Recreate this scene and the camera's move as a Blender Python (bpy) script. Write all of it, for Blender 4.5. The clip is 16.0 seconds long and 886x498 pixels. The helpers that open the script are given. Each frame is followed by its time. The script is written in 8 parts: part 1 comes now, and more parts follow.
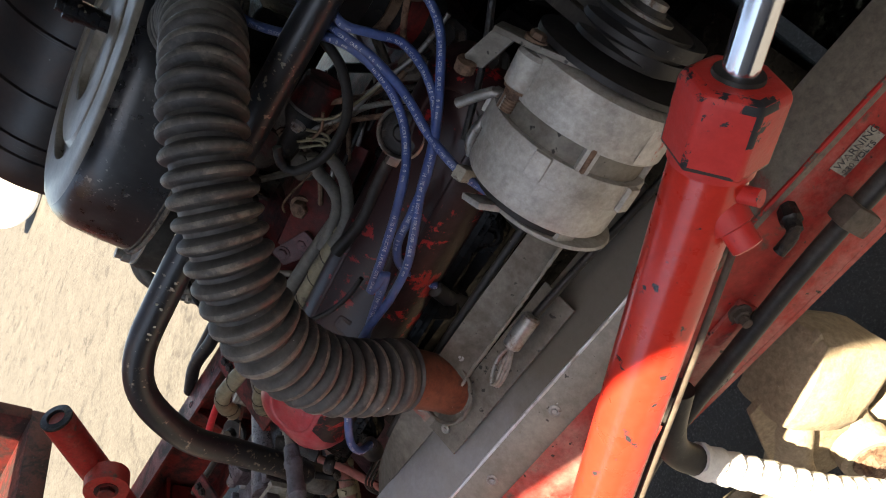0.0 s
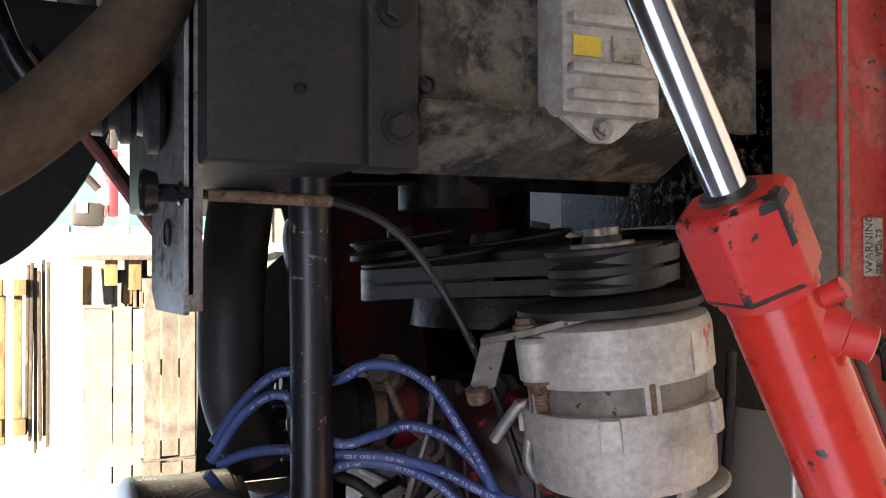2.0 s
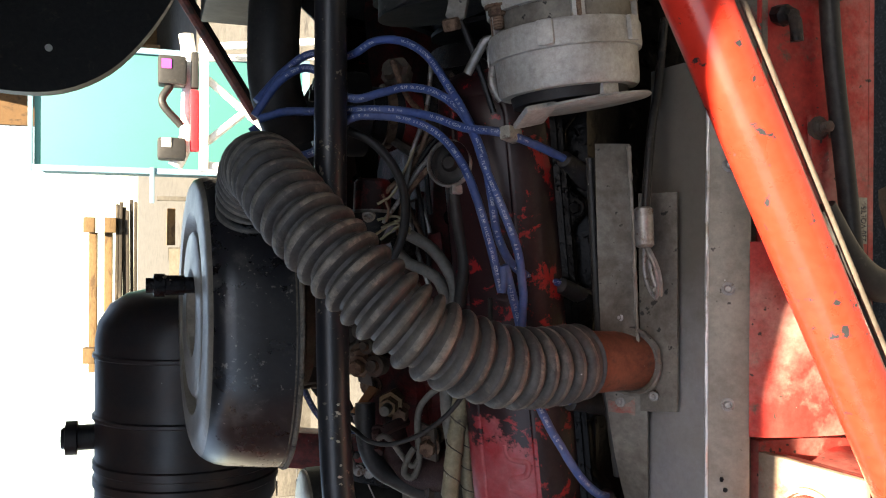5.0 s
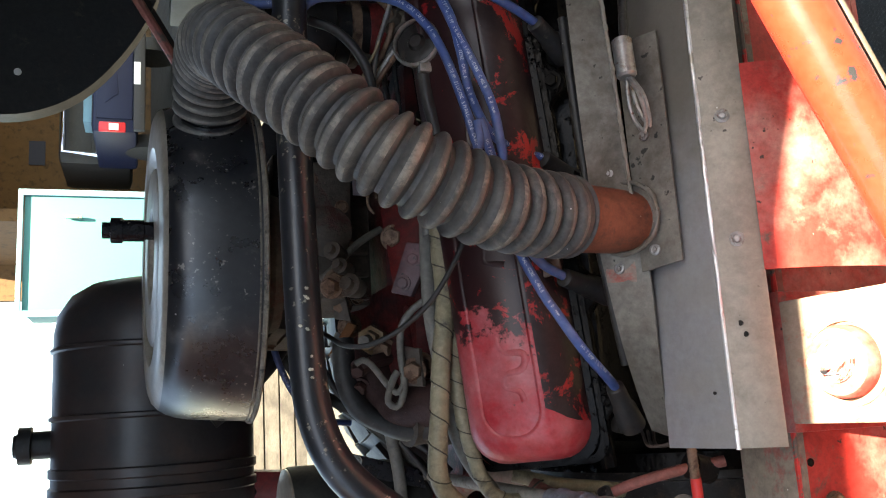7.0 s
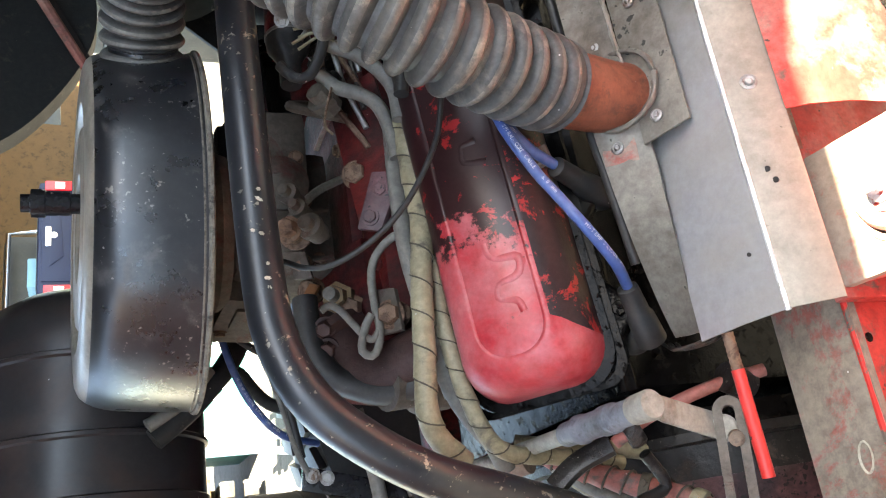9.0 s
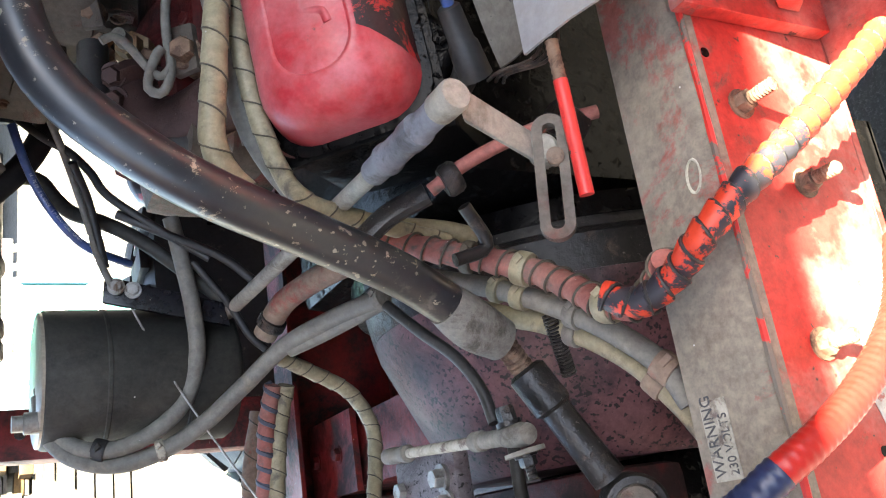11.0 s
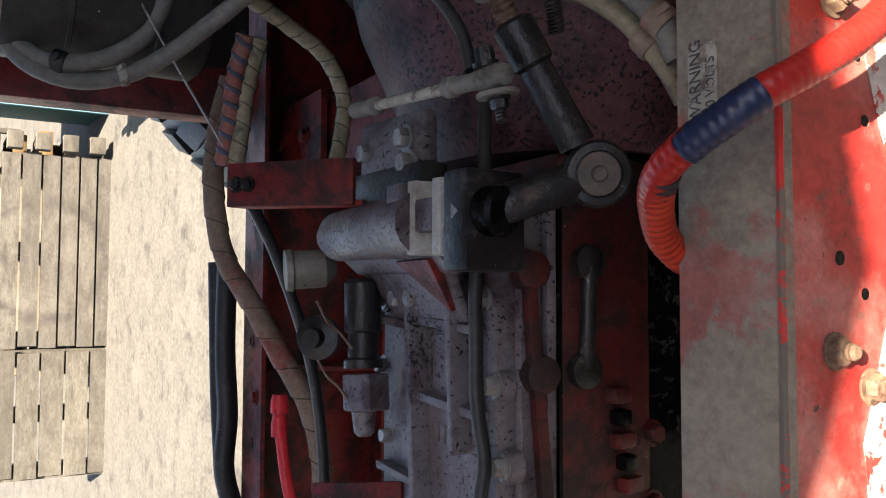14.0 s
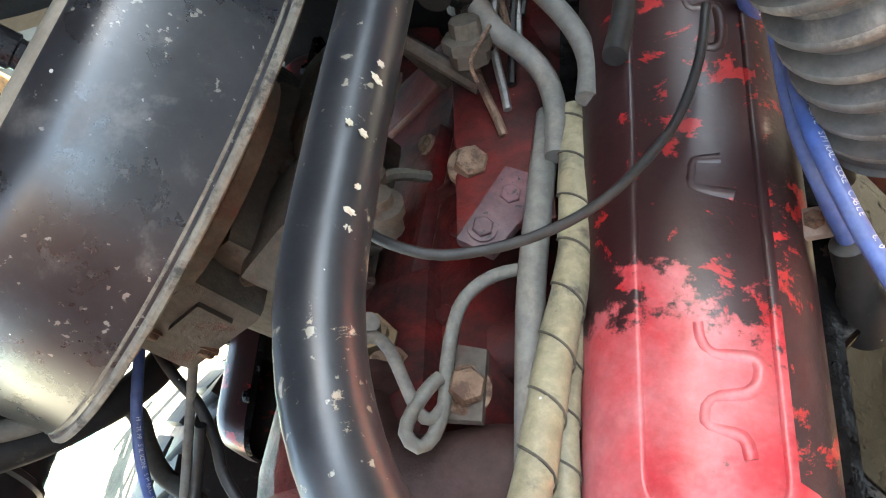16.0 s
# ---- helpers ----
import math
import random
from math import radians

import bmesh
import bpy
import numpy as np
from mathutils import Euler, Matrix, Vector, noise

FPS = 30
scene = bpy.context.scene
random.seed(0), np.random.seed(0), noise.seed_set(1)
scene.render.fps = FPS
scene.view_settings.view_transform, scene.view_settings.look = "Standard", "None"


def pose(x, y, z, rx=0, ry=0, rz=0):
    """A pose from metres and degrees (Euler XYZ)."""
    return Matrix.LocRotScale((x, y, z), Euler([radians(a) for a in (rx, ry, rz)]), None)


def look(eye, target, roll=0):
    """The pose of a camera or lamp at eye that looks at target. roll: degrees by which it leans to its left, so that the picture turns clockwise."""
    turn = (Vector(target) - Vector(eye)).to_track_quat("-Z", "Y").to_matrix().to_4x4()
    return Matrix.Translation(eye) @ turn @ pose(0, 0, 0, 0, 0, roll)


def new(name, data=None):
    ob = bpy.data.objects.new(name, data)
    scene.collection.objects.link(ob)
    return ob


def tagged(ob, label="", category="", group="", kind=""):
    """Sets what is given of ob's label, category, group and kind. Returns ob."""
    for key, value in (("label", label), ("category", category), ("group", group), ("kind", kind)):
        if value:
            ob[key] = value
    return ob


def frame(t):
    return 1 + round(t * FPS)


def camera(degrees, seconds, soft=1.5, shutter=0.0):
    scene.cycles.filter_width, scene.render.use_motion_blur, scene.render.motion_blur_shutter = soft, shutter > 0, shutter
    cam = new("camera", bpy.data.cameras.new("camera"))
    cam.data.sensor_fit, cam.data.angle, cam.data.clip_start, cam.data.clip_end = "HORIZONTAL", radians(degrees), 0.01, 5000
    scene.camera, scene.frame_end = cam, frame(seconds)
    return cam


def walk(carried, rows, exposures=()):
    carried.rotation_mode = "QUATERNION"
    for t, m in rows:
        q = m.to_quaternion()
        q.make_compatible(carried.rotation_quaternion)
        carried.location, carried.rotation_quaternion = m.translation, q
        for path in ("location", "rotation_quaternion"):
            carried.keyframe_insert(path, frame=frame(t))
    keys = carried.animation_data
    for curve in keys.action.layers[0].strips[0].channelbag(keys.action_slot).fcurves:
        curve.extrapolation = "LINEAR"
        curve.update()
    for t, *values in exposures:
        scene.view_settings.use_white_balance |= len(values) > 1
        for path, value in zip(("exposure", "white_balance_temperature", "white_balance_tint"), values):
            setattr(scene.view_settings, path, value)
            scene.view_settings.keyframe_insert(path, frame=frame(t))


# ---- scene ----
cam = camera(54.4, 16.0, soft=1.1)
PATH = [
    (0, (0.964, 0.017, 1.307), (-0.569, -0.829, 0.341), -68.7),
    (0.5, (0.921, 0.028, 1.32), (-0.64, -0.832, 0.412), -69.2),
    (1, (0.903, 0.019, 1.325), (-0.805, -0.624, 0.508), -73.2),
    (1.2, (0.898, 0.007, 1.322), (-0.901, -0.423, 0.562), -77.0),
    (1.5, (0.902, -0.02, 1.3), (-0.945, -0.154, 0.546), -84.3),
    (2, (0.923, -0.054, 1.286), (-0.907, -0.023, 0.48), -89.8),
    (2.5, (0.948, -0.082, 1.283), (-0.887, -0.038, 0.488), -90.3),
    (3, (0.973, -0.12, 1.272), (-0.869, -0.12, 0.494), -90.1),
    (3.5, (1.007, -0.156, 1.269), (-0.84, -0.209, 0.504), -90.1),
    (4, (1.063, -0.199, 1.284), (-0.801, -0.273, 0.564), -90.2),
    (4.5, (1.101, -0.251, 1.279), (-0.785, -0.302, 0.616), -90.3),
    (5, (1.112, -0.337, 1.279), (-0.782, -0.34, 0.636), -89.7),
    (5.2, (1.12, -0.375, 1.275), (-0.78, -0.335, 0.651), -89.7),
    (7.3, (0.993, -0.632, 1.237), (-0.835, -0.172, 0.569), -90.1),
    (7.5, (0.966, -0.655, 1.246), (-0.83, -0.131, 0.539), -90.4),
    (8, (0.923, -0.676, 1.232), (-0.856, -0.077, 0.542), -90.7),
    (8.2, (0.916, -0.686, 1.238), (-0.857, -0.077, 0.541), -90.7),
    (10.3, (0.786, -0.889, 1.148), (-0.824, -0.077, 0.282), -88.4),
    (10.5, (0.779, -0.895, 1.138), (-0.84, -0.13, 0.247), -88.5),
    (11, (0.765, -0.912, 1.116), (-0.886, -0.294, 0.173), -88.7),
    (11.5, (0.758, -0.924, 1.111), (-0.914, -0.453, 0.121), -88.6),
    (12, (0.753, -0.942, 1.105), (-0.937, -0.589, 0.096), -88.1),
    (12.5, (0.743, -0.967, 1.1), (-0.964, -0.739, 0.084), -88.0),
    (13, (0.727, -1.011, 1.098), (-0.991, -0.91, 0.079), -88.0),
    (13.5, (0.725, -1.046, 1.094), (-0.994, -1.011, 0.072), -87.8),
    (14, (0.726, -1.003, 1.101), (-1.0, -0.889, 0.096), -87.9),
    (14.5, (0.711, -0.921, 1.123), (-1.005, -0.59, 0.151), -88.2),
    (15, (0.695, -0.828, 1.157), (-1.022, -0.386, 0.231), -87.2),
    (15.3, (0.677, -0.779, 1.173), (-1.028, -0.232, 0.282), -83.3),
    (15.5, (0.654, -0.75, 1.18), (-1.021, -0.09, 0.309), -79.0),
    (15.7, (0.618, -0.725, 1.191), (-1.006, 0.068, 0.335), -73.1),
    (16, (0.54, -0.719, 1.201), (-0.945, 0.326, 0.361), -63.7),
]
EXPOSURES = [(0, 3.25, 8600, 11), (0.5, 3.83, 8650, 12), (2, 3.98, 8850, 17), (3.5, 3.98, 8750, 17), (4, 3.93, 8600, 14), (4.5, 3.62, 8550, 12), (5, 3.25, 8500, 10), (7.5, 4.4, 8300, 5), (8, 4.9, 8300, 4), (10.5, 5.2, 7900, 6), (12.5, 3.88, 7800, 9), (13.0, 3.55, 7800, 10), (13.5, 3.3, 7700, 12), (14.0, 3.25, 7700, 12), (14.5, 3.7, 7800, 11), (15, 4.65, 7500, 6), (16, 5.75, 8500, 2)]
walk(cam, [(t, look(eye, target, roll)) for t, eye, target, roll in PATH], EXPOSURES)

# ---- light ----
SUN_DIR = Vector((0.46, 0.16, 0.87)).normalized()
world = bpy.data.worlds.new("sky")
scene.world = world
world.use_nodes = True
wn = world.node_tree.nodes
sky = wn.new("ShaderNodeTexSky")
sky.sky_type, sky.sun_disc = "NISHITA", False
sky.sun_elevation = math.asin(SUN_DIR.z)
sky.sun_rotation = math.atan2(SUN_DIR.x, SUN_DIR.y)
wn["Background"].inputs["Strength"].default_value = 0.06
world.node_tree.links.new(sky.outputs[0], wn["Background"].inputs["Color"])
sun_data = bpy.data.lights.new("sun", "SUN")
sun_data.energy, sun_data.angle, sun_data.color = 5.0, radians(0.5), (1.0, 0.95, 0.86)
sun = new("sun", sun_data)
sun.matrix_world = look(SUN_DIR * 20, (0, 0, 0))


# ---- materials ----
def ramp(nt, fac, lo, hi):
    n = nt.nodes.new("ShaderNodeMapRange")
    n.inputs["From Min"].default_value, n.inputs["From Max"].default_value = lo, hi
    nt.links.new(fac, n.inputs["Value"])
    return n.outputs["Result"]


def blend(nt, fac, a, b):
    n = nt.nodes.new("ShaderNodeMix")
    n.data_type = "RGBA"
    if isinstance(fac, float):
        n.inputs[0].default_value = fac
    else:
        nt.links.new(fac, n.inputs[0])
    for sock, v in ((n.inputs[6], a), (n.inputs[7], b)):
        if isinstance(v, tuple):
            sock.default_value = (*v, 1)
        else:
            nt.links.new(v, sock)
    return n.outputs[2]


def noise_fac(nt, scale, detail=5, rough=0.6, distort=0.0, stretch=None):
    co = nt.nodes.new("ShaderNodeTexCoord")
    out = co.outputs["Object"]
    if stretch:
        mp = nt.nodes.new("ShaderNodeMapping")
        mp.inputs["Scale"].default_value = stretch
        nt.links.new(out, mp.inputs["Vector"])
        out = mp.outputs["Vector"]
    n = nt.nodes.new("ShaderNodeTexNoise")
    n.inputs["Scale"].default_value, n.inputs["Detail"].default_value = scale, detail
    n.inputs["Roughness"].default_value, n.inputs["Distortion"].default_value = rough, distort
    nt.links.new(out, n.inputs["Vector"])
    return n.outputs["Fac"]


def surface(name, base, worn=None, wear=0.0, wear_scale=25, dust=None, dust_amount=0.0, dust_scale=9, rough=0.5, metal=0.0,
            worn_rough=None, grain=120, bump=0.15, tint=0.25, top_dust=0.0, spots=None, spot_amount=0.0, spot_scale=160, stretch=None, vary=0.0, coat=0.0, soft=0.05, scorch=None, mottle=0.55, flecks=0.35, gloss=0.32):
    """A worn surface: base colour with tonal drift, worn patches with sharp edges, a film of dust, specks and fine relief."""
    m = bpy.data.materials.new(name)
    m.use_nodes = True
    nt = m.node_tree
    bsdf = nt.nodes["Principled BSDF"]
    drift = ramp(nt, noise_fac(nt, 6, 4, stretch=stretch), 0.3, 0.7)
    dark = tuple(c * (1 - tint) for c in base)
    col = blend(nt, drift, dark, base)
    fine = noise_fac(nt, grain, 4, 0.65, stretch=stretch)
    col = blend(nt, ramp(nt, fine, 0.35, 0.75), col, tuple(min(1, c * (1 + tint * 0.5) + 0.004) for c in base))
    if vary:
        info = nt.nodes.new("ShaderNodeObjectInfo")
        col = blend(nt, ramp(nt, info.outputs["Random"], 0, 1 / vary), col, tuple(c * 0.45 for c in base))
    rgh = None
    if worn and wear > 0:
        w = noise_fac(nt, wear_scale * 2.2, 12, 0.72, 0.3, stretch=stretch)
        edge = 0.5 + (0.5 - wear) * 0.40
        wm = ramp(nt, w, edge - soft, edge + soft)
        col = blend(nt, wm, col, worn)
        rgh = wm
    if dust and dust_amount > 0:
        d = noise_fac(nt, dust_scale, 6, 0.7)
        dm = ramp(nt, d, 0.75 - dust_amount * 0.6, 1.05 - dust_amount * 0.45)
        col = blend(nt, dm, col, dust)
    if scorch:
        co = nt.nodes.new("ShaderNodeTexCoord")
        sp = nt.nodes.new("ShaderNodeSeparateXYZ")
        nt.links.new(co.outputs["Object"], sp.inputs[0])
        ad = nt.nodes.new("ShaderNodeMath")
        ad.operation = "MULTIPLY_ADD"
        nt.links.new(noise_fac(nt, 22, 8, 0.7), ad.inputs[0])
        ad.inputs[1].default_value = 0.16
        nt.links.new(sp.outputs["Y"], ad.inputs[2])
        sm = ramp(nt, ad.outputs[0], scorch[0] + 0.08, scorch[1] + 0.08)
        fade = nt.nodes.new("ShaderNodeMath")
        fade.operation = "MULTIPLY"
        nt.links.new(sm, fade.inputs[0])
        fade.inputs[1].default_value = 0.96
        chip = ramp(nt, noise_fac(nt, 34, 10, 0.7, 0.3), 0.585, 0.61)
        tone = scorch[2] if len(scorch) > 2 else (0.014, 0.008, 0.008)
        col = blend(nt, fade.outputs[0], col, blend(nt, chip, tone, scorch[3]) if len(scorch) > 3 else tone)
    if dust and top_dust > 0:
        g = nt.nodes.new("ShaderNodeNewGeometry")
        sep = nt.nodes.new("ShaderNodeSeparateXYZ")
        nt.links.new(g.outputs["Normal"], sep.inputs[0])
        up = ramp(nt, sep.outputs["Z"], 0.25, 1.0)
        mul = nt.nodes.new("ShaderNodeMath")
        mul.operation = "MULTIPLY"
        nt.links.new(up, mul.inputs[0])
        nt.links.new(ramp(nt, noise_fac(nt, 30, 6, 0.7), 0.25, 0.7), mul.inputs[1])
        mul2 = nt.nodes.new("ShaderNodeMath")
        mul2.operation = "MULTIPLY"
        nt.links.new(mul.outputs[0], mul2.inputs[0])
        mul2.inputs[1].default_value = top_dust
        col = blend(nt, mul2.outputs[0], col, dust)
    if spots and spot_amount > 0:
        many = nt.nodes.new("ShaderNodeMath")
        many.operation = "MULTIPLY_ADD"
        nt.links.new(noise_fac(nt, 14, 5, 0.6), many.inputs[0])
        many.inputs[1].default_value = 0.45
        nt.links.new(noise_fac(nt, spot_scale * 2, 3, 0.5), many.inputs[2])
        shift = nt.nodes.new("ShaderNodeMath")
        shift.operation = "SUBTRACT"
        nt.links.new(many.outputs[0], shift.inputs[0])
        shift.inputs[1].default_value = 0.215
        s = shift.outputs[0]
        e = 0.74 - spot_amount * 0.12
        col = blend(nt, ramp(nt, s, e, e + 0.04), col, spots)
    if mottle:
        mm = nt.nodes.new("ShaderNodeMath")
        mm.operation = "MULTIPLY"
        nt.links.new(ramp(nt, noise_fac(nt, 48, 12, 0.78, stretch=stretch), 0.46, 0.70), mm.inputs[0])
        mm.inputs[1].default_value = mottle
        dk = nt.nodes.new("ShaderNodeMix")
        dk.data_type, dk.blend_type = "RGBA", "MULTIPLY"
        nt.links.new(mm.outputs[0], dk.inputs[0])
        nt.links.new(col, dk.inputs[6])
        dk.inputs[7].default_value = (0.30, 0.28, 0.26, 1)
        speck = nt.nodes.new("ShaderNodeMix")
        speck.data_type, speck.blend_type = "RGBA", "MULTIPLY"
        speck.inputs[0].default_value = min(1.0, mottle * 1.3)
        nt.links.new(dk.outputs[2], speck.inputs[6])
        nt.links.new(blend(nt, ramp(nt, noise_fac(nt, 210, 6, 0.75, stretch=stretch), 0.40, 0.62), (1.06, 1.06, 1.06), (0.80, 0.80, 0.79)), speck.inputs[7])
        col = speck.outputs[2]
    if flecks:
        co = nt.nodes.new("ShaderNodeTexCoord")
        vo = nt.nodes.new("ShaderNodeTexVoronoi")
        vo.inputs["Scale"].default_value = 75
        nt.links.new(co.outputs["Object"], vo.inputs["Vector"])
        size = nt.nodes.new("ShaderNodeMath")
        size.operation = "MULTIPLY_ADD"
        sepc = nt.nodes.new("ShaderNodeSeparateColor")
        nt.links.new(vo.outputs["Color"], sepc.inputs[0])
        nt.links.new(sepc.outputs[0], size.inputs[0])
        size.inputs[1].default_value, size.inputs[2].default_value = -0.16, 0.16 * flecks
        lt = nt.nodes.new("ShaderNodeMath")
        lt.operation = "LESS_THAN"
        nt.links.new(vo.outputs["Distance"], lt.inputs[0])
        nt.links.new(size.outputs[0], lt.inputs[1])
        col = blend(nt, lt.outputs[0], col, (0.40, 0.38, 0.35))
    nt.links.new(col, bsdf.inputs["Base Color"])
    bsdf.inputs["Metallic"].default_value = metal
    bsdf.inputs["Specular IOR Level"].default_value = gloss
    base_r = nt.nodes.new("ShaderNodeMapRange")
    base_r.inputs["To Min"].default_value, base_r.inputs["To Max"].default_value = max(0.03, rough - 0.12), min(1, rough + 0.15)
    nt.links.new(noise_fac(nt, 35, 5), base_r.inputs["Value"])
    if rgh is not None and worn_rough is not None:
        mx = nt.nodes.new("ShaderNodeMix")
        nt.links.new(rgh, mx.inputs[0])
        nt.links.new(base_r.outputs[0], mx.inputs[2])
        mx.inputs[3].default_value = worn_rough
        nt.links.new(mx.outputs[0], bsdf.inputs["Roughness"])
    else:
        nt.links.new(base_r.outputs[0], bsdf.inputs["Roughness"])
    if coat:
        bsdf.inputs["Coat Weight"].default_value = coat
        bsdf.inputs["Coat Roughness"].default_value = 0.15
    if bump:
        b = nt.nodes.new("ShaderNodeBump")
        b.inputs["Strength"].default_value, b.inputs["Distance"].default_value = bump, 0.002
        h = fine
        if rgh is not None:
            ad = nt.nodes.new("ShaderNodeMath")
            ad.operation = "MULTIPLY_ADD"
            nt.links.new(rgh, ad.inputs[0])
            ad.inputs[1].default_value = -0.6
            nt.links.new(fine, ad.inputs[2])
            h = ad.outputs[0]
        nt.links.new(h, b.inputs["Height"])
        nt.links.new(b.outputs["Normal"], bsdf.inputs["Normal"])
    return m


GREY_DUST = (0.24, 0.215, 0.18)
TAN_DUST = (0.34, 0.29, 0.22)
M = {}
M["lift_red"] = surface("lift_red_paint", (0.53, 0.026, 0.015), (0.03, 0.032, 0.035), 0.07, 20, rough=0.28, worn_rough=0.6, bump=0.04, tint=0.14, coat=0.5, soft=0.008, spots=(0.02, 0.02, 0.022), spot_amount=0.42, spot_scale=42, mottle=0.12, flecks=0)
M["gland_red"] = surface("chipped_red_paint", (0.50, 0.03, 0.026), (0.02, 0.022, 0.026), 0.24, 22, rough=0.42, worn_rough=0.5, bump=0.25, tint=0.12, soft=0.01, mottle=0.15, flecks=0.1)
# Dust is real but kept extra pale so sunlit stretches whiten.
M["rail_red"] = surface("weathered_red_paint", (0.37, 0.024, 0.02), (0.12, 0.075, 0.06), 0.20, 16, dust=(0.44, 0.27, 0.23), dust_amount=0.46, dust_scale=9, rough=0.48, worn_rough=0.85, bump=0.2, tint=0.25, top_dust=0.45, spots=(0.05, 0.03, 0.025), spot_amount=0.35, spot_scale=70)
M["flange_dirt"] = surface("dirty_red_flange", (0.19, 0.157, 0.122), (0.23, 0.078, 0.062), 0.36, 5, dust=(0.25, 0.215, 0.17), dust_amount=0.45, rough=0.8, bump=0.3, tint=0.3, soft=0.025, mottle=0.5)
M["engine_red"] = surface("greasy_engine_red", (0.115, 0.007, 0.006), (0.014, 0.010, 0.009), 0.50, 5, dust=(0.06, 0.04, 0.034), dust_amount=0.3, rough=0.45, worn_rough=0.7, bump=0.4, tint=0.4, soft=0.10)
M["chassis_red"] = surface("oily_chassis_red", (0.17, 0.011, 0.009), (0.024, 0.011, 0.010), 0.46, 6, dust=(0.08, 0.055, 0.048), dust_amount=0.3, rough=0.45, worn_rough=0.7, bump=0.25, tint=0.4, soft=0.07)
M["case_red"] = surface("grimy_red_case", (0.075, 0.007, 0.006), (0.020, 0.009, 0.008), 0.50, 7, dust=(0.06, 0.034, 0.028), dust_amount=0.3, rough=0.5, worn_rough=0.7, bump=0.35, tint=0.4, spots=(0.012, 0.008, 0.007), spot_amount=0.8, spot_scale=120)
# The pale pink film also paints in the cover's whitish sheen.
M["cover_red"] = surface("scorched_valve_cover_red", (0.36, 0.022, 0.030), (0.030, 0.014, 0.014), 0.05, 7, dust=(0.46, 0.20, 0.205), dust_amount=0.55, rough=0.34, worn_rough=0.6, bump=0.12, tint=0.25, soft=0.015, scorch=(-0.530, -0.523, (0.010, 0.006, 0.006), (0.32, 0.016, 0.018)), mottle=0.35, flecks=0.3, gloss=0.35)
M["cover_burnt"] = surface("burnt_valve_cover_flank", (0.022, 0.011, 0.011), (0.36, 0.022, 0.021), 0.35, 13, rough=0.42, worn_rough=0.45, bump=0.25, tint=0.3, soft=0.014, mottle=0.3, gloss=0.35)
M["alu_red"] = surface("red_oversprayed_aluminium", (0.50, 0.485, 0.455), (0.46, 0.05, 0.04), 0.40, 9, rough=0.5, metal=0.2, bump=0.2, tint=0.25, soft=0.03, mottle=0.35)
M["bell_red"] = surface("faded_pink_housing", (0.125, 0.052, 0.057), (0.024, 0.012, 0.015), 0.42, 4, dust=(0.19, 0.128, 0.13), dust_amount=0.33, rough=0.48, bump=0.25, tint=0.35, spots=(0.012, 0.009, 0.009), spot_amount=1.15, spot_scale=110, soft=0.09)
M["grease"] = surface("greasy_black_iron", (0.013, 0.0115, 0.011), (0.075, 0.052, 0.042), 0.26, 14, rough=0.36, worn_rough=0.8, bump=0.6, tint=0.4, spots=(0.12, 0.11, 0.10), spot_amount=0.2, gloss=0.3)
# Wet oil on gaskets and heads; near-black shade on block, sump and flange.
M["oily"] = surface("oil_and_shade_black", (0.0028, 0.0025, 0.0025), (0.007, 0.006, 0.006), 0.2, 40, rough=0.2, bump=0.7, grain=60, tint=0.4, flecks=0, gloss=0.07)
M["iron"] = surface("dusty_brown_iron", (0.078, 0.062, 0.050), (0.085, 0.026, 0.021), 0.24, 10, dust=(0.17, 0.145, 0.115), dust_amount=0.4, rough=0.65, bump=0.5, tint=0.4)
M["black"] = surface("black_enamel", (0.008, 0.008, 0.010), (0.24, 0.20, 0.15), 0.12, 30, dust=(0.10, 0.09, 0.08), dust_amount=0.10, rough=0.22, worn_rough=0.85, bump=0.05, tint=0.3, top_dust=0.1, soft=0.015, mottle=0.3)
# Base and dust greys are lifted to stand in for bright yard reflections.
M["pan_black"] = surface("dusty_black_pan", (0.011, 0.0115, 0.014), (0.10, 0.092, 0.085), 0.10, 12, dust=(0.034, 0.029, 0.027), dust_amount=0.42, dust_scale=5, rough=0.28, worn_rough=0.6, bump=0.03, tint=0.3, top_dust=0.0, mottle=0.25, flecks=0.45, soft=0.10, spots=(0.17, 0.155, 0.135), spot_amount=0.35, spot_scale=120, gloss=0.6)
M["drum_black"] = surface("satin_brown_black_drum", (0.022, 0.020, 0.021), (0.060, 0.030, 0.022), 0.28, 3, dust=(0.06, 0.052, 0.048), dust_amount=0.3, dust_scale=5, rough=0.32, worn_rough=0.5, bump=0.03, tint=0.25, mottle=0.2, flecks=0.3, soft=0.15, gloss=0.35)
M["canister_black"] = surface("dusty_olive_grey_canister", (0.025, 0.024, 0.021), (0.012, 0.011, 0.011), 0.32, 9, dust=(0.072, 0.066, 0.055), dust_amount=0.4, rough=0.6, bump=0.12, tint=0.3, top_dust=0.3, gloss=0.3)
M["panel_black"] = surface("flat_black_panel", (0.017, 0.0165, 0.0165), (0.060, 0.050, 0.042), 0.16, 14, dust=(0.05, 0.044, 0.038), dust_amount=0.22, rough=0.55, bump=0.12, tint=0.3, gloss=0.34)
M["sandy_black"] = surface("sand_caked_black_panel", (0.028, 0.026, 0.023), (0.16, 0.135, 0.10), 0.44, 9, dust=(0.20, 0.17, 0.13), dust_amount=0.45, rough=0.85, worn_rough=0.95, bump=0.5, grain=190, tint=0.35)
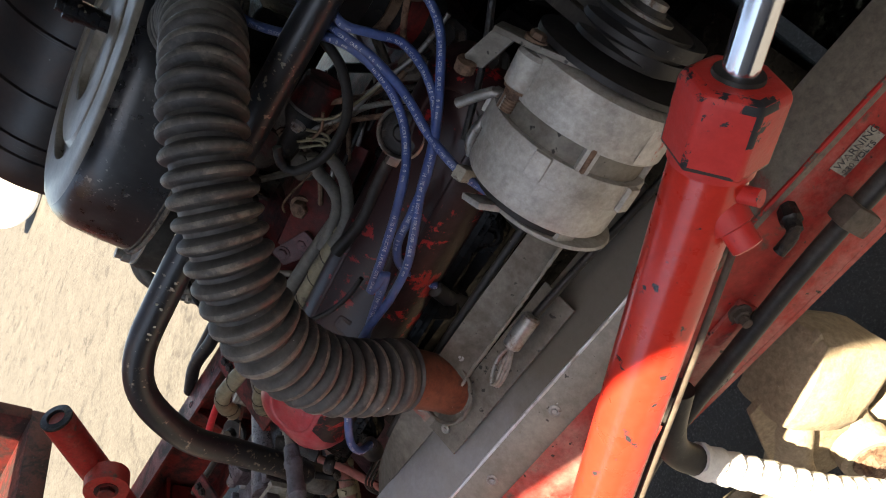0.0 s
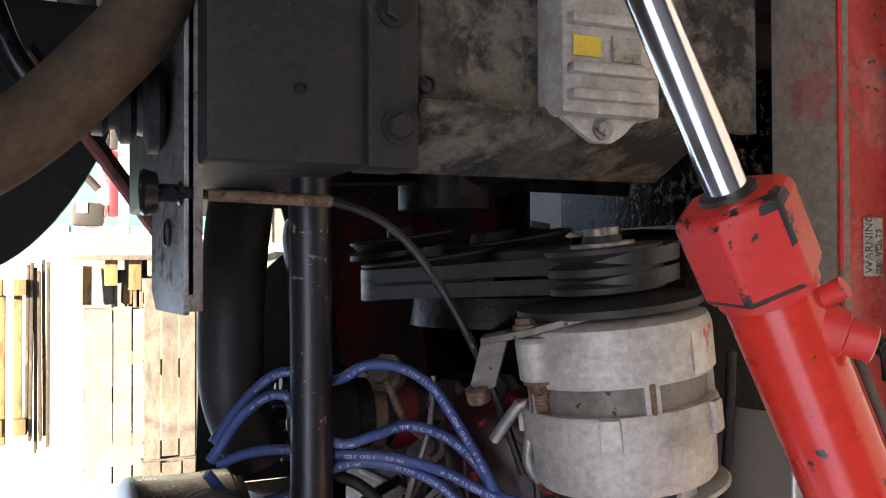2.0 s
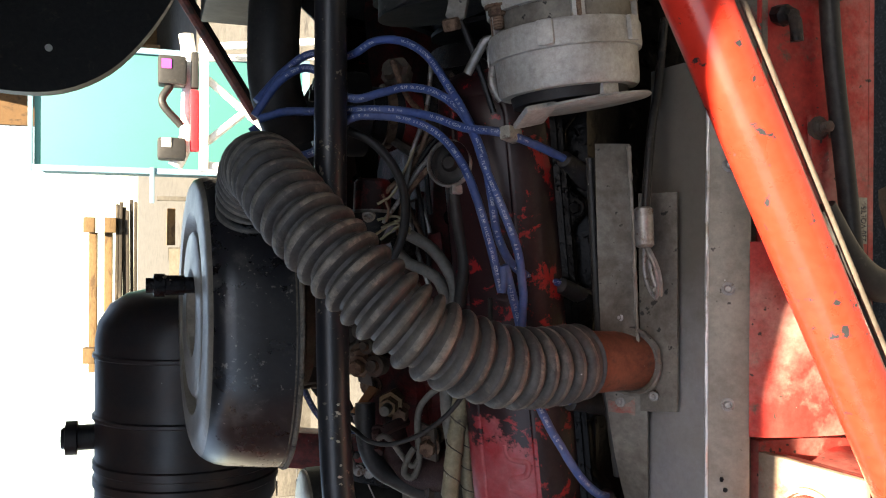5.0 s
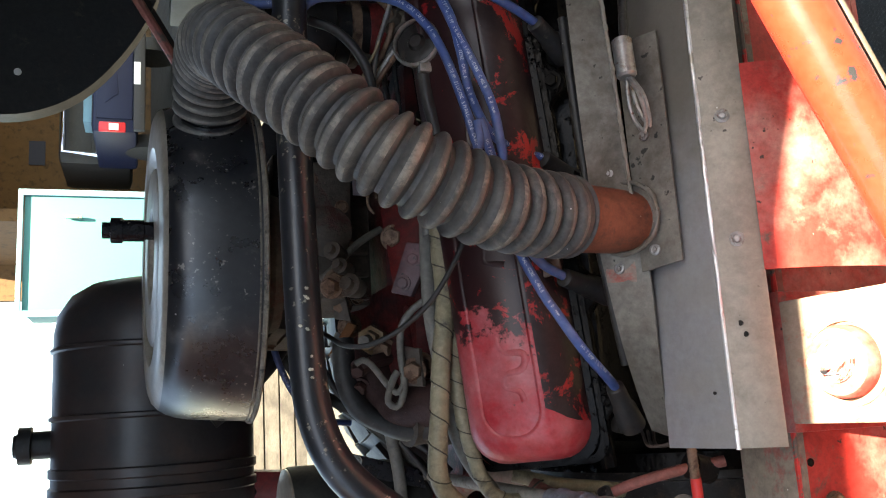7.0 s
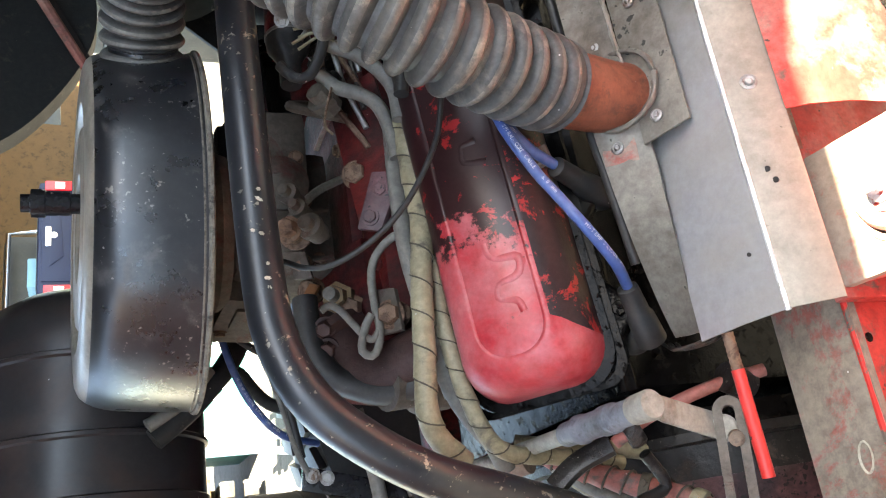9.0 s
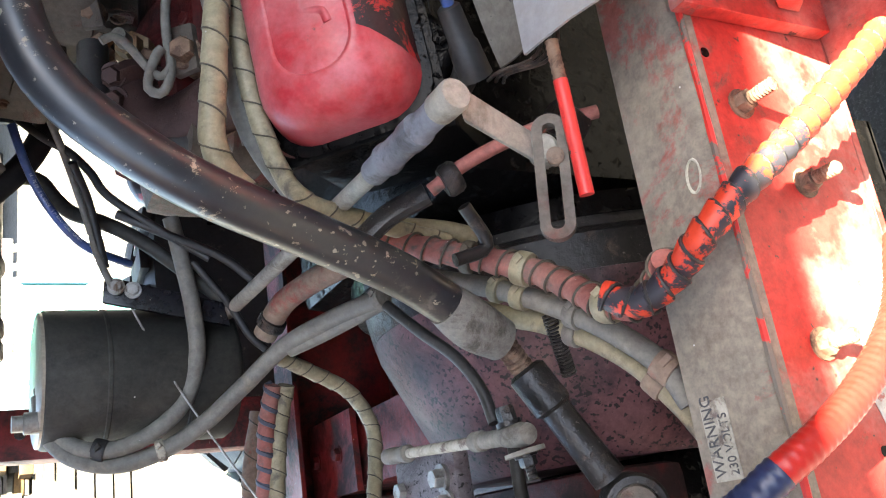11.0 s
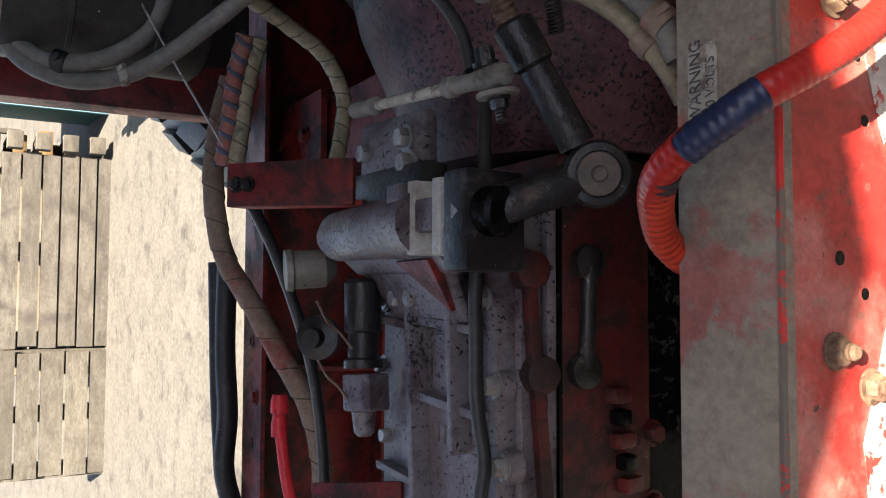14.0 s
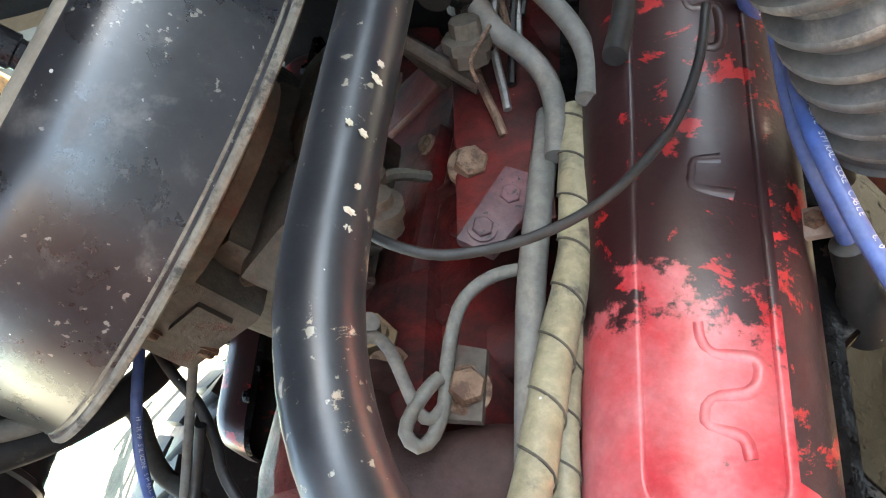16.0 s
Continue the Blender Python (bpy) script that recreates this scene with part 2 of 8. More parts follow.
# Sandy sill; the warm brown also paints sunlight bounced from below.
M["sill_bounce_tan"] = surface("sandy_sill_with_bounce_light", (0.080, 0.050, 0.030), (0.06, 0.045, 0.035), 0.35, 10, dust=(0.13, 0.09, 0.055), dust_amount=0.4, rough=0.9, bump=0.4, tint=0.3)
M["rim_dust"] = surface("tan_dusted_black_rim", (0.15, 0.13, 0.105), (0.04, 0.036, 0.032), 0.30, 20, dust=TAN_DUST, dust_amount=0.4, rough=0.8, bump=0.2, tint=0.3)
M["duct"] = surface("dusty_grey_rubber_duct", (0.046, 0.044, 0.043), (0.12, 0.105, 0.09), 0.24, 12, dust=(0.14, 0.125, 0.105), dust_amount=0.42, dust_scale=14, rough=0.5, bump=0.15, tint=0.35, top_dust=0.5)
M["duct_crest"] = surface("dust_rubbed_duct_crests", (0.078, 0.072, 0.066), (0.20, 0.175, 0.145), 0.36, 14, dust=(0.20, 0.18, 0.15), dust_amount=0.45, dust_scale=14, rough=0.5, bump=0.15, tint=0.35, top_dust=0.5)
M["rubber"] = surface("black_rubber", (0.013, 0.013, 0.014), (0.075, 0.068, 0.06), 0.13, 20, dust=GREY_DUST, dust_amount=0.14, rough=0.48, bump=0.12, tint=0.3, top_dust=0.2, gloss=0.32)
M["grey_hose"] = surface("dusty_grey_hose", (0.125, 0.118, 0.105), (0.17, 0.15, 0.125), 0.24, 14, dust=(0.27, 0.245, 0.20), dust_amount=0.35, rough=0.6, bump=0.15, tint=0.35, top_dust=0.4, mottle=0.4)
M["loom"] = surface("tan_taped_loom", (0.25, 0.212, 0.135), (0.10, 0.085, 0.062), 0.28, 12, dust=(0.30, 0.26, 0.19), dust_amount=0.3, rough=0.5, bump=0.15, tint=0.35, mottle=0.45)
M["red_loom"] = surface("faded_red_spiral_loom", (0.27, 0.088, 0.072), (0.10, 0.075, 0.065), 0.30, 16, dust=(0.28, 0.20, 0.16), dust_amount=0.48, rough=0.65, bump=0.2, tint=0.3)
M["orange_loom"] = surface("red_orange_overpainted_loom", (0.31, 0.012, 0.009), (0.012, 0.014, 0.022), 0.16, 9, rough=0.33, worn_rough=0.35, bump=0.1, tint=0.18, soft=0.01, mottle=0.2)
M["orange_black_loom"] = surface("orange_and_black_spiral_loom", (0.45, 0.035, 0.014), (0.018, 0.018, 0.024), 0.42, 10, dust=GREY_DUST, dust_amount=0.1, rough=0.42, worn_rough=0.5, bump=0.1, tint=0.18, soft=0.01, mottle=0.3)
M["navy"] = surface("dark_navy_tape", (0.012, 0.018, 0.05), rough=0.35, bump=0.1, tint=0.3, mottle=0.2)
M["blue"] = surface("blue_silicone_lead", (0.040, 0.080, 0.235), dust=(0.17, 0.19, 0.26), dust_amount=0.45, rough=0.45, bump=0.03, tint=0.28, mottle=0.35, flecks=0.1)
M["white_print"] = surface("white_print", (0.46, 0.48, 0.53), (0.07, 0.10, 0.26), 0.24, 60, rough=0.6, bump=0, tint=0.1, mottle=0, flecks=0)
M["silicone"] = surface("brown_silicone_stub", (0.165, 0.05, 0.027), (0.085, 0.035, 0.022), 0.3, 18, dust=TAN_DUST, dust_amount=0.25, rough=0.6, bump=0.12, tint=0.25)
M["alu"] = surface("cast_aluminium", (0.42, 0.405, 0.375), (0.27, 0.235, 0.195), 0.28, 6, dust=(0.34, 0.30, 0.24), dust_amount=0.4, rough=0.5, metal=0.25, worn_rough=0.8, bump=0.18, grain=180, tint=0.25, mottle=0.5, soft=0.12)
M["gear_alu"] = surface("oil_spotted_grey_casting", (0.148, 0.126, 0.132), (0.065, 0.043, 0.048), 0.38, 6, dust=(0.21, 0.19, 0.20), dust_amount=0.38, rough=0.45, metal=0.15, bump=0.4, grain=150, tint=0.3, spots=(0.010, 0.009, 0.009), spot_amount=0.9, spot_scale=130, mottle=0.4)
M["galv"] = surface("dull_galvanised_sheet", (0.165, 0.152, 0.13), (0.085, 0.07, 0.055), 0.33, 5, dust=(0.27, 0.245, 0.205), dust_amount=0.45, rough=0.5, metal=0.25, worn_rough=0.8, bump=0.12, tint=0.35, spots=(0.03, 0.028, 0.025), spot_amount=0.35, spot_scale=60, mottle=0.4, soft=0.12)
M["sheet"] = surface("bright_aluminium_sheet", (0.35, 0.345, 0.35), (0.34, 0.31, 0.27), 0.3, 4, dust=(0.36, 0.335, 0.29), dust_amount=0.35, dust_scale=5, rough=0.38, metal=0.4, bump=0.04, tint=0.15, mottle=0.15, soft=0.15, flecks=0.15, scorch=(-0.475, -0.345, (0.185, 0.165, 0.135)))
M["steel"] = surface("dull_steel", (0.30, 0.29, 0.275), (0.16, 0.10, 0.07), 0.28, 24, dust=GREY_DUST, dust_amount=0.3, rough=0.45, metal=0.7, worn_rough=0.8, bump=0.15, tint=0.25)
M["rust"] = surface("rusty_bolt_steel", (0.20, 0.125, 0.085), (0.09, 0.05, 0.035), 0.4, 40, dust=GREY_DUST, dust_amount=0.3, rough=0.75, metal=0.3, bump=0.4, tint=0.3)
M["chrome"] = surface("polished_chrome", (0.72, 0.74, 0.78), rough=0.13, metal=1.0, bump=0.0, tint=0.04, mottle=0, flecks=0)
M["label"] = surface("worn_paper_label", (0.33, 0.305, 0.25), (0.12, 0.09, 0.075), 0.36, 34, dust=TAN_DUST, dust_amount=0.3, rough=0.8, bump=0.05, tint=0.2)
M["ink"] = surface("dark_ink", (0.045, 0.045, 0.048), (0.25, 0.22, 0.18), 0.30, 70, rough=0.7, bump=0, tint=0.1, mottle=0, flecks=0)
M["yellow"] = surface("yellow_label", (0.62, 0.44, 0.06), rough=0.6, bump=0, tint=0.2, mottle=0, flecks=0)
M["concrete"] = surface("pale_concrete_yard", (0.054, 0.0515, 0.047), (0.027, 0.0255, 0.024), 0.30, 3, dust=(0.076, 0.072, 0.065), dust_amount=0.4, dust_scale=4, rough=0.9, bump=0.7, grain=45, tint=0.4, mottle=0.7, flecks=0)
M["asphalt"] = surface("dark_asphalt", (0.05, 0.05, 0.052), (0.12, 0.12, 0.12), 0.3, 90, rough=0.9, bump=0.8, grain=140, tint=0.3, mottle=0.4, flecks=0)
M["wood"] = surface("weathered_pallet_wood", (0.10, 0.092, 0.078), (0.040, 0.036, 0.031), 0.42, 2.5, dust=(0.125, 0.115, 0.10), dust_amount=0.42, dust_scale=5, rough=0.85, bump=0.3, grain=40, tint=0.4, stretch=(4, 1, 4), vary=0.6, mottle=0.6, flecks=0, soft=0.12)
# Lighter copy of the pallet wood, with strong sunlight put into its colour.
M["sunlit_wood"] = surface("sunlit_copy_of_pallet_wood", (0.155, 0.138, 0.108), (0.10, 0.085, 0.065), 0.38, 2.5, dust=(0.24, 0.22, 0.18), dust_amount=0.42, dust_scale=5, rough=0.85, bump=0.3, grain=40, tint=0.35, stretch=(4, 1, 4), vary=0.5, mottle=0.5, flecks=0, soft=0.12)
M["teal"] = surface("teal_painted_panel", (0.030, 0.135, 0.130), rough=0.6, bump=0.03, tint=0.08, mottle=0, flecks=0)
M["teal_frame"] = surface("dull_blue_frame", (0.10, 0.20, 0.25), rough=0.6, bump=0.05, tint=0.2, mottle=0, flecks=0)
M["white_paint"] = surface("yard_white_paint", (0.72, 0.71, 0.68), (0.4, 0.36, 0.3), 0.15, 9, rough=0.6, bump=0.1, tint=0.12, mottle=0.25, flecks=0)
M["truck_blue"] = surface("dark_blue_car_paint", (0.004, 0.008, 0.028), rough=0.45, bump=0, tint=0.15, mottle=0, flecks=0, gloss=0.2)
M["lamp_red"] = surface("red_lamp_lens", (0.5, 0.012, 0.02), rough=0.2, bump=0, tint=0.1, mottle=0, flecks=0)
M["brown_wall"] = surface("ochre_brown_shed_boards", (0.085, 0.045, 0.017), (0.04, 0.022, 0.010), 0.3, 3, rough=0.8, bump=0.2, tint=0.3, mottle=0, flecks=0)
M["bright_red"] = surface("red_plastic", (0.6, 0.02, 0.03), rough=0.45, bump=0, tint=0.15)
M["magenta"] = surface("magenta_sticker", (0.7, 0.05, 0.45), rough=0.5, bump=0, tint=0.05, mottle=0, flecks=0)
M["grey_render"] = surface("grey_rendered_wall", (0.17, 0.168, 0.170), (0.11, 0.108, 0.108), 0.3, 2, rough=0.9, bump=0.2, tint=0.2, flecks=0)
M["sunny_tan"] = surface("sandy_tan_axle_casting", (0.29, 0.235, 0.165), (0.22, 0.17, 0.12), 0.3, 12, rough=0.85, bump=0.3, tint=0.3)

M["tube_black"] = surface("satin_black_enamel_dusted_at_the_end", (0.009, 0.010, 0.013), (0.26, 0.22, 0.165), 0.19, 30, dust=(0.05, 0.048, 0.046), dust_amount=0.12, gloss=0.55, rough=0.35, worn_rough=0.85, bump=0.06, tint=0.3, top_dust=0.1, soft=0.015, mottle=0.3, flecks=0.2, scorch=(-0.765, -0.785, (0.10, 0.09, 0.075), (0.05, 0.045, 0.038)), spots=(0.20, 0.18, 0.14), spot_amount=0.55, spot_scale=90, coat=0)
M["forged"] = surface("dusty_grey_forging", (0.15, 0.137, 0.118), (0.06, 0.05, 0.04), 0.34, 12, dust=(0.22, 0.195, 0.155), dust_amount=0.4, rough=0.75, bump=0.35, tint=0.35)
M["pale_forging"] = surface("pale_dusty_linkage_steel", (0.23, 0.212, 0.182), (0.11, 0.092, 0.072), 0.34, 12, dust=(0.32, 0.285, 0.23), dust_amount=0.4, rough=0.75, bump=0.35, tint=0.3)
M["blue_sleeve"] = surface("blue_grey_bearing_sleeve", (0.13, 0.135, 0.155), (0.06, 0.06, 0.065), 0.3, 16, dust=GREY_DUST, dust_amount=0.2, rough=0.5, bump=0.2, tint=0.3)
M["old_tape"] = surface("grubby_pinkish_loom_tape", (0.20, 0.135, 0.10), (0.25, 0.05, 0.04), 0.28, 6, dust=(0.26, 0.22, 0.165), dust_amount=0.4, rough=0.75, bump=0.25, tint=0.35)
M["cream_paint"] = surface("dried_cream_paint", (0.42, 0.39, 0.31), (0.2, 0.18, 0.14), 0.2, 60, rough=0.7, bump=0.2, tint=0.2, flecks=0)
M["pan_top"] = surface("dust_filmed_pan_top", (0.29, 0.24, 0.185), (0.12, 0.10, 0.08), 0.25, 6, dust=(0.30, 0.265, 0.215), dust_amount=0.4, rough=0.32, bump=0.05, tint=0.3, soft=0.12, gloss=0.9)
M["shield_tan"] = surface("tan_filmed_sheet", (0.25, 0.225, 0.187), (0.15, 0.13, 0.105), 0.26, 5, dust=(0.36, 0.33, 0.28), dust_amount=0.4, rough=0.5, metal=0.2, bump=0.06, tint=0.25, spots=(0.05, 0.045, 0.04), spot_amount=0.25, spot_scale=50, mottle=0.3, soft=0.12)
M["fold_highlight"] = surface("aluminium_fold_painted_highlight", (0.60, 0.60, 0.60), (0.33, 0.30, 0.25), 0.28, 20, rough=0.35, metal=0.5, bump=0.05, tint=0.15, mottle=0.2, flecks=0)
M["tab_pink"] = surface("pink_stained_steel_tab", (0.24, 0.165, 0.135), (0.30, 0.09, 0.07), 0.30, 18, dust=(0.27, 0.235, 0.19), dust_amount=0.4, rough=0.7, bump=0.15, tint=0.25)
M["bracket_dust"] = surface("red_paint_under_tan_dust", (0.27, 0.205, 0.155), (0.34, 0.045, 0.035), 0.36, 9, dust=(0.33, 0.265, 0.21), dust_amount=0.5, rough=0.8, bump=0.25, tint=0.25, soft=0.06, mottle=0.4)
M["fresh_wood"] = surface("orange_brown_timber", (0.135, 0.082, 0.036), (0.065, 0.038, 0.018), 0.35, 3, rough=0.85, bump=0.3, grain=40, tint=0.35, stretch=(4, 1, 4), vary=0.5, mottle=0.4, flecks=0)
M["dark_wood"] = surface("grey_brown_old_planks", (0.030, 0.024, 0.018), (0.065, 0.052, 0.038), 0.35, 3, rough=0.9, bump=0.3, grain=40, tint=0.35, stretch=(4, 1, 4), vary=0.5, mottle=0.4, flecks=0)
M["rust_orange"] = surface("orange_rusty_steel", (0.21, 0.085, 0.032), (0.10, 0.045, 0.022), 0.35, 30, rough=0.8, bump=0.35, tint=0.3)
M["brass"] = surface("dusty_brass_union", (0.20, 0.135, 0.075), (0.10, 0.07, 0.05), 0.3, 24, dust=GREY_DUST, dust_amount=0.3, rough=0.55, metal=0.5, bump=0.2, tint=0.3)
M["elbow_pink"] = surface("faded_red_cast_elbow", (0.036, 0.014, 0.012), (0.045, 0.024, 0.022), 0.34, 8, dust=(0.08, 0.05, 0.04), dust_amount=0.3, rough=0.6, bump=0.35, tint=0.35, soft=0.05)
M["nut_edge"] = surface("edge_chipped_to_black", (0.016, 0.017, 0.02), (0.50, 0.03, 0.026), 0.50, 12, rough=0.5, bump=0.2, tint=0.2, soft=0.01, mottle=0.2, flecks=0)
M["edge_chips"] = surface("broken_red_paint_line", (0.46, 0.026, 0.02), (0.12, 0.10, 0.08), 0.50, 9, rough=0.5, worn_rough=0.8, bump=0.2, tint=0.15, soft=0.01, mottle=0.2)
M["primer"] = surface("paint_worn_to_pale_primer", (0.50, 0.46, 0.43), (0.36, 0.03, 0.025), 0.40, 22, dust=(0.40, 0.34, 0.29), dust_amount=0.4, rough=0.6, bump=0.2, tint=0.2, soft=0.01)
M["seam"] = surface("dark_tape_seam", (0.075, 0.062, 0.045), (0.03, 0.025, 0.02), 0.3, 20, rough=0.7, bump=0.1, tint=0.3)
M["blue_tape"] = surface("faded_blue_grey_tape", (0.055, 0.06, 0.085), (0.16, 0.15, 0.15), 0.25, 20, rough=0.6, bump=0.2, tint=0.3)

def ring_stain(m, centre, radius, width, colour):
    """A faint dark ring left on weathered boards."""
    nt = m.node_tree
    socket = nt.nodes["Principled BSDF"].inputs["Base Color"]
    before = socket.links[0].from_socket
    co = nt.nodes.new("ShaderNodeTexCoord")
    far = nt.nodes.new("ShaderNodeVectorMath")
    far.operation = "DISTANCE"
    nt.links.new(co.outputs["Object"], far.inputs[0])
    far.inputs[1].default_value = centre
    off = nt.nodes.new("ShaderNodeMath")
    off.operation = "SUBTRACT"
    nt.links.new(far.outputs["Value"], off.inputs[0])
    off.inputs[1].default_value = radius
    size = nt.nodes.new("ShaderNodeMath")
    size.operation = "ABSOLUTE"
    nt.links.new(off.outputs[0], size.inputs[0])
    fade = nt.nodes.new("ShaderNodeMath")
    fade.operation = "MULTIPLY"
    nt.links.new(ramp(nt, size.outputs[0], width, width * 0.2), fade.inputs[0])
    nt.links.new(ramp(nt, noise_fac(nt, 9, 6, 0.7), 0.35, 0.62), fade.inputs[1])
    nt.links.new(blend(nt, fade.outputs[0], before, colour), socket)


M["ring_wood"] = surface("ring_stained_pallet_wood", (0.10, 0.092, 0.080), (0.040, 0.036, 0.032), 0.42, 2.5, dust=(0.125, 0.116, 0.103), dust_amount=0.42, dust_scale=5, rough=0.85, bump=0.3, grain=40, tint=0.4, stretch=(4, 1, 4), vary=0.6, mottle=0.6, flecks=0, soft=0.12)
ring_stain(M["ring_wood"], (-4.89, -0.78, 0.58), 0.35, 0.055, (0.030, 0.027, 0.025))

# ---- builders ----
def thing(name, label, category, at, group="", kind=""):
    root = new(name)
    root.location = at
    root.empty_display_size = 0.02
    return tagged(root, label, category, group, kind)


def part(name, bm, material, parent=None, label="", smooth=True, bevel=0.0, edge_material=""):
    me = bpy.data.meshes.new(name)
    bmesh.ops.recalc_face_normals(bm, faces=bm.faces)
    bm.to_mesh(me)
    bm.free()
    if smooth:
        me.polygons.foreach_set("use_smooth", [True] * len(me.polygons))
        me.set_sharp_from_angle(angle=radians(38))
    me.materials.append(M[material])
    ob = new(name, me)
    if parent is not None:
        ob.parent = parent
        if parent.data is None:
            ob.matrix_parent_inverse = Matrix.Translation(-parent.location)
    if bevel:
        md = ob.modifiers.new("edge", "BEVEL")
        md.width, md.segments, md.limit_method = bevel, 2, "ANGLE"
        if edge_material:
            me.materials.append(M[edge_material])
            md.material = 1
    return tagged(ob, label)


def solo(name, bm, material, label, category, group="", kind="", bevel=0.0):
    return tagged(part(name, bm, material, None, "", True, bevel), label, category, group, kind)


def frame_of(axis):
    a = Vector(axis).normalized()
    ref = Vector((0, 0, 1)) if abs(a.z) < 0.9 else Vector((0, 1, 0))
    u = a.cross(ref).normalized()
    return a, u, a.cross(u).normalized()


def spline(points, step=0.006):
    """Points along a smooth curve through the given ones (Catmull-Rom)."""
    p = [Vector(q) for q in points]
    p = [2 * p[0] - p[1]] + p + [2 * p[-1] - p[-2]]
    out = []
    for i in range(1, len(p) - 2):
        n = max(2, int((p[i + 1] - p[i]).length / step))
        for k in range(n):
            t = k / n
            out.append(0.5 * (2 * p[i] + (p[i + 1] - p[i - 1]) * t + (2 * p[i - 1] - 5 * p[i] + 4 * p[i + 1] - p[i + 2]) * t * t
                              + (3 * p[i] - p[i - 1] - 3 * p[i + 1] + p[i + 2]) * t ** 3))
    out.append(p[-2].copy())
    return out


def sweep(points, radius, segments=10, step=0.006, bm=None, straight=False):
    """A tube along points; radius is a number or a function of (length, angle)."""
    bm = bm or bmesh.new()
    c = [Vector(q) for q in points] if straight else spline(points, step)
    rings, length, side = [], 0.0, None
    for i, q in enumerate(c):
        d = (c[min(i + 1, len(c) - 1)] - c[max(i - 1, 0)]).normalized()
        if side is None:
            side = frame_of(d)[1]
        side = (side - d * side.dot(d)).normalized()
        up = d.cross(side)
        if i:
            length += (q - c[i - 1]).length
        ring = []
        for k in range(segments):
            a = 2 * math.pi * k / segments
            r = radius(length, a) if callable(radius) else radius
            ring.append(bm.verts.new(q + (side * math.cos(a) + up * math.sin(a)) * r))
        rings.append(ring)
    for a, b in zip(rings, rings[1:]):
        for k in range(segments):
            bm.faces.new((a[k], a[(k + 1) % segments], b[(k + 1) % segments], b[k]))
    bm.faces.new(list(reversed(rings[0])))
    bm.faces.new(rings[-1])
    return bm


def rod(p, q, r, r2=None, segments=16, bm=None):
    bm = bm or bmesh.new()
    p, q = Vector(p), Vector(q)
    return lathe([(0, r), ((q - p).length, r if r2 is None else r2)], p, q - p, segments, bm)


def lathe(profile, at, axis, segments=32, bm=None, closed=True):
    """Turned shape: profile of (distance along axis, radius)."""
    bm = bm or bmesh.new()
    a, u, v = frame_of(axis)
    at = Vector(at)
    rings = []
    for d, r in profile:
        if r < 1e-5:
            rings.append([bm.verts.new(at + a * d)])
        else:
            rings.append([bm.verts.new(at + a * d + (u * math.cos(2 * math.pi * k / segments) + v * math.sin(2 * math.pi * k / segments)) * r) for k in range(segments)])
    for s, t in zip(rings, rings[1:]):
        for k in range(segments):
            k2 = (k + 1) % segments
            if len(s) == 1 and len(t) == 1:
                continue
            if len(s) == 1:
                bm.faces.new((s[0], t[k2], t[k]))
            elif len(t) == 1:
                bm.faces.new((s[k], s[k2], t[0]))
            else:
                bm.faces.new((s[k], s[k2], t[k2], t[k]))
    if closed:
        if len(rings[0]) > 1:
            bm.faces.new(list(reversed(rings[0])))
        if len(rings[-1]) > 1:
            bm.faces.new(rings[-1])
    return bm


def block(centre, size, turn=(0, 0, 0), bm=None, bevel=0.0, taper=1.0):
    bm = bm or bmesh.new()
    m = pose(*centre, *turn)
    vs = []
    for sz in (-1, 1):
        k = taper if sz > 0 else 1
        for sx, sy in ((-1, -1), (1, -1), (1, 1), (-1, 1)):
            vs.append(bm.verts.new(m @ Vector((sx * size[0] / 2 * k, sy * size[1] / 2 * k, sz * size[2] / 2))))
    fs = [(3, 2, 1, 0), (4, 5, 6, 7)] + [(i, (i + 1) % 4, 4 + (i + 1) % 4, 4 + i) for i in range(4)]
    faces = [bm.faces.new([vs[i] for i in f]) for f in fs]
    if bevel:
        es = list({e for f in faces for e in f.edges})
        bmesh.ops.bevel(bm, geom=es, offset=bevel, segments=2, profile=0.6, affect="EDGES")
    return bm


def slab(outline, depth, bm=None, bevel=0.0):
    """A plate: an outline in space, thickened by the vector depth."""
    bm = bm or bmesh.new()
    d = Vector(depth)
    a = [bm.verts.new(Vector(q)) for q in outline]
    b = [bm.verts.new(Vector(q) + d) for q in outline]
    n = len(a)
    fs = [bm.faces.new(a), bm.faces.new(list(reversed(b)))]
    for i in range(n):
        fs.append(bm.faces.new((a[i], b[i], b[(i + 1) % n], a[(i + 1) % n])))
    if bevel:
        es = list({e for f in fs for e in f.edges})
        bmesh.ops.bevel(bm, geom=es, offset=bevel, segments=2, profile=0.6, affect="EDGES")
    return bm


def folded(section, y0, y1, thick, bm=None, bow=0.0, cells=1):
    """Sheet metal bent to a section of (x, z) points, running from y0 to y1."""
    bm = bm or bmesh.new()
    grid = []
    for j in range(cells + 1):
        t = j / cells
        y = y0 + (y1 - y0) * t
        row = []
        for x, z in section:
            w = bow * math.sin(math.pi * t)
            row.append((bm.verts.new((x, y, z + w)), bm.verts.new((x, y, z + w - thick))))
        grid.append(row)
    n = len(section)
    for a, b in zip(grid, grid[1:]):
        for i in range(n - 1):
            bm.faces.new((a[i][0], a[i + 1][0], b[i + 1][0], b[i][0]))
            bm.faces.new((a[i][1], b[i][1], b[i + 1][1], a[i + 1][1]))
        for i in (0, n - 1):
            bm.faces.new((a[i][0], b[i][0], b[i][1], a[i][1]))
    for row in (grid[0], grid[-1]):
        for i in range(n - 1):
            bm.faces.new((row[i][0], row[i + 1][0], row[i + 1][1], row[i][1]))
    return bm


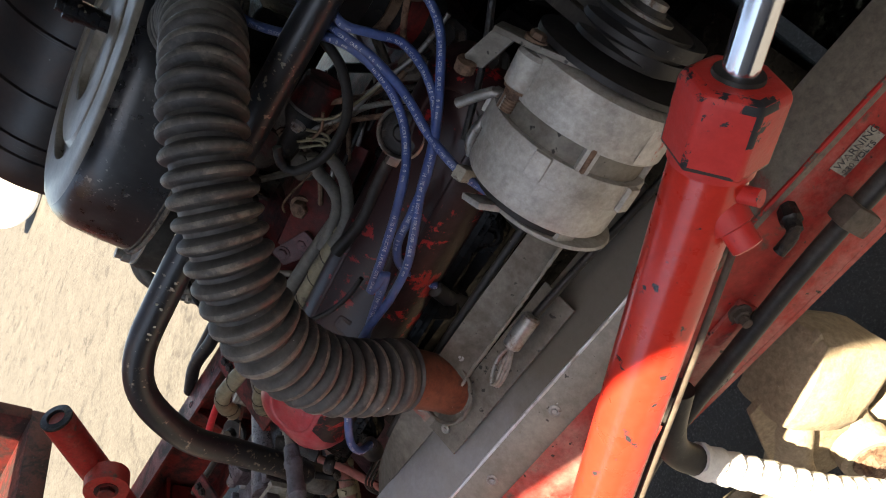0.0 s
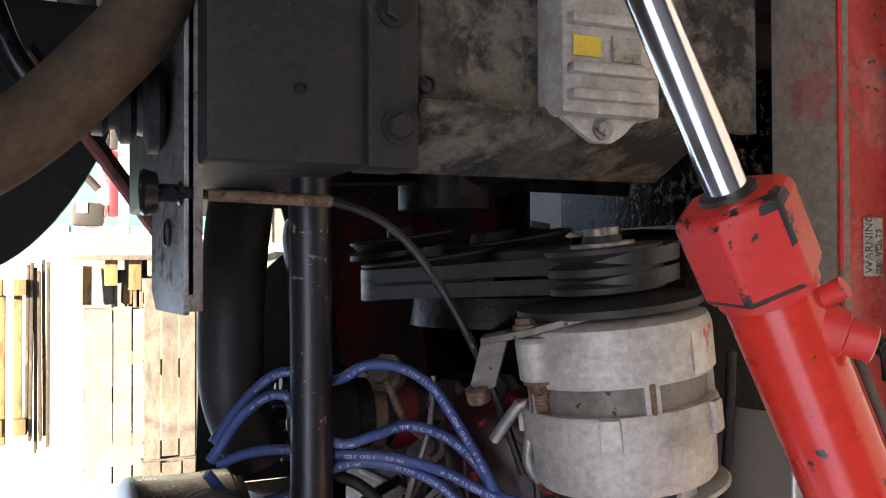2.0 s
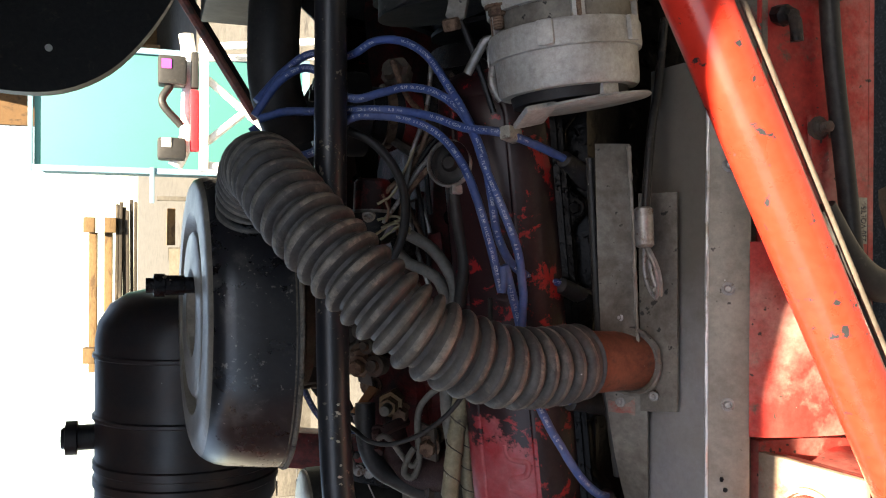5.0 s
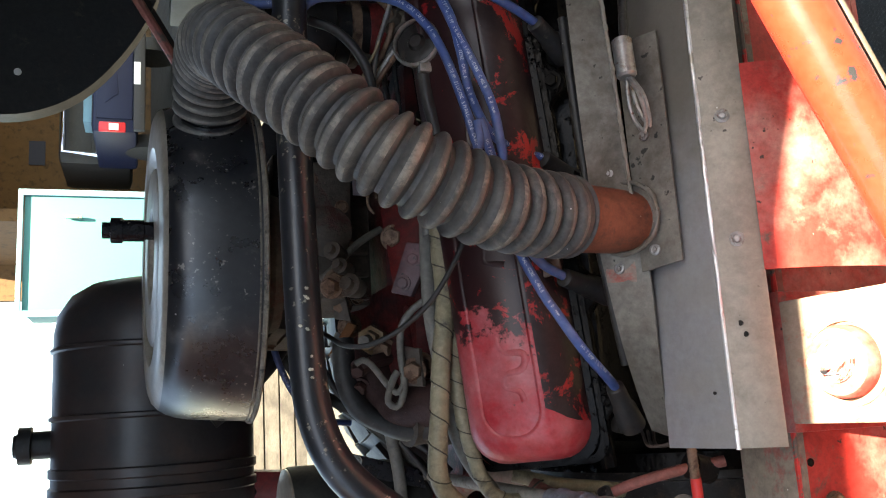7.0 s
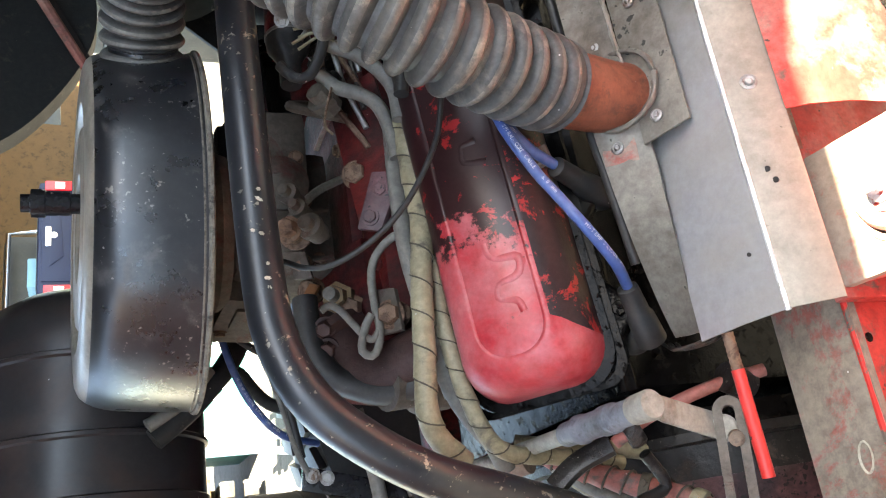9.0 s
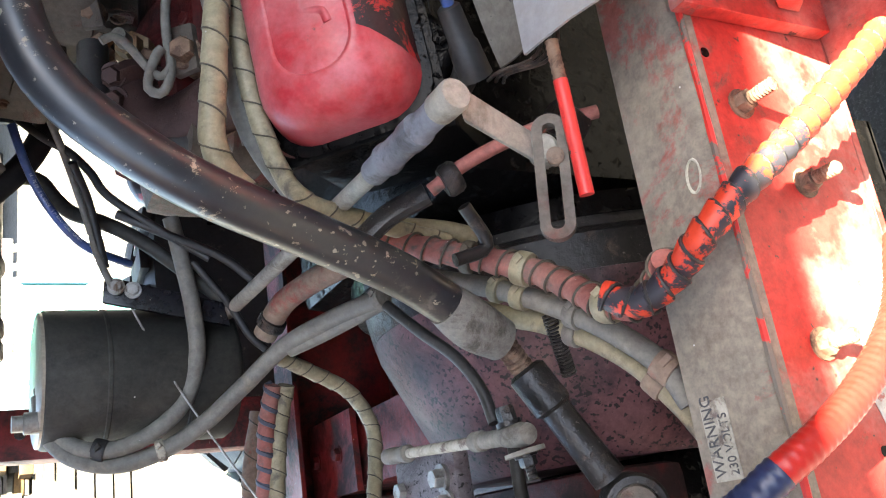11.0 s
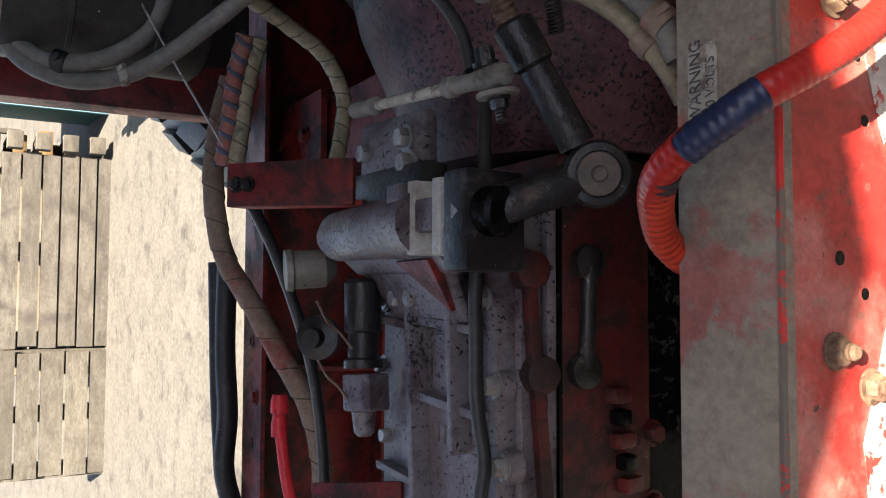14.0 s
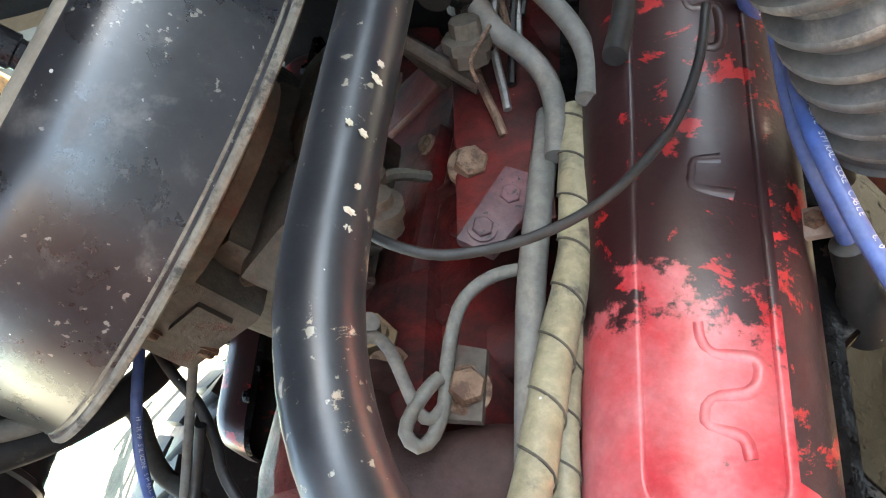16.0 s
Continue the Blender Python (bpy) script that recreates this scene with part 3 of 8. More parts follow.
def hex_bolt(parent, at, axis, r=0.007, h=0.006, material="rust", stud=0.0, name="bolt"):
    a = Vector(axis).normalized()
    at = Vector(at)
    bm = lathe([(-0.002, r * 1.35), (0.0015, r * 1.35), (0.0016, r * 1.02)], at, a, 16)
    lathe([(0.0012, r), (h * 0.85, r), (h, r * 0.86)], at, a, 6, bm)
    if stud:
        turns = [(h, r * 0.55)]
        k = 0
        while turns[-1][0] < h + stud:
            k += 1
            turns.append((h + k * 0.0012, r * (0.62 if k % 2 else 0.54)))
        turns.append((turns[-1][0] + 0.001, r * 0.4))
        lathe(turns, at, a, 12, bm)
    return part(name, bm, material, parent)


def hose(name, points, r, material, label, category="hose", segments=12, group="", parent=None, wave=None, step=0.006, band=None):
    """A hose or loom; band = (material, pitch, share) colours a spiral stripe."""
    ob = sweep(points, wave or r, segments, step)
    ob = solo(name, ob, material, label, category, group) if parent is None else part(name, ob, material, parent, label)
    if band:
        c = spline(points, 0.0015)
        s, side, line = 0.0, None, []
        half = band[1] * band[2] / 2
        for p, q in zip(c, c[1:]):
            d = (q - p).normalized()
            side = frame_of(d)[1] if side is None else (side - d * side.dot(d)).normalized()
            n = 6
            for k in range(n):
                w = 2 * math.pi * (s + (q - p).length * k / n) / band[1]
                line.append(p.lerp(q, k / n) + (side * math.cos(w) - d.cross(side) * math.sin(w)) * (r + 0.0009 - half * 0.72))
            s += (q - p).length
        keep = [line[0]]
        for q in line:
            if (q - keep[-1]).length > 0.0022:
                keep.append(q)
        part("spiral_wrap", sweep(keep, half, 6, straight=True), band[0], ob)
    return ob


def wrapped(r, pitch, lip=0.0012):
    """Radius of a spiral-wrapped loom: each turn overlaps the last."""
    return lambda s, a: r + lip * (((s / pitch) + a / (2 * math.pi)) % 1.0)


def letters(name, text, size, m, material, parent, label=""):
    cu = bpy.data.curves.new(name, "FONT")
    cu.body, cu.size, cu.extrude = text, size, 0.0002
    ob = new(name, cu)
    dg = bpy.context.evaluated_depsgraph_get()
    me = bpy.data.meshes.new_from_object(ob.evaluated_get(dg))
    bpy.data.objects.remove(ob)
    me.materials.clear()
    me.materials.append(M[material])
    ob = new(name, me)
    me.transform(m)
    ob.parent = parent
    if parent.data is None:
        ob.matrix_parent_inverse = Matrix.Translation(-parent.location)
    return tagged(ob, label)


# ---- ground and yard ----
def ground_height(x):
    return 0.0 if x > -1.5 else (-1.5 - x) * 0.055 + max(0.0, -5.0 - x) * 0.04


bm = bmesh.new()
cols = [40, 8, 3, 1.35, 0.2, -1.5, -3, -6, -12, -25, -60, -300]
rows = [-300, -60, -20, -8, -4, -2, 0, 2, 5, 10, 25, 80, 400]
vg = [[bm.verts.new((x, y, ground_height(max(x, -20)))) for y in rows] for x in cols]
for i in range(len(cols) - 1):
    for j in range(len(rows) - 1):
        bm.faces.new((vg[i][j], vg[i + 1][j], vg[i + 1][j + 1], vg[i][j + 1]))
tagged(part("ground", bm, "concrete", smooth=False), "pale dusty concrete yard in full sun", "ground", kind="structure")
# Asphalt widened beyond what is seen, to cut sunlit bounce from the ground.
tagged(part("asphalt_patch", block((3.1, -0.5, 0.003), (9.2, 11.0, 0.006)), "asphalt", smooth=False), "dark asphalt strip beside the truck", "pavement", kind="structure")

# ---- chassis ----
WEB, TOP, LOW = 0.437, 0.74, 0.605
near_rail = thing("chassis_rail", "weathered red steel chassis rail with dirty top flange", "chassis rail", (WEB, -0.6, LOW))
part("web", slab([(WEB, -1.9, LOW), (WEB, 0.75, LOW), (WEB, 0.75, TOP - 0.006), (WEB, -1.9, TOP - 0.006)], (-0.006, 0, 0)), "rail_red", near_rail)
part("top_flange", folded([(0.372, TOP), (0.428, TOP), (WEB + 0.001, TOP - 0.007)], -1.9, 0.75, 0.006), "flange_dirt", near_rail, "grey dirt-covered flange with red paint edge")
part("bottom_flange", block((0.402, -0.57, LOW - 0.004), (0.07, 2.64, 0.006)), "rail_red", near_rail)
part("paint_edge", sweep([(WEB + 0.0005, -1.9, TOP - 0.004), (WEB + 0.0005, 0.7, TOP - 0.004)], lambda s, a: 0.0022 + 0.001 * noise.noise((s * 30, 0, 0)), 6, 0.02), "edge_chips", near_rail, "broken red paint along the edge")
for y, z, st in ((-0.842, 0.691, 0.014), (-0.689, 0.703, 0.018), (-1.03, 0.695, 0.004), (-1.05, 0.665, 0.006), (-0.219, 0.657, 0.003), (-0.74, 0.665, 0.016)):
    hex_bolt(near_rail, (WEB, y, z), (1, 0, 0), 0.0075, 0.008, "rust", st)
for y, z, r in ((-0.981, 0.689, 0.0046), (-0.905, 0.665, 0.0038), (-1.0, 0.668, 0.0038), (-0.655, 0.722, 0.0040), (-0.87, 0.67, 0.0032)):
    rim = part("hole", lathe([(-0.001, r * 1.3), (0.0003, r * 1.3), (0.0005, r), (0.0002, r * 0.97), (0.0002, 0)], (WEB, y, z), (1, 0, 0), 18), "rail_red", near_rail, "drilled bolt hole")
    # Flat near-black disc, set off centre, paints the shade inside the hole.
    part("bore", lathe([(0.0001, r * 0.86), (0.0006, r * 0.86), (0.0007, 0)], (WEB, y, z + r * 0.12), (1, 0, 0), 16), "oily", rim)

part("chalk_mark", sweep([(0.4205 + 0.0024 * math.cos(k * 0.5236) - 0.0050 * math.sin(k * 0.5236), -0.7326 + 0.0101 * math.cos(k * 0.5236) + 0.0025 * math.sin(k * 0.5236), TOP + 0.0004) for k in range(13)], lambda q, a: 0.0008 + 0.0006 * noise.noise((q * 150, a, 2)), 6, 0.002), "cream_paint", near_rail, "faint chalk ring")
part("weld_tab", slab([(WEB, -0.2079, 0.6807), (WEB, -0.2079, 0.6587), (WEB, -0.2599, 0.6567), (WEB, -0.2659, 0.6767)], (0.005, 0, 0), bevel=0.0012), "rail_red", near_rail, "faded red tab")
hex_bolt(near_rail, (WEB + 0.005, -0.2199, 0.6707), (1, 0, 0), 0.0085, 0.007, "iron", 0.008)
# Worn speckle on the web, paled further to imitate glaring sun.
rng = random.Random(4)
low = [(-0.80 - 0.035 * k, LOW + 0.004) for k in range(17)]
high = [(y, LOW + 0.035 + 0.016 * math.sin(k * 0.9) + 0.014 * rng.random() + 0.02 * (k / 17)) for k, (y, _) in enumerate(low)]
part("worn_patch", slab([(WEB + 0.0002, y, z) for y, z in low + high[::-1]], (0.0005, 0, 0)), "primer", near_rail, "worn speckled paint, paled to stand for strong sun")

far_rail = thing("chassis_rail", "oily red steel chassis rail on the far side", "chassis rail", (-0.38, -0.6, LOW))
part("top_flange", block((-0.372, -0.57, TOP + 0.005), (0.075, 2.64, 0.006)), "chassis_red", far_rail)
part("web", slab([(-0.41, -1.9, LOW - 0.03), (-0.41, 0.75, LOW - 0.03), (-0.41, 0.75, TOP), (-0.41, -1.9, TOP)], (0.006, 0, 0)), "chassis_red", far_rail)
part("bottom_flange", block((-0.375, -0.57, LOW - 0.032), (0.07, 2.64, 0.006)), "chassis_red", far_rail)
for y in (-0.82, -0.98, -1.147, -1.236, -1.4):
    hex_bolt(far_rail, (-0.404, y, 0.69), (1, 0, 0), 0.009, 0.005, "chassis_red")

for y in (-0.90, -1.06, -1.19, -1.30):
    part("hole", lathe([(-0.001, 0.008), (0.0012, 0.008), (0.0014, 0.0065), (-0.001, 0.006)], (-0.372, y, TOP + 0.008), (0, 0, 1), 16), "grease", far_rail, "drilled hole with dark rim")
for y in (-0.86, -1.10, -1.34):
    part("web_gusset", slab([(-0.404, y, 0.735), (-0.33, y, 0.62), (-0.33, y, 0.585), (-0.404, y, 0.585)], (0, 0.006, 0), bevel=0.001), "chassis_red", far_rail)
    hex_bolt(far_rail, (-0.355, y - 0.03, TOP + 0.008), (0, 0, 1), 0.008, 0.007, "chassis_red")
for y, zc in ((-0.80, 0.64), (-1.62, 0.62)):
    cm = thing("crossmember", "red pressed-steel crossmember between the chassis rails", "crossmember", (0, y, zc), "crossmembers")
    part("channel", block((-0.17 if y > -1 else 0.0, y, zc), (0.46 if y > -1 else 0.78, 0.09, 0.11), bevel=0.008), "chassis_red", cm)
    part("gusset", slab([(-0.40, y - 0.05, zc + 0.07), (-0.24, y - 0.05, zc + 0.07), (-0.24, y + 0.05, zc + 0.07), (-0.40, y + 0.05, zc + 0.07)], (0, 0, -0.008)), "chassis_red", cm)
    for dx in (-0.37, -0.29):
        hex_bolt(cm, (dx, y, zc + 0.07), (0, 0, 1), 0.009, 0.008, "chassis_red")

# ---- side heat shield over the rail ----
shield = thing("heat_shield", "dull grey sheet-metal heat shield above the chassis rail", "heat shield", (0.43, -0.3, 0.80))


def loft(rows, thick, name, material, label=""):
    """Sheet metal through rows of points, each row a section of the sheet; smooth along the rows."""
    bm = bmesh.new()
    cols = [spline([r[k] for r in rows], 0.012) for k in range(len(rows[0]))]
    n = min(len(c) for c in cols)
    cols = [[c[round(i * (len(c) - 1) / (n - 1))] for i in range(n)] for c in cols]
    lay = []
    for h in (0.0, thick):
        lay.append([[bm.verts.new(q - Vector((0.3, 0, 0.95)) * h) for q in c] for c in cols])
    m = len(cols)
    for i in range(n - 1):
        for k in range(m - 1):
            bm.faces.new((lay[0][k][i], lay[0][k + 1][i], lay[0][k + 1][i + 1], lay[0][k][i + 1]))
            bm.faces.new((lay[1][k][i], lay[1][k][i + 1], lay[1][k + 1][i + 1], lay[1][k + 1][i]))
        for k in (0, m - 1):
            bm.faces.new((lay[0][k][i], lay[0][k][i + 1], lay[1][k][i + 1], lay[1][k][i]))
    for i in (0, n - 1):
        for k in range(m - 1):
            bm.faces.new((lay[0][k][i], lay[0][k + 1][i], lay[1][k + 1][i], lay[1][k][i]))
    return part(name, bm, material, shield, label)


part("outer_sheet", folded([(0.383, 0.8188), (0.402, 0.8172), (0.425, 0.8140), (0.4560, 0.8055)], -0.638, -0.165, 0.002, bow=0.0012, cells=10), "sheet", shield, "aluminium sheet, bright at the rear and dust-dulled forward")
# Whitish bead draws the highlight along the fold.
part("fold", sweep([(0.4562, -0.639, 0.8050), (0.4562, -0.40, 0.8064), (0.4562, -0.19, 0.8060)], lambda q, a: 0.0019 + 0.0006 * noise.noise((q * 40, a, 3)), 10, 0.01), "fold_highlight", shield, "fold bead with its highlight in the colour")
part("outer_strip", folded([(0.4572, 0.8052), (0.4612, 0.8018), (0.4655, 0.7960), (0.4788, 0.7785)], -0.638, -0.19, 0.002, bow=0.001, cells=8), "shield_tan", shield, "tan-filmed outer strip")
loft([[(0.387, -0.238, 0.882), (0.3925, -0.238, 0.867), (0.397, -0.238, 0.852)], [(0.383, -0.35, 0.876), (0.394, -0.35, 0.862), (0.403, -0.35, 0.848)], [(0.379, -0.45, 0.868), (0.393, -0.45, 0.855), (0.404, -0.45, 0.842)],
      [(0.372, -0.488, 0.859), (0.386, -0.488, 0.845), (0.398, -0.488, 0.831)], [(0.362, -0.55, 0.842), (0.378, -0.55, 0.834), (0.392, -0.55, 0.826)], [(0.350, -0.60, 0.822), (0.367, -0.60, 0.820), (0.383, -0.60, 0.819)],
      [(0.3450, -0.624, 0.811), (0.361, -0.627, 0.8115), (0.376, -0.629, 0.8135)]], 0.0016, "inner_sheet", "galv", "dark greasy inner sheet curling away at the rear")
part("patch_plate", slab([(0.4035, -0.285, 0.8435), (0.4350, -0.285, 0.8225), (0.4350, -0.486, 0.8205), (0.4000, -0.4905, 0.8375)], (0.0008, 0, 0.0022), bevel=0.0005), "galv", shield, "overlapping riveted plate")
part("repair_tab", slab([(0.3755, -0.472, 0.8590), (0.3930, -0.474, 0.8400), (0.3880, -0.497, 0.8365), (0.3700, -0.495, 0.8555)], (0.0016, 0, 0.0018), bevel=0.0005), "tab_pink", shield, "small pink-stained tab")
part("weld_seam", sweep([(0.3985, -0.24, 0.8525), (0.4035, -0.33, 0.8495), (0.4050, -0.40, 0.8470), (0.4065, -0.425, 0.8460)], lambda q, a: 0.0017 + 0.0013 * noise.noise((q * 160, a, 0)), 8, 0.003), "shield_tan", shield, "crusty sealant seam")
part("stub_sealant", sweep([(0.3975 + 0.030 * math.cos(a * 0.5236), -0.443 + 0.031 * math.sin(a * 0.5236), 0.8500 - 0.014 * math.cos(a * 0.5236)) for a in range(13)], lambda q, a: 0.0022 + 0.0014 * noise.noise((q * 120, a, 7)), 8, 0.003), "galv", shield, "rough sealant round the stub")
loft([[(0.4800, -0.33, 0.7790), (0.4880, -0.33, 0.765), (0.4945, -0.33, 0.742), (0.4975, -0.33, 0.722), (0.4985, -0.33, 0.708)],
      [(0.4800, -0.40, 0.7790), (0.4885, -0.40, 0.765), (0.4960, -0.40, 0.738), (0.4990, -0.40, 0.708), (0.4995, -0.40, 0.682)],
      [(0.4800, -0.45, 0.7790), (0.4882, -0.45, 0.765), (0.4960, -0.45, 0.735), (0.4990, -0.45, 0.695), (0.4985, -0.45, 0.660)],
      [(0.4800, -0.502, 0.7790), (0.4880, -0.502, 0.765), (0.4960, -0.502, 0.735), (0.4990, -0.502, 0.69), (0.4980, -0.502, 0.655)]], 0.002, "skirt", "rail_red", "faded red skirt sheet")
for y, x, z, r in ((-0.262, 0.4685, 0.7925, 0.0062), (-0.372, 0.4685, 0.7925, 0.0062), (-0.475, 0.4685, 0.7925, 0.0062), (-0.375, 0.4185, 0.8360, 0.0045), (-0.474, 0.4165, 0.8350, 0.0048), (-0.484, 0.3825, 0.8505, 0.0052), (-0.402, 0.392, 0.858, 0.0050)):
    tilt = (0.82, 0, 0.57) if x > 0.45 else (0.55, 0, 0.83)
    part("rivet", lathe([(-0.001, r), (0.001, r * 0.97), (0.0018, r * 0.65), (0.0012, r * 0.45), (0.0022, r * 0.36), (0.0025, 0)], (x, y, z), tilt, 18), "steel", shield)
for x, y, z, r in ((0.4105, -0.447, 0.8390, 0.0028), (0.4085, -0.415, 0.8405, 0.0016), (0.4655, -0.542, 0.7965, 0.0022), (0.4675, -0.551, 0.7940, 0.0022), (0.4420, -0.595, 0.8105, 0.0014)):
    part("stain_hole", lathe([(-0.001, r), (0.0006, r), (0.0007, 0)], (x, y, z), (0.5, 0, 0.86), 14), "grease", shield, "small dark hole")

# ---- cab lift cylinder ----
AX = Vector((0.045, 1.0, 0.565)).normalized()
TOP_P = Vector((0.612, -0.022, 1.005))
lift = thing("lift_cylinder", "bright red hydraulic cab-lift cylinder with chipped gland nut and chrome rod", "hydraulic cylinder", (0.58, -0.6, 0.72))
part("barrel", lathe([(-0.64, 0.0225), (-0.052, 0.0225), (-0.050, 0.0215)], TOP_P, AX, 48), "lift_red", lift)
part("gland_nut", lathe([(-0.050, 0.022), (-0.047, 0.0295), (-0.006, 0.0295), (-0.002, 0.026), (-0.001, 0.012)], TOP_P, AX, 6), "gland_red", lift, "hexagonal gland nut with flaking red paint", bevel=0.0024, edge_material="nut_edge")
part("collar", lathe([(-0.053, 0.0228), (-0.0525, 0.0242), (-0.0475, 0.0242), (-0.047, 0.0228)], TOP_P, AX, 40), "gland_red", lift)
part("piston_rod", rod(TOP_P - AX * 0.01, TOP_P + AX * 0.62, 0.0098, segments=40), "chrome", lift, "polished chrome rod")
part("rod_seal", lathe([(-0.003, 0.0145), (0.001, 0.0135), (0.002, 0.0099)], TOP_P, AX, 32), "rubber", lift)
pz = AX.cross(Vector((1, 0, 0))).normalized()
side = Vector((0.55, -0.25, -0.55)).normalized()
port = TOP_P - AX * 0.066
part("port_boss", lathe([(0.015, 0.013), (0.030, 0.012), (0.031, 0.009), (0.043, 0.009), (0.044, 0.007)], port, side, 20), "gland_red", lift)
part("bleed_fitting", rod(port + side * 0.018 + AX * 0.012, port + side * 0.04 + AX * 0.03, 0.0052), "gland_red", lift)
part("lug", lathe([(0.018, 0.007), (0.030, 0.006)], TOP_P - AX * 0.06, (-0.8, 0.1, 0.3), 14), "lift_red", lift)
pipe_off = Vector((0.010, 0.004, -0.028))
part("feed_pipe", sweep([port + side * 0.03, TOP_P - AX * 0.10 + pipe_off, TOP_P - AX * 0.35 + pipe_off, TOP_P - AX * 0.62 + pipe_off], 0.0024, 10), "iron", lift, "thin dusty feed pipe")
part("end_eye", lathe([(-0.018, 0.026), (0.018, 0.026)], TOP_P - AX * 0.655, (1, 0, 0), 24), "lift_red", lift)

mount = thing("lift_bracket", "red welded box bracket with dusty top and bushed bolt", "bracket", (0.45, -0.575, 0.60))
part("top_plate", slab([(0.450, -0.524, 0.745), (0.450, -0.623, 0.745), (0.560, -0.623, 0.731), (0.560, -0.524, 0.731)], (0, 0, -0.009), bevel=0.002), "bracket_dust", mount, "sunlit dust-covered top plate")
for y in (-0.6215, -0.532):
    part("gusset_top", slab([(0.452, y, 0.7355), (0.556, y, 0.7215), (0.545, y, 0.7125), (0.464, y, 0.7235)], (0, 0.007, 0), bevel=0.001), "rail_red", mount)
    part("gusset_brace", slab([(0.556, y, 0.7215), (0.545, y, 0.7125), (0.492, y, 0.722), (0.452, y, 0.660), (0.452, y, 0.640)], (0, 0.007, 0), bevel=0.001), "rail_red", mount)
part("foot", slab([(0.438, -0.515, 0.744), (0.438, -0.63, 0.744), (0.438, -0.63, 0.61), (0.438, -0.515, 0.61)], (0.012, 0, 0), bevel=0.0015), "rail_red", mount)
BU = Vector((0.510, -0.577, 0.7385))
BN = Vector((0.20, -0.02, 0.98)).normalized()
part("cup", lathe([(-0.004, 0.034), (0.002, 0.034), (0.003, 0.030), (-0.004, 0.029)], BU, BN, 36), "bracket_dust", mount)
part("bush", lathe([(0, 0.0275), (0.010, 0.0275), (0.014, 0.025), (0.0145, 0.012)], BU, BN, 36), "rail_red", mount, "red-painted rubber bush")
part("washer", lathe([(0.0145, 0.006), (0.0148, 0.0155), (0.0172, 0.0155), (0.0174, 0.006)], BU, BN, 28), "primer", mount)
hex_bolt(mount, BU + BN * 0.0172, BN, 0.0105, 0.009, "primer", 0.014)
for x in (0.560, 0.607):
    part("ear", slab([(x, -0.55, 0.71), (x, -0.63, 0.71), (x, -0.65, 0.66), (x, -0.63, 0.60), (x, -0.55, 0.60)], (0.006, 0, 0), bevel=0.002), "rail_red", mount)
part("shelf", block((0.53, -0.59, 0.598), (0.19, 0.12, 0.010), bevel=0.002), "rail_red", mount)

# Added tray: hides bright ground and keeps this gap dark.
guard = thing("gap_shade_tray", "near-black tray added to darken the gap between gearbox and chassis rail", "guard", (0.28, -0.92, 0.49))
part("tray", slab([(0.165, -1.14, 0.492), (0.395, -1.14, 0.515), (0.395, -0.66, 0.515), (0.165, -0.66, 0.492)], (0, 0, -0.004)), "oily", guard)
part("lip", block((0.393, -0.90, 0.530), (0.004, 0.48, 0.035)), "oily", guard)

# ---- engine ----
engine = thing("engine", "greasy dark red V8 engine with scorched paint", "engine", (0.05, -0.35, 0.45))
# Near-black block colour stands in for the deep shade around it.
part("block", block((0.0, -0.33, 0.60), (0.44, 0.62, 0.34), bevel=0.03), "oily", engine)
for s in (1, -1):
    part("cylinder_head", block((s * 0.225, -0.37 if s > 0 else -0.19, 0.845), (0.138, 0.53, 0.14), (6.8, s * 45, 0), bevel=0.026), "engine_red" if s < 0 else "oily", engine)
part("intake_manifold", block((0.04, -0.385, 0.915), (0.27, 0.37, 0.125), bevel=0.03), "engine_red", engine)
for y in (-0.25, -0.31, -0.37, -0.43, -0.49, -0.54):
    hex_bolt(engine, (0.155, y, 0.972), (0.45, 0, 0.9), 0.0065, 0.006, "engine_red")
for y in (-0.28, -0.40, -0.52):
    part("manifold_rib", block((0.075, y, 0.979), (0.15, 0.008, 0.010), (0, 0, 4), bevel=0.003), "engine_red", engine)
part("manifold_seam", sweep([(0.125, -0.22, 0.976), (0.128, -0.38, 0.978), (0.122, -0.55, 0.975)], lambda q, a: 0.0034 + 0.0008 * noise.noise((q * 60, a, 5)), 10), "engine_red", engine)
part("front_cover", lathe([(0, 0.09), (0.03, 0.085), (0.036, 0.06)], (0.09, -0.12, 0.86), (0, 1, 0), 32), "grease", engine)
carb = thing("carburettor", "dusty brown cast carburettor under the air cleaner", "carburettor", (0.075, -0.44, 0.96))
part("body", block((0.060, -0.415, 1.050), (0.105, 0.13, 0.10), bevel=0.012), "iron", carb)
part("float_bowl", block((0.040, -0.480, 1.086), (0.085, 0.060, 0.052), (0, 8, 12), bevel=0.008), "iron", carb)
part("bowl_pad", block((0.058, -0.508, 1.084), (0.034, 0.005, 0.024), (0, 8, 12), bevel=0.001), "iron", carb, "raised maker's pad")
part("front_bowl", block((-0.010, -0.338, 1.068), (0.13, 0.085, 0.080), (0, 6, 8), bevel=0.010), "grease", carb, "oil-dark front float bowl")
part("air_horn", lathe([(0, 0.075), (0.01, 0.078), (0.022, 0.07)], (0.075, -0.425, 1.102), (0, 0, 1), 36), "iron", carb)
part("flange", block((0.070, -0.42, 0.985), (0.13, 0.16, 0.012), bevel=0.003), "engine_red", carb)
part("gasket", block((0.070, -0.42, 0.970), (0.125, 0.155, 0.016), bevel=0.002), "rust", carb)
part("float_bowl", block((0.118, -0.36, 1.055), (0.05, 0.075, 0.055), (0, 0, -6), bevel=0.008), "iron", carb)
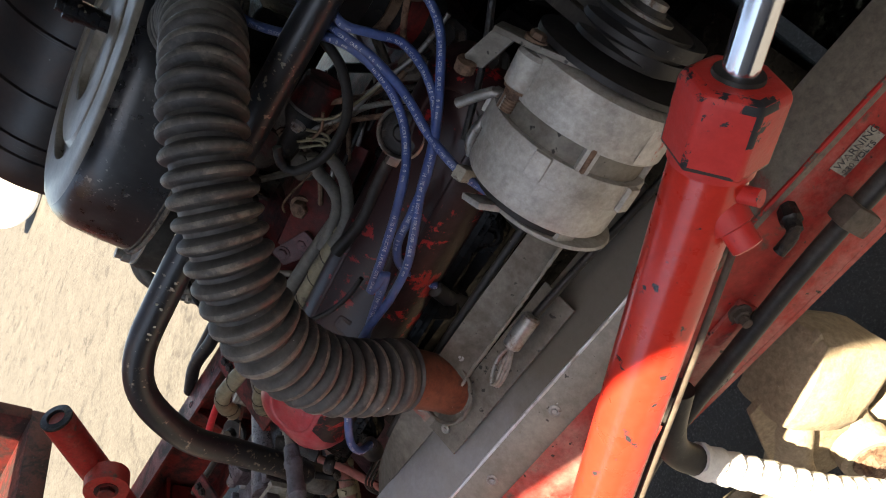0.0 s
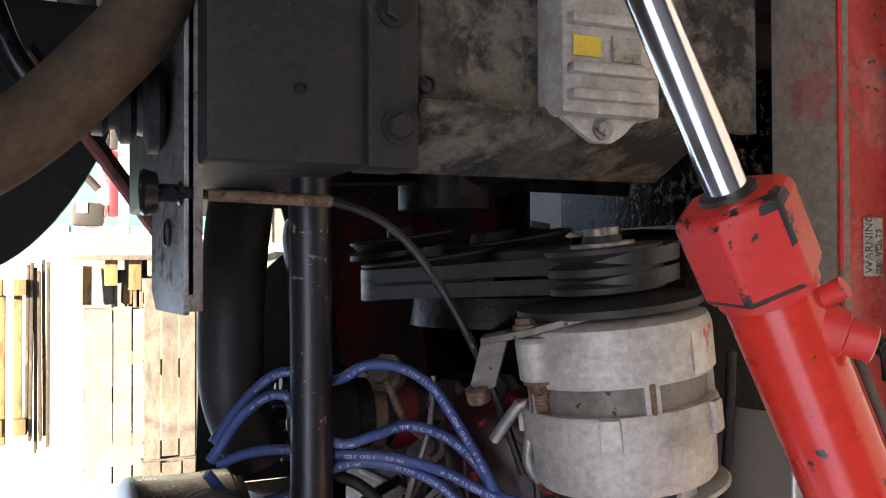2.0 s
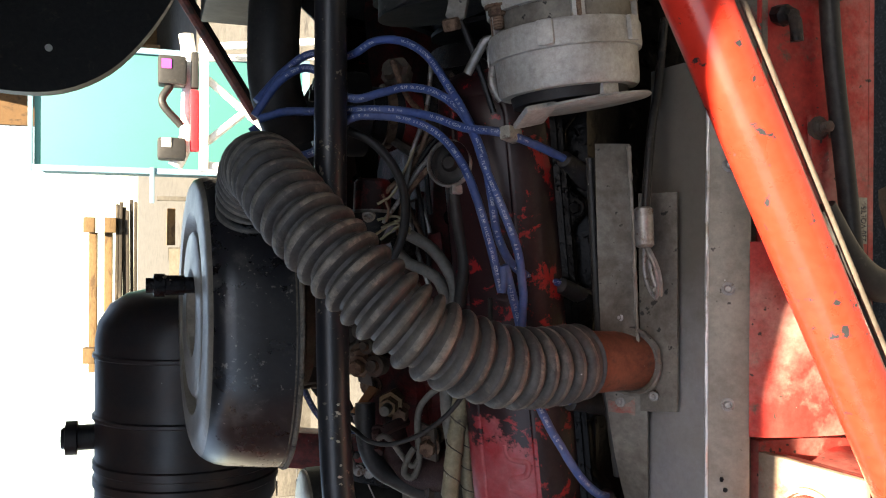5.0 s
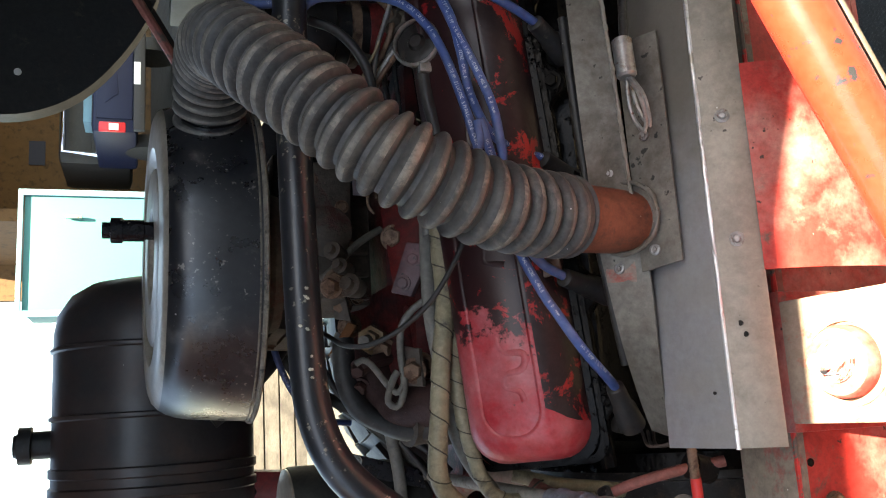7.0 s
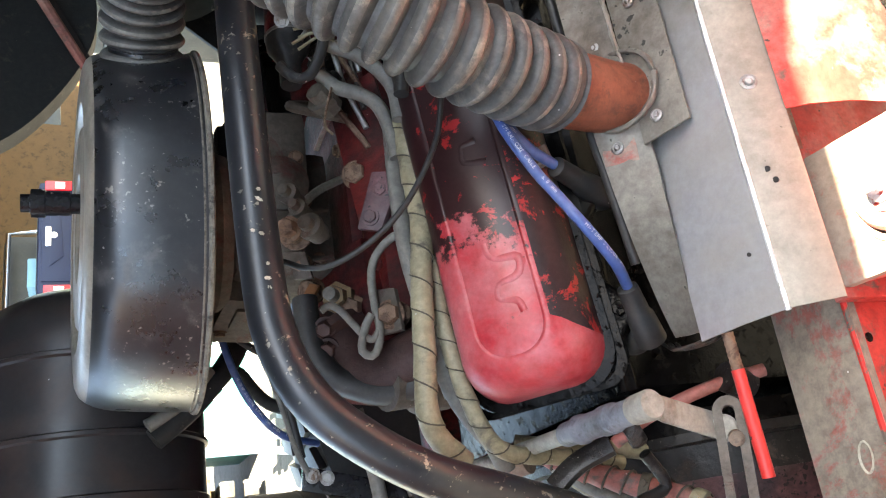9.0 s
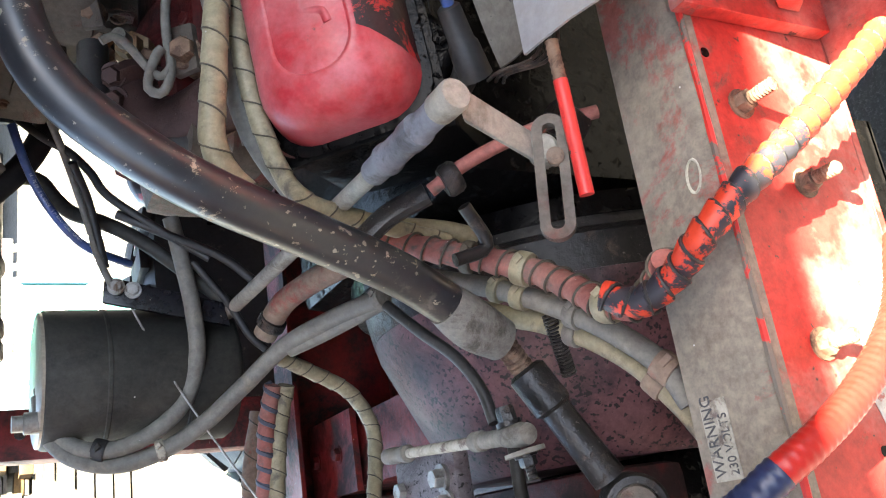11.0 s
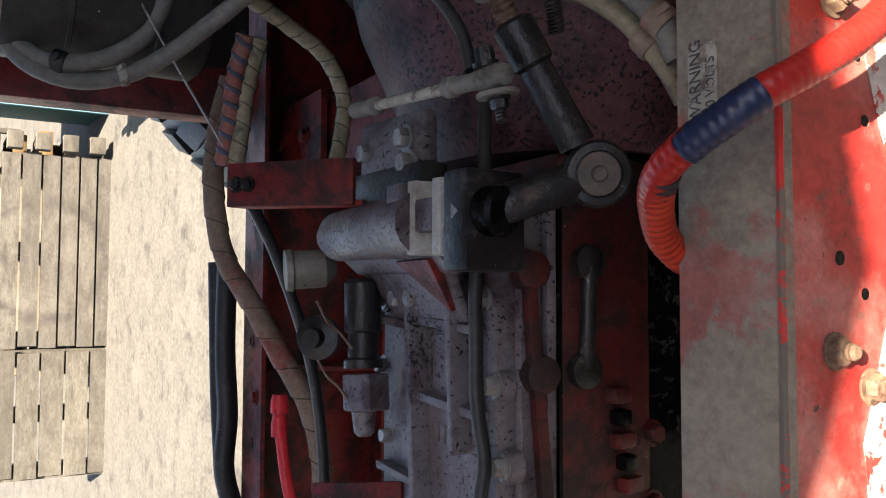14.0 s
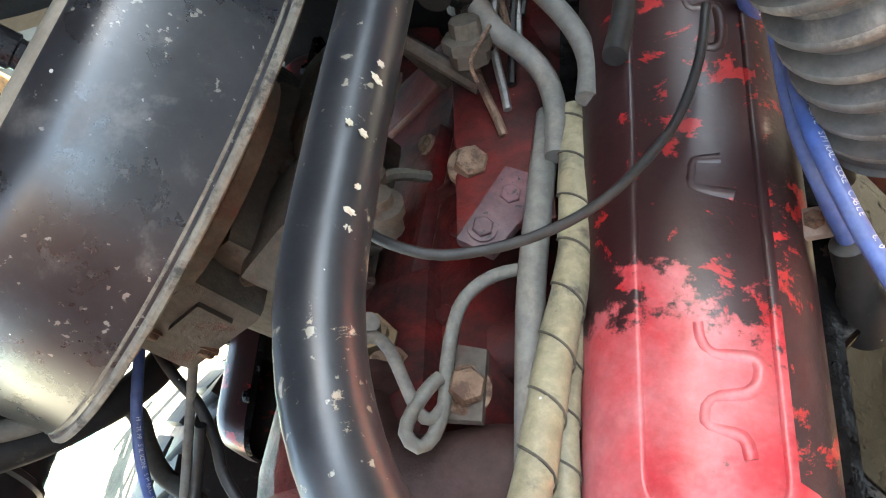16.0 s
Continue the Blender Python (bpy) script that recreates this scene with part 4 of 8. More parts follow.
for q, n in (((0.081, -0.470, 1.100), (0.9, -0.3, 0.1)), ((0.081, -0.480, 1.072), (0.9, -0.3, 0.1)), ((0.028, -0.511, 1.104), (-0.2, -0.97, 0)), ((0.030, -0.510, 1.068), (-0.2, -0.97, 0)), ((0.144, -0.345, 1.072), (1, 0, 0)), ((0.144, -0.375, 1.040), (1, 0, 0)), ((0.118, -0.47, 1.02), (1, 0, 0)), ((0.118, -0.42, 1.07), (1, 0, 0)), ((0.12, -0.41, 1.03), (1, 0, 0)), ((0.125, -0.485, 0.992), (0, 0, 1)), ((0.125, -0.355, 0.992), (0, 0, 1))):
    hex_bolt(carb, q, n, 0.0055, 0.005, "rust")
for y in (-0.47, -0.445, -0.42):
    part("web_rib", block((0.118, y, 1.045), (0.012, 0.005, 0.075), bevel=0.0015), "iron", carb)
part("choke_lever", sweep([(0.125, -0.455, 1.075), (0.150, -0.45, 1.06), (0.158, -0.42, 1.03), (0.150, -0.40, 1.0)], 0.004, 8), "forged", carb)
part("oil_pan", block((0.0, -0.33, 0.40), (0.30, 0.55, 0.14), bevel=0.03), "grease", engine)
for y in (-0.575, -0.50, -0.24):
    part("runner", sweep([(0.05, y + 0.02, 0.95), (0.12, y, 0.955), (0.19, y, 0.91), (0.215, y, 0.88)], 0.026, 14), "engine_red", engine)
part("water_outlet", lathe([(0, 0.03), (0.03, 0.03), (0.035, 0.024), (0.06, 0.024)], (0.16, -0.60, 0.93), (0.2, -0.1, 0.9), 20), "iron", engine)


def valve_cover(sx):
    c = Vector((sx * 0.2855, -0.40 if sx > 0 else -0.22, 0.920))
    turn = Matrix.Rotation(radians(-2.2), 4, "Z") @ Matrix.Rotation(radians(6.8), 4, "X") @ Matrix.Rotation(radians(45 * sx), 4, "Y")
    cover = thing("valve_cover", "red pressed-steel valve cover with scorched and flaking paint", "valve cover", c, "valve covers")

    def shell(half_w, half_l, z, rad, n=7):
        pts = []
        for cx, cy, a0 in ((half_w - rad, half_l - rad, 0), (-half_w + rad, half_l - rad, 90), (-half_w + rad, -half_l + rad, 180), (half_w - rad, -half_l + rad, 270)):
            for k in range(n):
                a = radians(a0 + 90 * k / (n - 1))
                pts.append((cx + rad * math.cos(a), cy + rad * math.sin(a), z))
        return pts
    layers = [(0.0625, 0.2545, -0.002, 0.032), (0.0625, 0.2545, 0.002, 0.032), (0.0565, 0.2485, 0.003, 0.032), (0.0550, 0.247, 0.016, 0.032), (0.0525, 0.2445, 0.028, 0.032),
              (0.0470, 0.239, 0.0385, 0.031), (0.0390, 0.231, 0.0455, 0.030), (0.0320, 0.224, 0.0490, 0.027), (0.0292, 0.221, 0.0500, 0.025), (0.0276, 0.2193, 0.0499, 0.024), (0.0266, 0.2183, 0.0491, 0.023),
              (0.0256, 0.2172, 0.0493, 0.022), (0.0240, 0.2155, 0.0502, 0.021), (0.0, 0.19, 0.0512, 0.0)]
    bm = bmesh.new()
    loops = []
    for hw, hl, z, rad in layers:
        loops.append([bm.verts.new(Matrix.Translation(c) @ turn @ Vector(q)) for q in shell(hw, hl, z, rad)])
    for a, b in zip(loops, loops[1:]):
        n = len(a)
        for k in range(n):
            bm.faces.new((a[k], a[(k + 1) % n], b[(k + 1) % n], b[k]))
    bmesh.ops.remove_doubles(bm, verts=bm.verts, dist=0.0002)
    sh = part("shell", bm, "cover_red", cover)
    sh.data.materials.append(M["cover_burnt"])
    sh.data.materials.append(M["oily"])
    inv = (Matrix.Translation(c) @ turn).inverted()
    for poly in sh.data.polygons:
        q = inv @ poly.center
        poly.material_index = 2 if q.z < 0.0035 else 1 if q.x * sx > 0.0315 and abs(q.y) < 0.18 else 0
    bm = bmesh.new()
    g = [[bm.verts.new(Matrix.Translation(c) @ turn @ Vector((x * w, y * w2, z))) for x, y, _ in shell(0.068, 0.256, 0, 0.02)] for w, w2, z in ((1, 1, -0.008), (1, 1, -0.002), (0.9, 0.98, -0.0015))]
    for a, b in zip(g, g[1:]):
        n = len(a)
        for k in range(n):
            bm.faces.new((a[k], a[(k + 1) % n], b[(k + 1) % n], b[k]))
    part("gasket_rim", bm, "oily", cover, "oil-wet black gasket rim")
    bm = bmesh.new()
    strip = []
    for i in range(141):
        y = -0.262 + 0.5 * i / 140
        lobe = max(0.0, math.cos(2 * math.pi * (y + 0.2) / 0.1)) ** 1.5
        out = 0.0685 + 0.0165 * lobe + 0.0016 * noise.noise((y * 60, sx, 0))
        lift = 0.0012 * noise.noise((y * 45, 4, sx))
        strip.append([bm.verts.new(Matrix.Translation(c) @ turn @ Vector((q * sx, y, z + lift))) for q, z in ((0.056, -0.004), (0.0605, -0.0035), (0.063, -0.0065), (0.066, -0.0075), (out - 0.004, -0.0065), (out - 0.001, -0.0085), (out, -0.013), (out - 0.004, -0.030))])
    for a, b in zip(strip, strip[1:]):
        for q in range(7):
            bm.faces.new((a[q], a[q + 1], b[q + 1], b[q]))
    part("head_edge", bm, "oily", cover, "wavy oil-wet cylinder head edge")
    for k in range(5):
        for w in (-1, 1):
            p = Matrix.Translation(c) @ turn @ Vector((w * 0.062, -0.2 + 0.1 * k, 0.0))
            if w * sx > 0:
                p = Matrix.Translation(c) @ turn @ Vector((w * 0.0735, -0.2 + 0.1 * k, -0.0065))
            hex_bolt(cover, p, turn.to_3x3() @ Vector((0, 0, 1)), 0.0065, 0.007, "oily")
    up = turn.to_3x3() @ Vector((0, 0, 1))
    for pts in (((0.0169, -0.0675), (0.012, -0.066), (-0.0016, -0.0621), (-0.0012, -0.054), (-0.0001, -0.0482), (0.012, -0.0473)),
                ((-0.003, -0.130), (-0.0023, -0.1378), (0.0019, -0.1442), (0.011, -0.1454), (0.0205, -0.1479), (0.0202, -0.156), (0.0150, -0.1615), (0.0006, -0.1639), (-0.0025, -0.171), (-0.0010, -0.1758), (0.0116, -0.1802), (0.0141, -0.1892)),
                ((0.004, 0.020), (0.016, 0.020), (0.016, 0.045), (0.002, 0.046), (0.002, 0.070))):
        line = [Matrix.Translation(c) @ turn @ Vector((x * sx, y, 0.0460)) for x, y in pts]
        part("embossed_mark", sweep(line, 0.0056, 16, 0.003), "cover_red", cover)
    return cover


valve_cover(1)
valve_cover(-1)

# ---- air cleaner ----
ac = thing("air_cleaner", "dusty black steel air cleaner pan on the carburettor", "air cleaner", (0.075, -0.425, 1.13))
AC = Vector((0.075, -0.425, 0.0))
part("pan", lathe([(1.1305, 0.07), (1.1308, 0.166), (1.1335, 0.1700), (1.140, 0.1695), (1.165, 0.168), (1.198, 0.1660), (1.210, 0.1650), (1.219, 0.1632), (1.226, 0.1605), (1.231, 0.1565), (1.2338, 0.150), (1.2345, 0.14),
                   (1.2345, 0.118), (1.2325, 0.1155), (1.2245, 0.113), (1.2240, 0.098), (1.2320, 0.0955), (1.2340, 0.092), (1.2340, 0.052), (1.2320, 0.0495), (1.2250, 0.048), (1.2245, 0.0)], AC, (0, 0, 1), 96, closed=False), "pan_black", ac)
pan = bpy.data.objects["pan"]
pan.data.materials.append(M["pan_top"])
for poly in pan.data.polygons:
    poly.material_index = 1 if poly.center.z > 1.2235 or (poly.center.xy - AC.xy).length < 0.12 and poly.center.z > 1.2 else 0
# the lid sits a little askew on its base
for vert in pan.data.vertices:
    k = max(0.0, (vert.co.z - 1.14) / 0.0938) ** 4
    vert.co.z -= 0.0618 * (vert.co.x - AC.x) * k
    vert.co.x -= 0.0135 * k
    vert.co.y += 0.0099 * k
part("rim", lathe([(1.1300, 0.1550), (1.1302, 0.1680), (1.1306, 0.1708), (1.1318, 0.1730), (1.1340, 0.1732), (1.1356, 0.1718), (1.1362, 0.1678), (1.1372, 0.1672), (1.1378, 0.1702), (1.1392, 0.1702), (1.1402, 0.1672), (1.1415, 0.1680)], AC, (0, 0, 1), 96, closed=False), "rim_dust", ac, "tan dust-coated lower rim")
part("stud", lathe([(1.228, 0.010), (1.240, 0.010), (1.241, 0.012), (1.262, 0.012), (1.263, 0.014), (1.275, 0.014), (1.276, 0.009), (1.284, 0.009)], AC + Vector((-0.027, 0.042, 0)), (0, 0, 1), 14), "black", ac, "black plastic retaining knob")
part("spout", sweep([(0.13, -0.35, 1.176), (0.19, -0.295, 1.179)], 0.030, 24), "pan_black", ac)

# ---- corrugated intake duct ----
def corrugation(s, a):
    p = (s / 0.0165) % 1.0
    bump = math.sin(math.pi * min(1, p * 1.35)) if p < 0.74 else 0.0
    return 0.0290 + 0.0074 * bump ** 0.55


duct_bm = sweep([(0.165, -0.315, 1.178), (0.205, -0.278, 1.180), (0.255, -0.262, 1.180), (0.312, -0.272, 1.176), (0.366, -0.307, 1.160), (0.412, -0.36, 1.118), (0.434, -0.408, 1.066), (0.430, -0.436, 1.003), (0.414, -0.443, 0.95), (0.396, -0.442, 0.904)],
                corrugation, 36, 0.0011)
duct = thing("intake_duct", "dusty grey corrugated rubber intake duct from air cleaner to heat stove", "duct", (0.39, -0.44, 0.888))
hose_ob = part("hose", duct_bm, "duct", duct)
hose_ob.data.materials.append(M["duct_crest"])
DUCT_LINE = spline([(0.165, -0.315, 1.178), (0.205, -0.278, 1.180), (0.255, -0.262, 1.180), (0.312, -0.272, 1.176), (0.366, -0.307, 1.160), (0.412, -0.36, 1.118), (0.434, -0.408, 1.066), (0.430, -0.436, 1.003), (0.414, -0.443, 0.95), (0.396, -0.442, 0.904)], 0.0011)
reach = [0.0]
for a, b in zip(DUCT_LINE, DUCT_LINE[1:]):
    reach.append(reach[-1] + (b - a).length)
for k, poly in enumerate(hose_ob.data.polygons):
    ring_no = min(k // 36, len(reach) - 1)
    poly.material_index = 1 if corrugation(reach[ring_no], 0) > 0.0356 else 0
for q0 in (0.0, 0.985):
    i0 = int(q0 * (len(DUCT_LINE) - 3))
    d0 = DUCT_LINE[i0 + 2] - DUCT_LINE[i0]
    part("hose_clip", lathe([(-0.004, 0.0335), (-0.004, 0.0352), (0.004, 0.0352), (0.004, 0.0335)], DUCT_LINE[i0 + 1], d0, 36), "duct", duct)
solo("duct_stub", lathe([(0, 0.0300), (0.03, 0.0290), (0.060, 0.0280), (0.068, 0.0288), (0.080, 0.0295)], (0.3975, -0.4425, 0.912), (-0.15, -0.02, -1), 28), "silicone", "brown heat-stained silicone stub under the duct", "pipe stub")

# ---- black bent tube ----
solo("bent_tube", sweep([(0.290, 0.03, 1.117), (0.288, -0.12, 1.115), (0.286, -0.28, 1.114), (0.286, -0.44, 1.111), (0.287, -0.53, 1.108), (0.290, -0.59, 1.103), (0.293, -0.635, 1.086), (0.294, -0.668, 1.054), (0.290, -0.700, 1.00), (0.274, -0.721, 0.93), (0.259, -0.742, 0.864), (0.247, -0.761, 0.822)],
                        0.0158, 28, 0.01), "tube_black", "long black enamelled tube bent over the engine, paint chipped", "tube")
tube_ob = bpy.data.objects["bent_tube"]
for k, (y, z, ln) in enumerate(((-0.487, 1.110, 0.004), (-0.495, 1.110, 0.007), (-0.519, 1.117, 0.004), (-0.522, 1.110, 0.005), (-0.545, 1.107, 0.003), (-0.556, 1.108, 0.006), (-0.563, 1.107, 0.004), (-0.575, 1.108, 0.006), (-0.582, 1.110, 0.004))):
    n = Vector((1, 0, (z - 1.108) * 60)).normalized()
    c = Vector((0.288, y, 1.107)) + n * 0.0157
    u = Vector((0, 0.4 + 0.3 * math.sin(k * 2.3), 1)).normalized()
    w = n.cross(u).normalized()
    ring = []
    for j in range(18):
        a = 2 * math.pi * j / 18
        r = 0.8 + 0.16 * math.sin(j * 2.1 + k * 1.7) + 0.1 * math.sin(j * 3.7 + k)
        ring.append(c + u * math.cos(a) * ln * 0.5 * r + w * math.sin(a) * 0.0016 * r)
    part("paint_dab", slab(ring, n * 0.0005), "cream_paint", tube_ob, "dab of dried cream paint")
end = thing("tube_end_fitting", "dusty forged end piece with threaded bronze stub", "pipe fitting", (0.23, -0.80, 0.76))
part("socket", sweep([(0.2475, -0.760, 0.825), (0.240, -0.774, 0.800), (0.234, -0.784, 0.776)], lambda s, a: 0.0163 + 0.0028 * math.sin(min(1, s / 0.054) * math.pi), 24), "forged", end)
part("thread", lathe([(0.0022 * k, 0.0095 if k % 2 else 0.0084) for k in range(15)], (0.233, -0.785, 0.774), (-0.15, -0.75, -0.6), 20), "rust", end, "bronze-coloured thread")
A0 = Vector((0.2285, -0.806, 0.756))
ARM = Vector((0.245, -0.900, 0.705)) - A0
part("clevis", lathe([(0, 0.012), (0.003, 0.0155), (0.034, 0.0155), (0.037, 0.012), (0.07, 0.0125), (0.10, 0.0135)], A0, ARM, 24), "grease", end, "black greasy drag link")
part("ball_joint", lathe([(-0.022, 0.018), (-0.018, 0.0235), (0.010, 0.0245), (0.014, 0.022), (0.0145, 0.017), (0.012, 0.016), (0.012, 0.0)], (0.250, -0.914, 0.697), (0.75, -0.1, 0.45), 28), "grease", end)
part("ball_cap", lathe([(0.0125, 0.0165), (0.015, 0.015), (0.0152, 0.006), (0.019, 0.005), (0.020, 0.0)], (0.250, -0.914, 0.697), (0.75, -0.1, 0.45), 24), "iron", end, "rusty end cap")
arm2 = thing("pitman_arm", "black greasy steering arm on the gearbox side", "lever", (0.21, -0.93, 0.74))
part("arm", sweep([(0.246, -0.916, 0.70), (0.232, -0.928, 0.735), (0.215, -0.939, 0.762)], lambda s, a: 0.017 - 0.004 * abs(math.sin(a)), 20), "grease", arm2)
part("clamp_end", lathe([(-0.018, 0.015), (-0.015, 0.018), (0.015, 0.018), (0.018, 0.015)], (0.213, -0.941, 0.766), (1, -0.1, -0.2), 24), "oily", arm2)
part("clamp_ring", lathe([(-0.004, 0.019), (-0.004, 0.0205), (0.004, 0.0205), (0.004, 0.019)], (0.2, -0.941, 0.768), (1, 0, -0.2), 24), "steel", arm2)

# ---- alternator and belts ----
alt = thing("alternator", "dusty cast-aluminium alternator with red overspray", "alternator", (0.425, -0.15, 0.87))
AC0 = Vector((0.425, 0, 0.935))
part("rear_case", lathe([(-0.2005, 0.050), (-0.200, 0.0595), (-0.1975, 0.0615), (-0.190, 0.0622), (-0.169, 0.0628), (-0.1685, 0.0660), (-0.165, 0.0668), (-0.149, 0.0668), (-0.1465, 0.0655), (-0.146, 0.058)], AC0, (0, 1, 0), 72), "alu", alt)
part("stator", lathe([(-0.1475, 0.0600), (-0.127, 0.0600)], AC0, (0, 1, 0), 48), "galv", alt, "darker laminated ring")
part("front_case", lathe([(-0.1295, 0.058), (-0.129, 0.0648), (-0.127, 0.0658), (-0.098, 0.0668), (-0.092, 0.0650), (-0.0885, 0.057), (-0.0875, 0.03)], AC0, (0, 1, 0), 72), "alu", alt)
bm = bmesh.new()
for j in range(5):
    row = []
    for k in range(15):
        a = radians(-75 + 62 * k / 14)
        row.append(bm.verts.new(AC0 + Vector((math.cos(a) * 0.0669, -0.1265 + 0.028 * j / 4, math.sin(a) * 0.0669))))
    if j:
        for k in range(14):
            bm.faces.new((last[k], last[k + 1], row[k + 1], row[k]))
    last = row
part("overspray", bm, "alu_red", alt, "patch of red overspray")
for a0 in (-60, 15, 95, 170, 250):
    a = radians(a0)
    d = Vector((math.cos(a), 0, math.sin(a)))
    part("rib", block(AC0 + d * 0.0615 + Vector((0, -0.138, 0)), (0.007, 0.022, 0.011), (0, -math.degrees(a), 0), bevel=0.002), "alu", alt)
    part("through_bolt", rod(AC0 + d * 0.0625 + Vector((0, -0.150, 0)), AC0 + d * 0.0625 + Vector((0, -0.127, 0)), 0.0034, segments=10), "rust", alt)
for a0 in (-30, 40, 130):
    a = radians(a0)
    d = Vector((math.cos(a), 0, math.sin(a)))
    part("band_lug", block(AC0 + d * 0.0675 + Vector((0, -0.157, 0)), (0.006, 0.021, 0.014), (0, -math.degrees(a), 0), bevel=0.002), "alu", alt)
part("fan", lathe([(-0.086, 0.02), (-0.085, 0.063), (-0.080, 0.0635), (-0.078, 0.045), (-0.074, 0.03)], AC0, (0, 1, 0), 48), "panel_black", alt)
part("pulley", lathe([(-0.074, 0.03), (-0.072, 0.040), (-0.068, 0.040), (-0.064, 0.033), (-0.060, 0.040), (-0.055, 0.040), (-0.051, 0.033), (-0.046, 0.040), (-0.043, 0.040), (-0.042, 0.015), (-0.035, 0.013)], AC0, (0, 1, 0), 48), "panel_black", alt)
part("pulley_nut", lathe([(-0.043, 0.022), (-0.040, 0.022), (-0.0395, 0.012), (-0.030, 0.012)], AC0, (0, 1, 0), 18), "steel", alt)
part("rear_plate", lathe([(-0.2095, 0.02), (-0.209, 0.0560), (-0.2075, 0.0580), (-0.2055, 0.0565), (-0.205, 0.02)], AC0 + Vector((0.0, -0.004, -0.004)), (0.0, 1, 0.055), 48), "alu", alt, "bright rear end plate")
part("plate_lug", block((0.435, -0.2185, 0.975), (0.034, 0.006, 0.030), (8, 0, 20), bevel=0.0025), "alu", alt)
# Black core paints the shade in the gap behind the rear plate.
part("rotor_gap", lathe([(-0.209, 0.050), (-0.199, 0.052)], AC0, (0, 1, 0), 40), "panel_black", alt, "plain black core for the shaded gap")
part("tab", block((0.470, -0.203, 0.924), (0.012, 0.018, 0.020), (0, 20, 0), bevel=0.002), "alu", alt)
part("ear", lathe([(-0.124, 0.010), (-0.122, 0.0125), (-0.098, 0.0135), (-0.095, 0.011)], (0.432, 0, 0.999), (0, 1, 0), 22), "alu", alt)
part("ear_web", block((0.428, -0.108, 0.985), (0.022, 0.020, 0.03), (0, 20, 0), bevel=0.004), "alu", alt)
part("strap", slab([(0.466, -0.081, 0.980), (0.436, -0.089, 1.008), (0.414, -0.093, 1.030), (0.396, -0.093, 1.018), (0.418, -0.088, 0.995), (0.450, -0.081, 0.966)], (0, -0.0045, 0), bevel=0.0006), "galv", alt, "flat adjusting strap")
part("strap_leg", slab([(0.424, -0.096, 1.016), (0.412, -0.097, 1.029), (0.404, -0.124, 1.036), (0.403, -0.131, 1.030), (0.410, -0.127, 1.021)], (-0.004, 0, -0.0035), bevel=0.0006), "galv", alt)
part("strap_foot", lathe([(-0.004, 0.006), (-0.003, 0.008), (0.006, 0.008), (0.007, 0.006)], (0.402, -0.133, 1.030), (0.2, 1, 0.2), 12), "rust", alt)
hex_bolt(alt, (0.432, -0.124, 0.999), (0, -1, 0), 0.008, 0.008, "rust", 0.010)
hex_bolt(alt, (0.428, -0.088, 1.003), (0, 1, 0), 0.0065, 0.006, "rust")
alt.rotation_euler.x = 0.115
alt.location.y += 0.0075


def pulley(at, r, grooves=2, label="dark grooved steel fan-belt pulley"):
    prof = [(-0.004, r * 0.25), (-0.003, r)]
    d = 0.0
    for _ in range(grooves):
        prof += [(d + 0.002, r), (d + 0.006, r - 0.008), (d + 0.012, r)]
        d += 0.014
    prof += [(d, r), (d + 0.001, r * 0.9), (d - 0.006, r * 0.85), (d - 0.006, r * 0.3), (d + 0.008, r * 0.28), (d + 0.009, 0)]
    return pitched(solo("pulley", lathe(prof, at, (0, 1, 0), 56), "panel_black", label, "pulley", "drive pulleys"))


ENGINE_PITCH = 0.15


def pitched(ob):
    """The front drive leans with the engine: the higher, the further back."""
    for v in ob.data.vertices:
        v.co.y -= ENGINE_PITCH * (v.co.z - 0.935)
    return ob


pulley((0.205, -0.068, 0.985), 0.060)
pulley((0.09, -0.068, 0.86), 0.085)
pulley((0.14, -0.035, 0.985), 0.05, 1)


def belt(c1, r1, c2, r2, y, label):
    c1, c2 = Vector((c1[0], 0, c1[1])), Vector((c2[0], 0, c2[1]))
    d = c2 - c1
    ang = math.atan2(d.z, d.x)
    off = math.acos((r1 - r2) / d.length)
    pts = []
    for k in range(17):
        a = ang + off + (2 * math.pi - 2 * off) * k / 16
        pts.append(c1 + Vector((math.cos(a), 0, math.sin(a))) * r1)
    for k in range(17):
        a = ang - off + 2 * off * k / 16
        pts.append(c2 + Vector((math.cos(a), 0, math.sin(a))) * r2)
    bm = bmesh.new()
    cen = sum(pts, Vector()) / len(pts)
    rings = []
    n = len(pts)
    for i, p in enumerate(pts):
        t = (pts[(i + 1) % n] - pts[i - 1]).normalized()
        o = Vector((t.z, 0, -t.x))
        if o.dot(p - cen) < 0:
            o = -o
        rings.append([bm.verts.new(p + o * h + Vector((0, y + w, 0))) for h, w in ((0.002, -0.0055), (0.002, 0.0055), (-0.006, 0.004), (-0.006, -0.004))])
    for i in range(n):
        a, b = rings[i], rings[(i + 1) % n]
        for k in range(4):
            bm.faces.new((a[k], a[(k + 1) % 4], b[(k + 1) % 4], b[k]))
    return pitched(solo("drive_belt", bm, "rubber", label, "belt", "drive belts"))


belt((0.205, 0.985), 0.058, (0.425, 0.935), 0.040, -0.064, "worn black rubber fan belt round the alternator pulley")
belt((0.205, 0.985), 0.058, (0.425, 0.935), 0.040, -0.050, "worn black rubber fan belt round the alternator pulley")
belt((0.205, 0.985), 0.058, (0.09, 0.86), 0.083, -0.058, "black rubber belt between the engine pulleys")

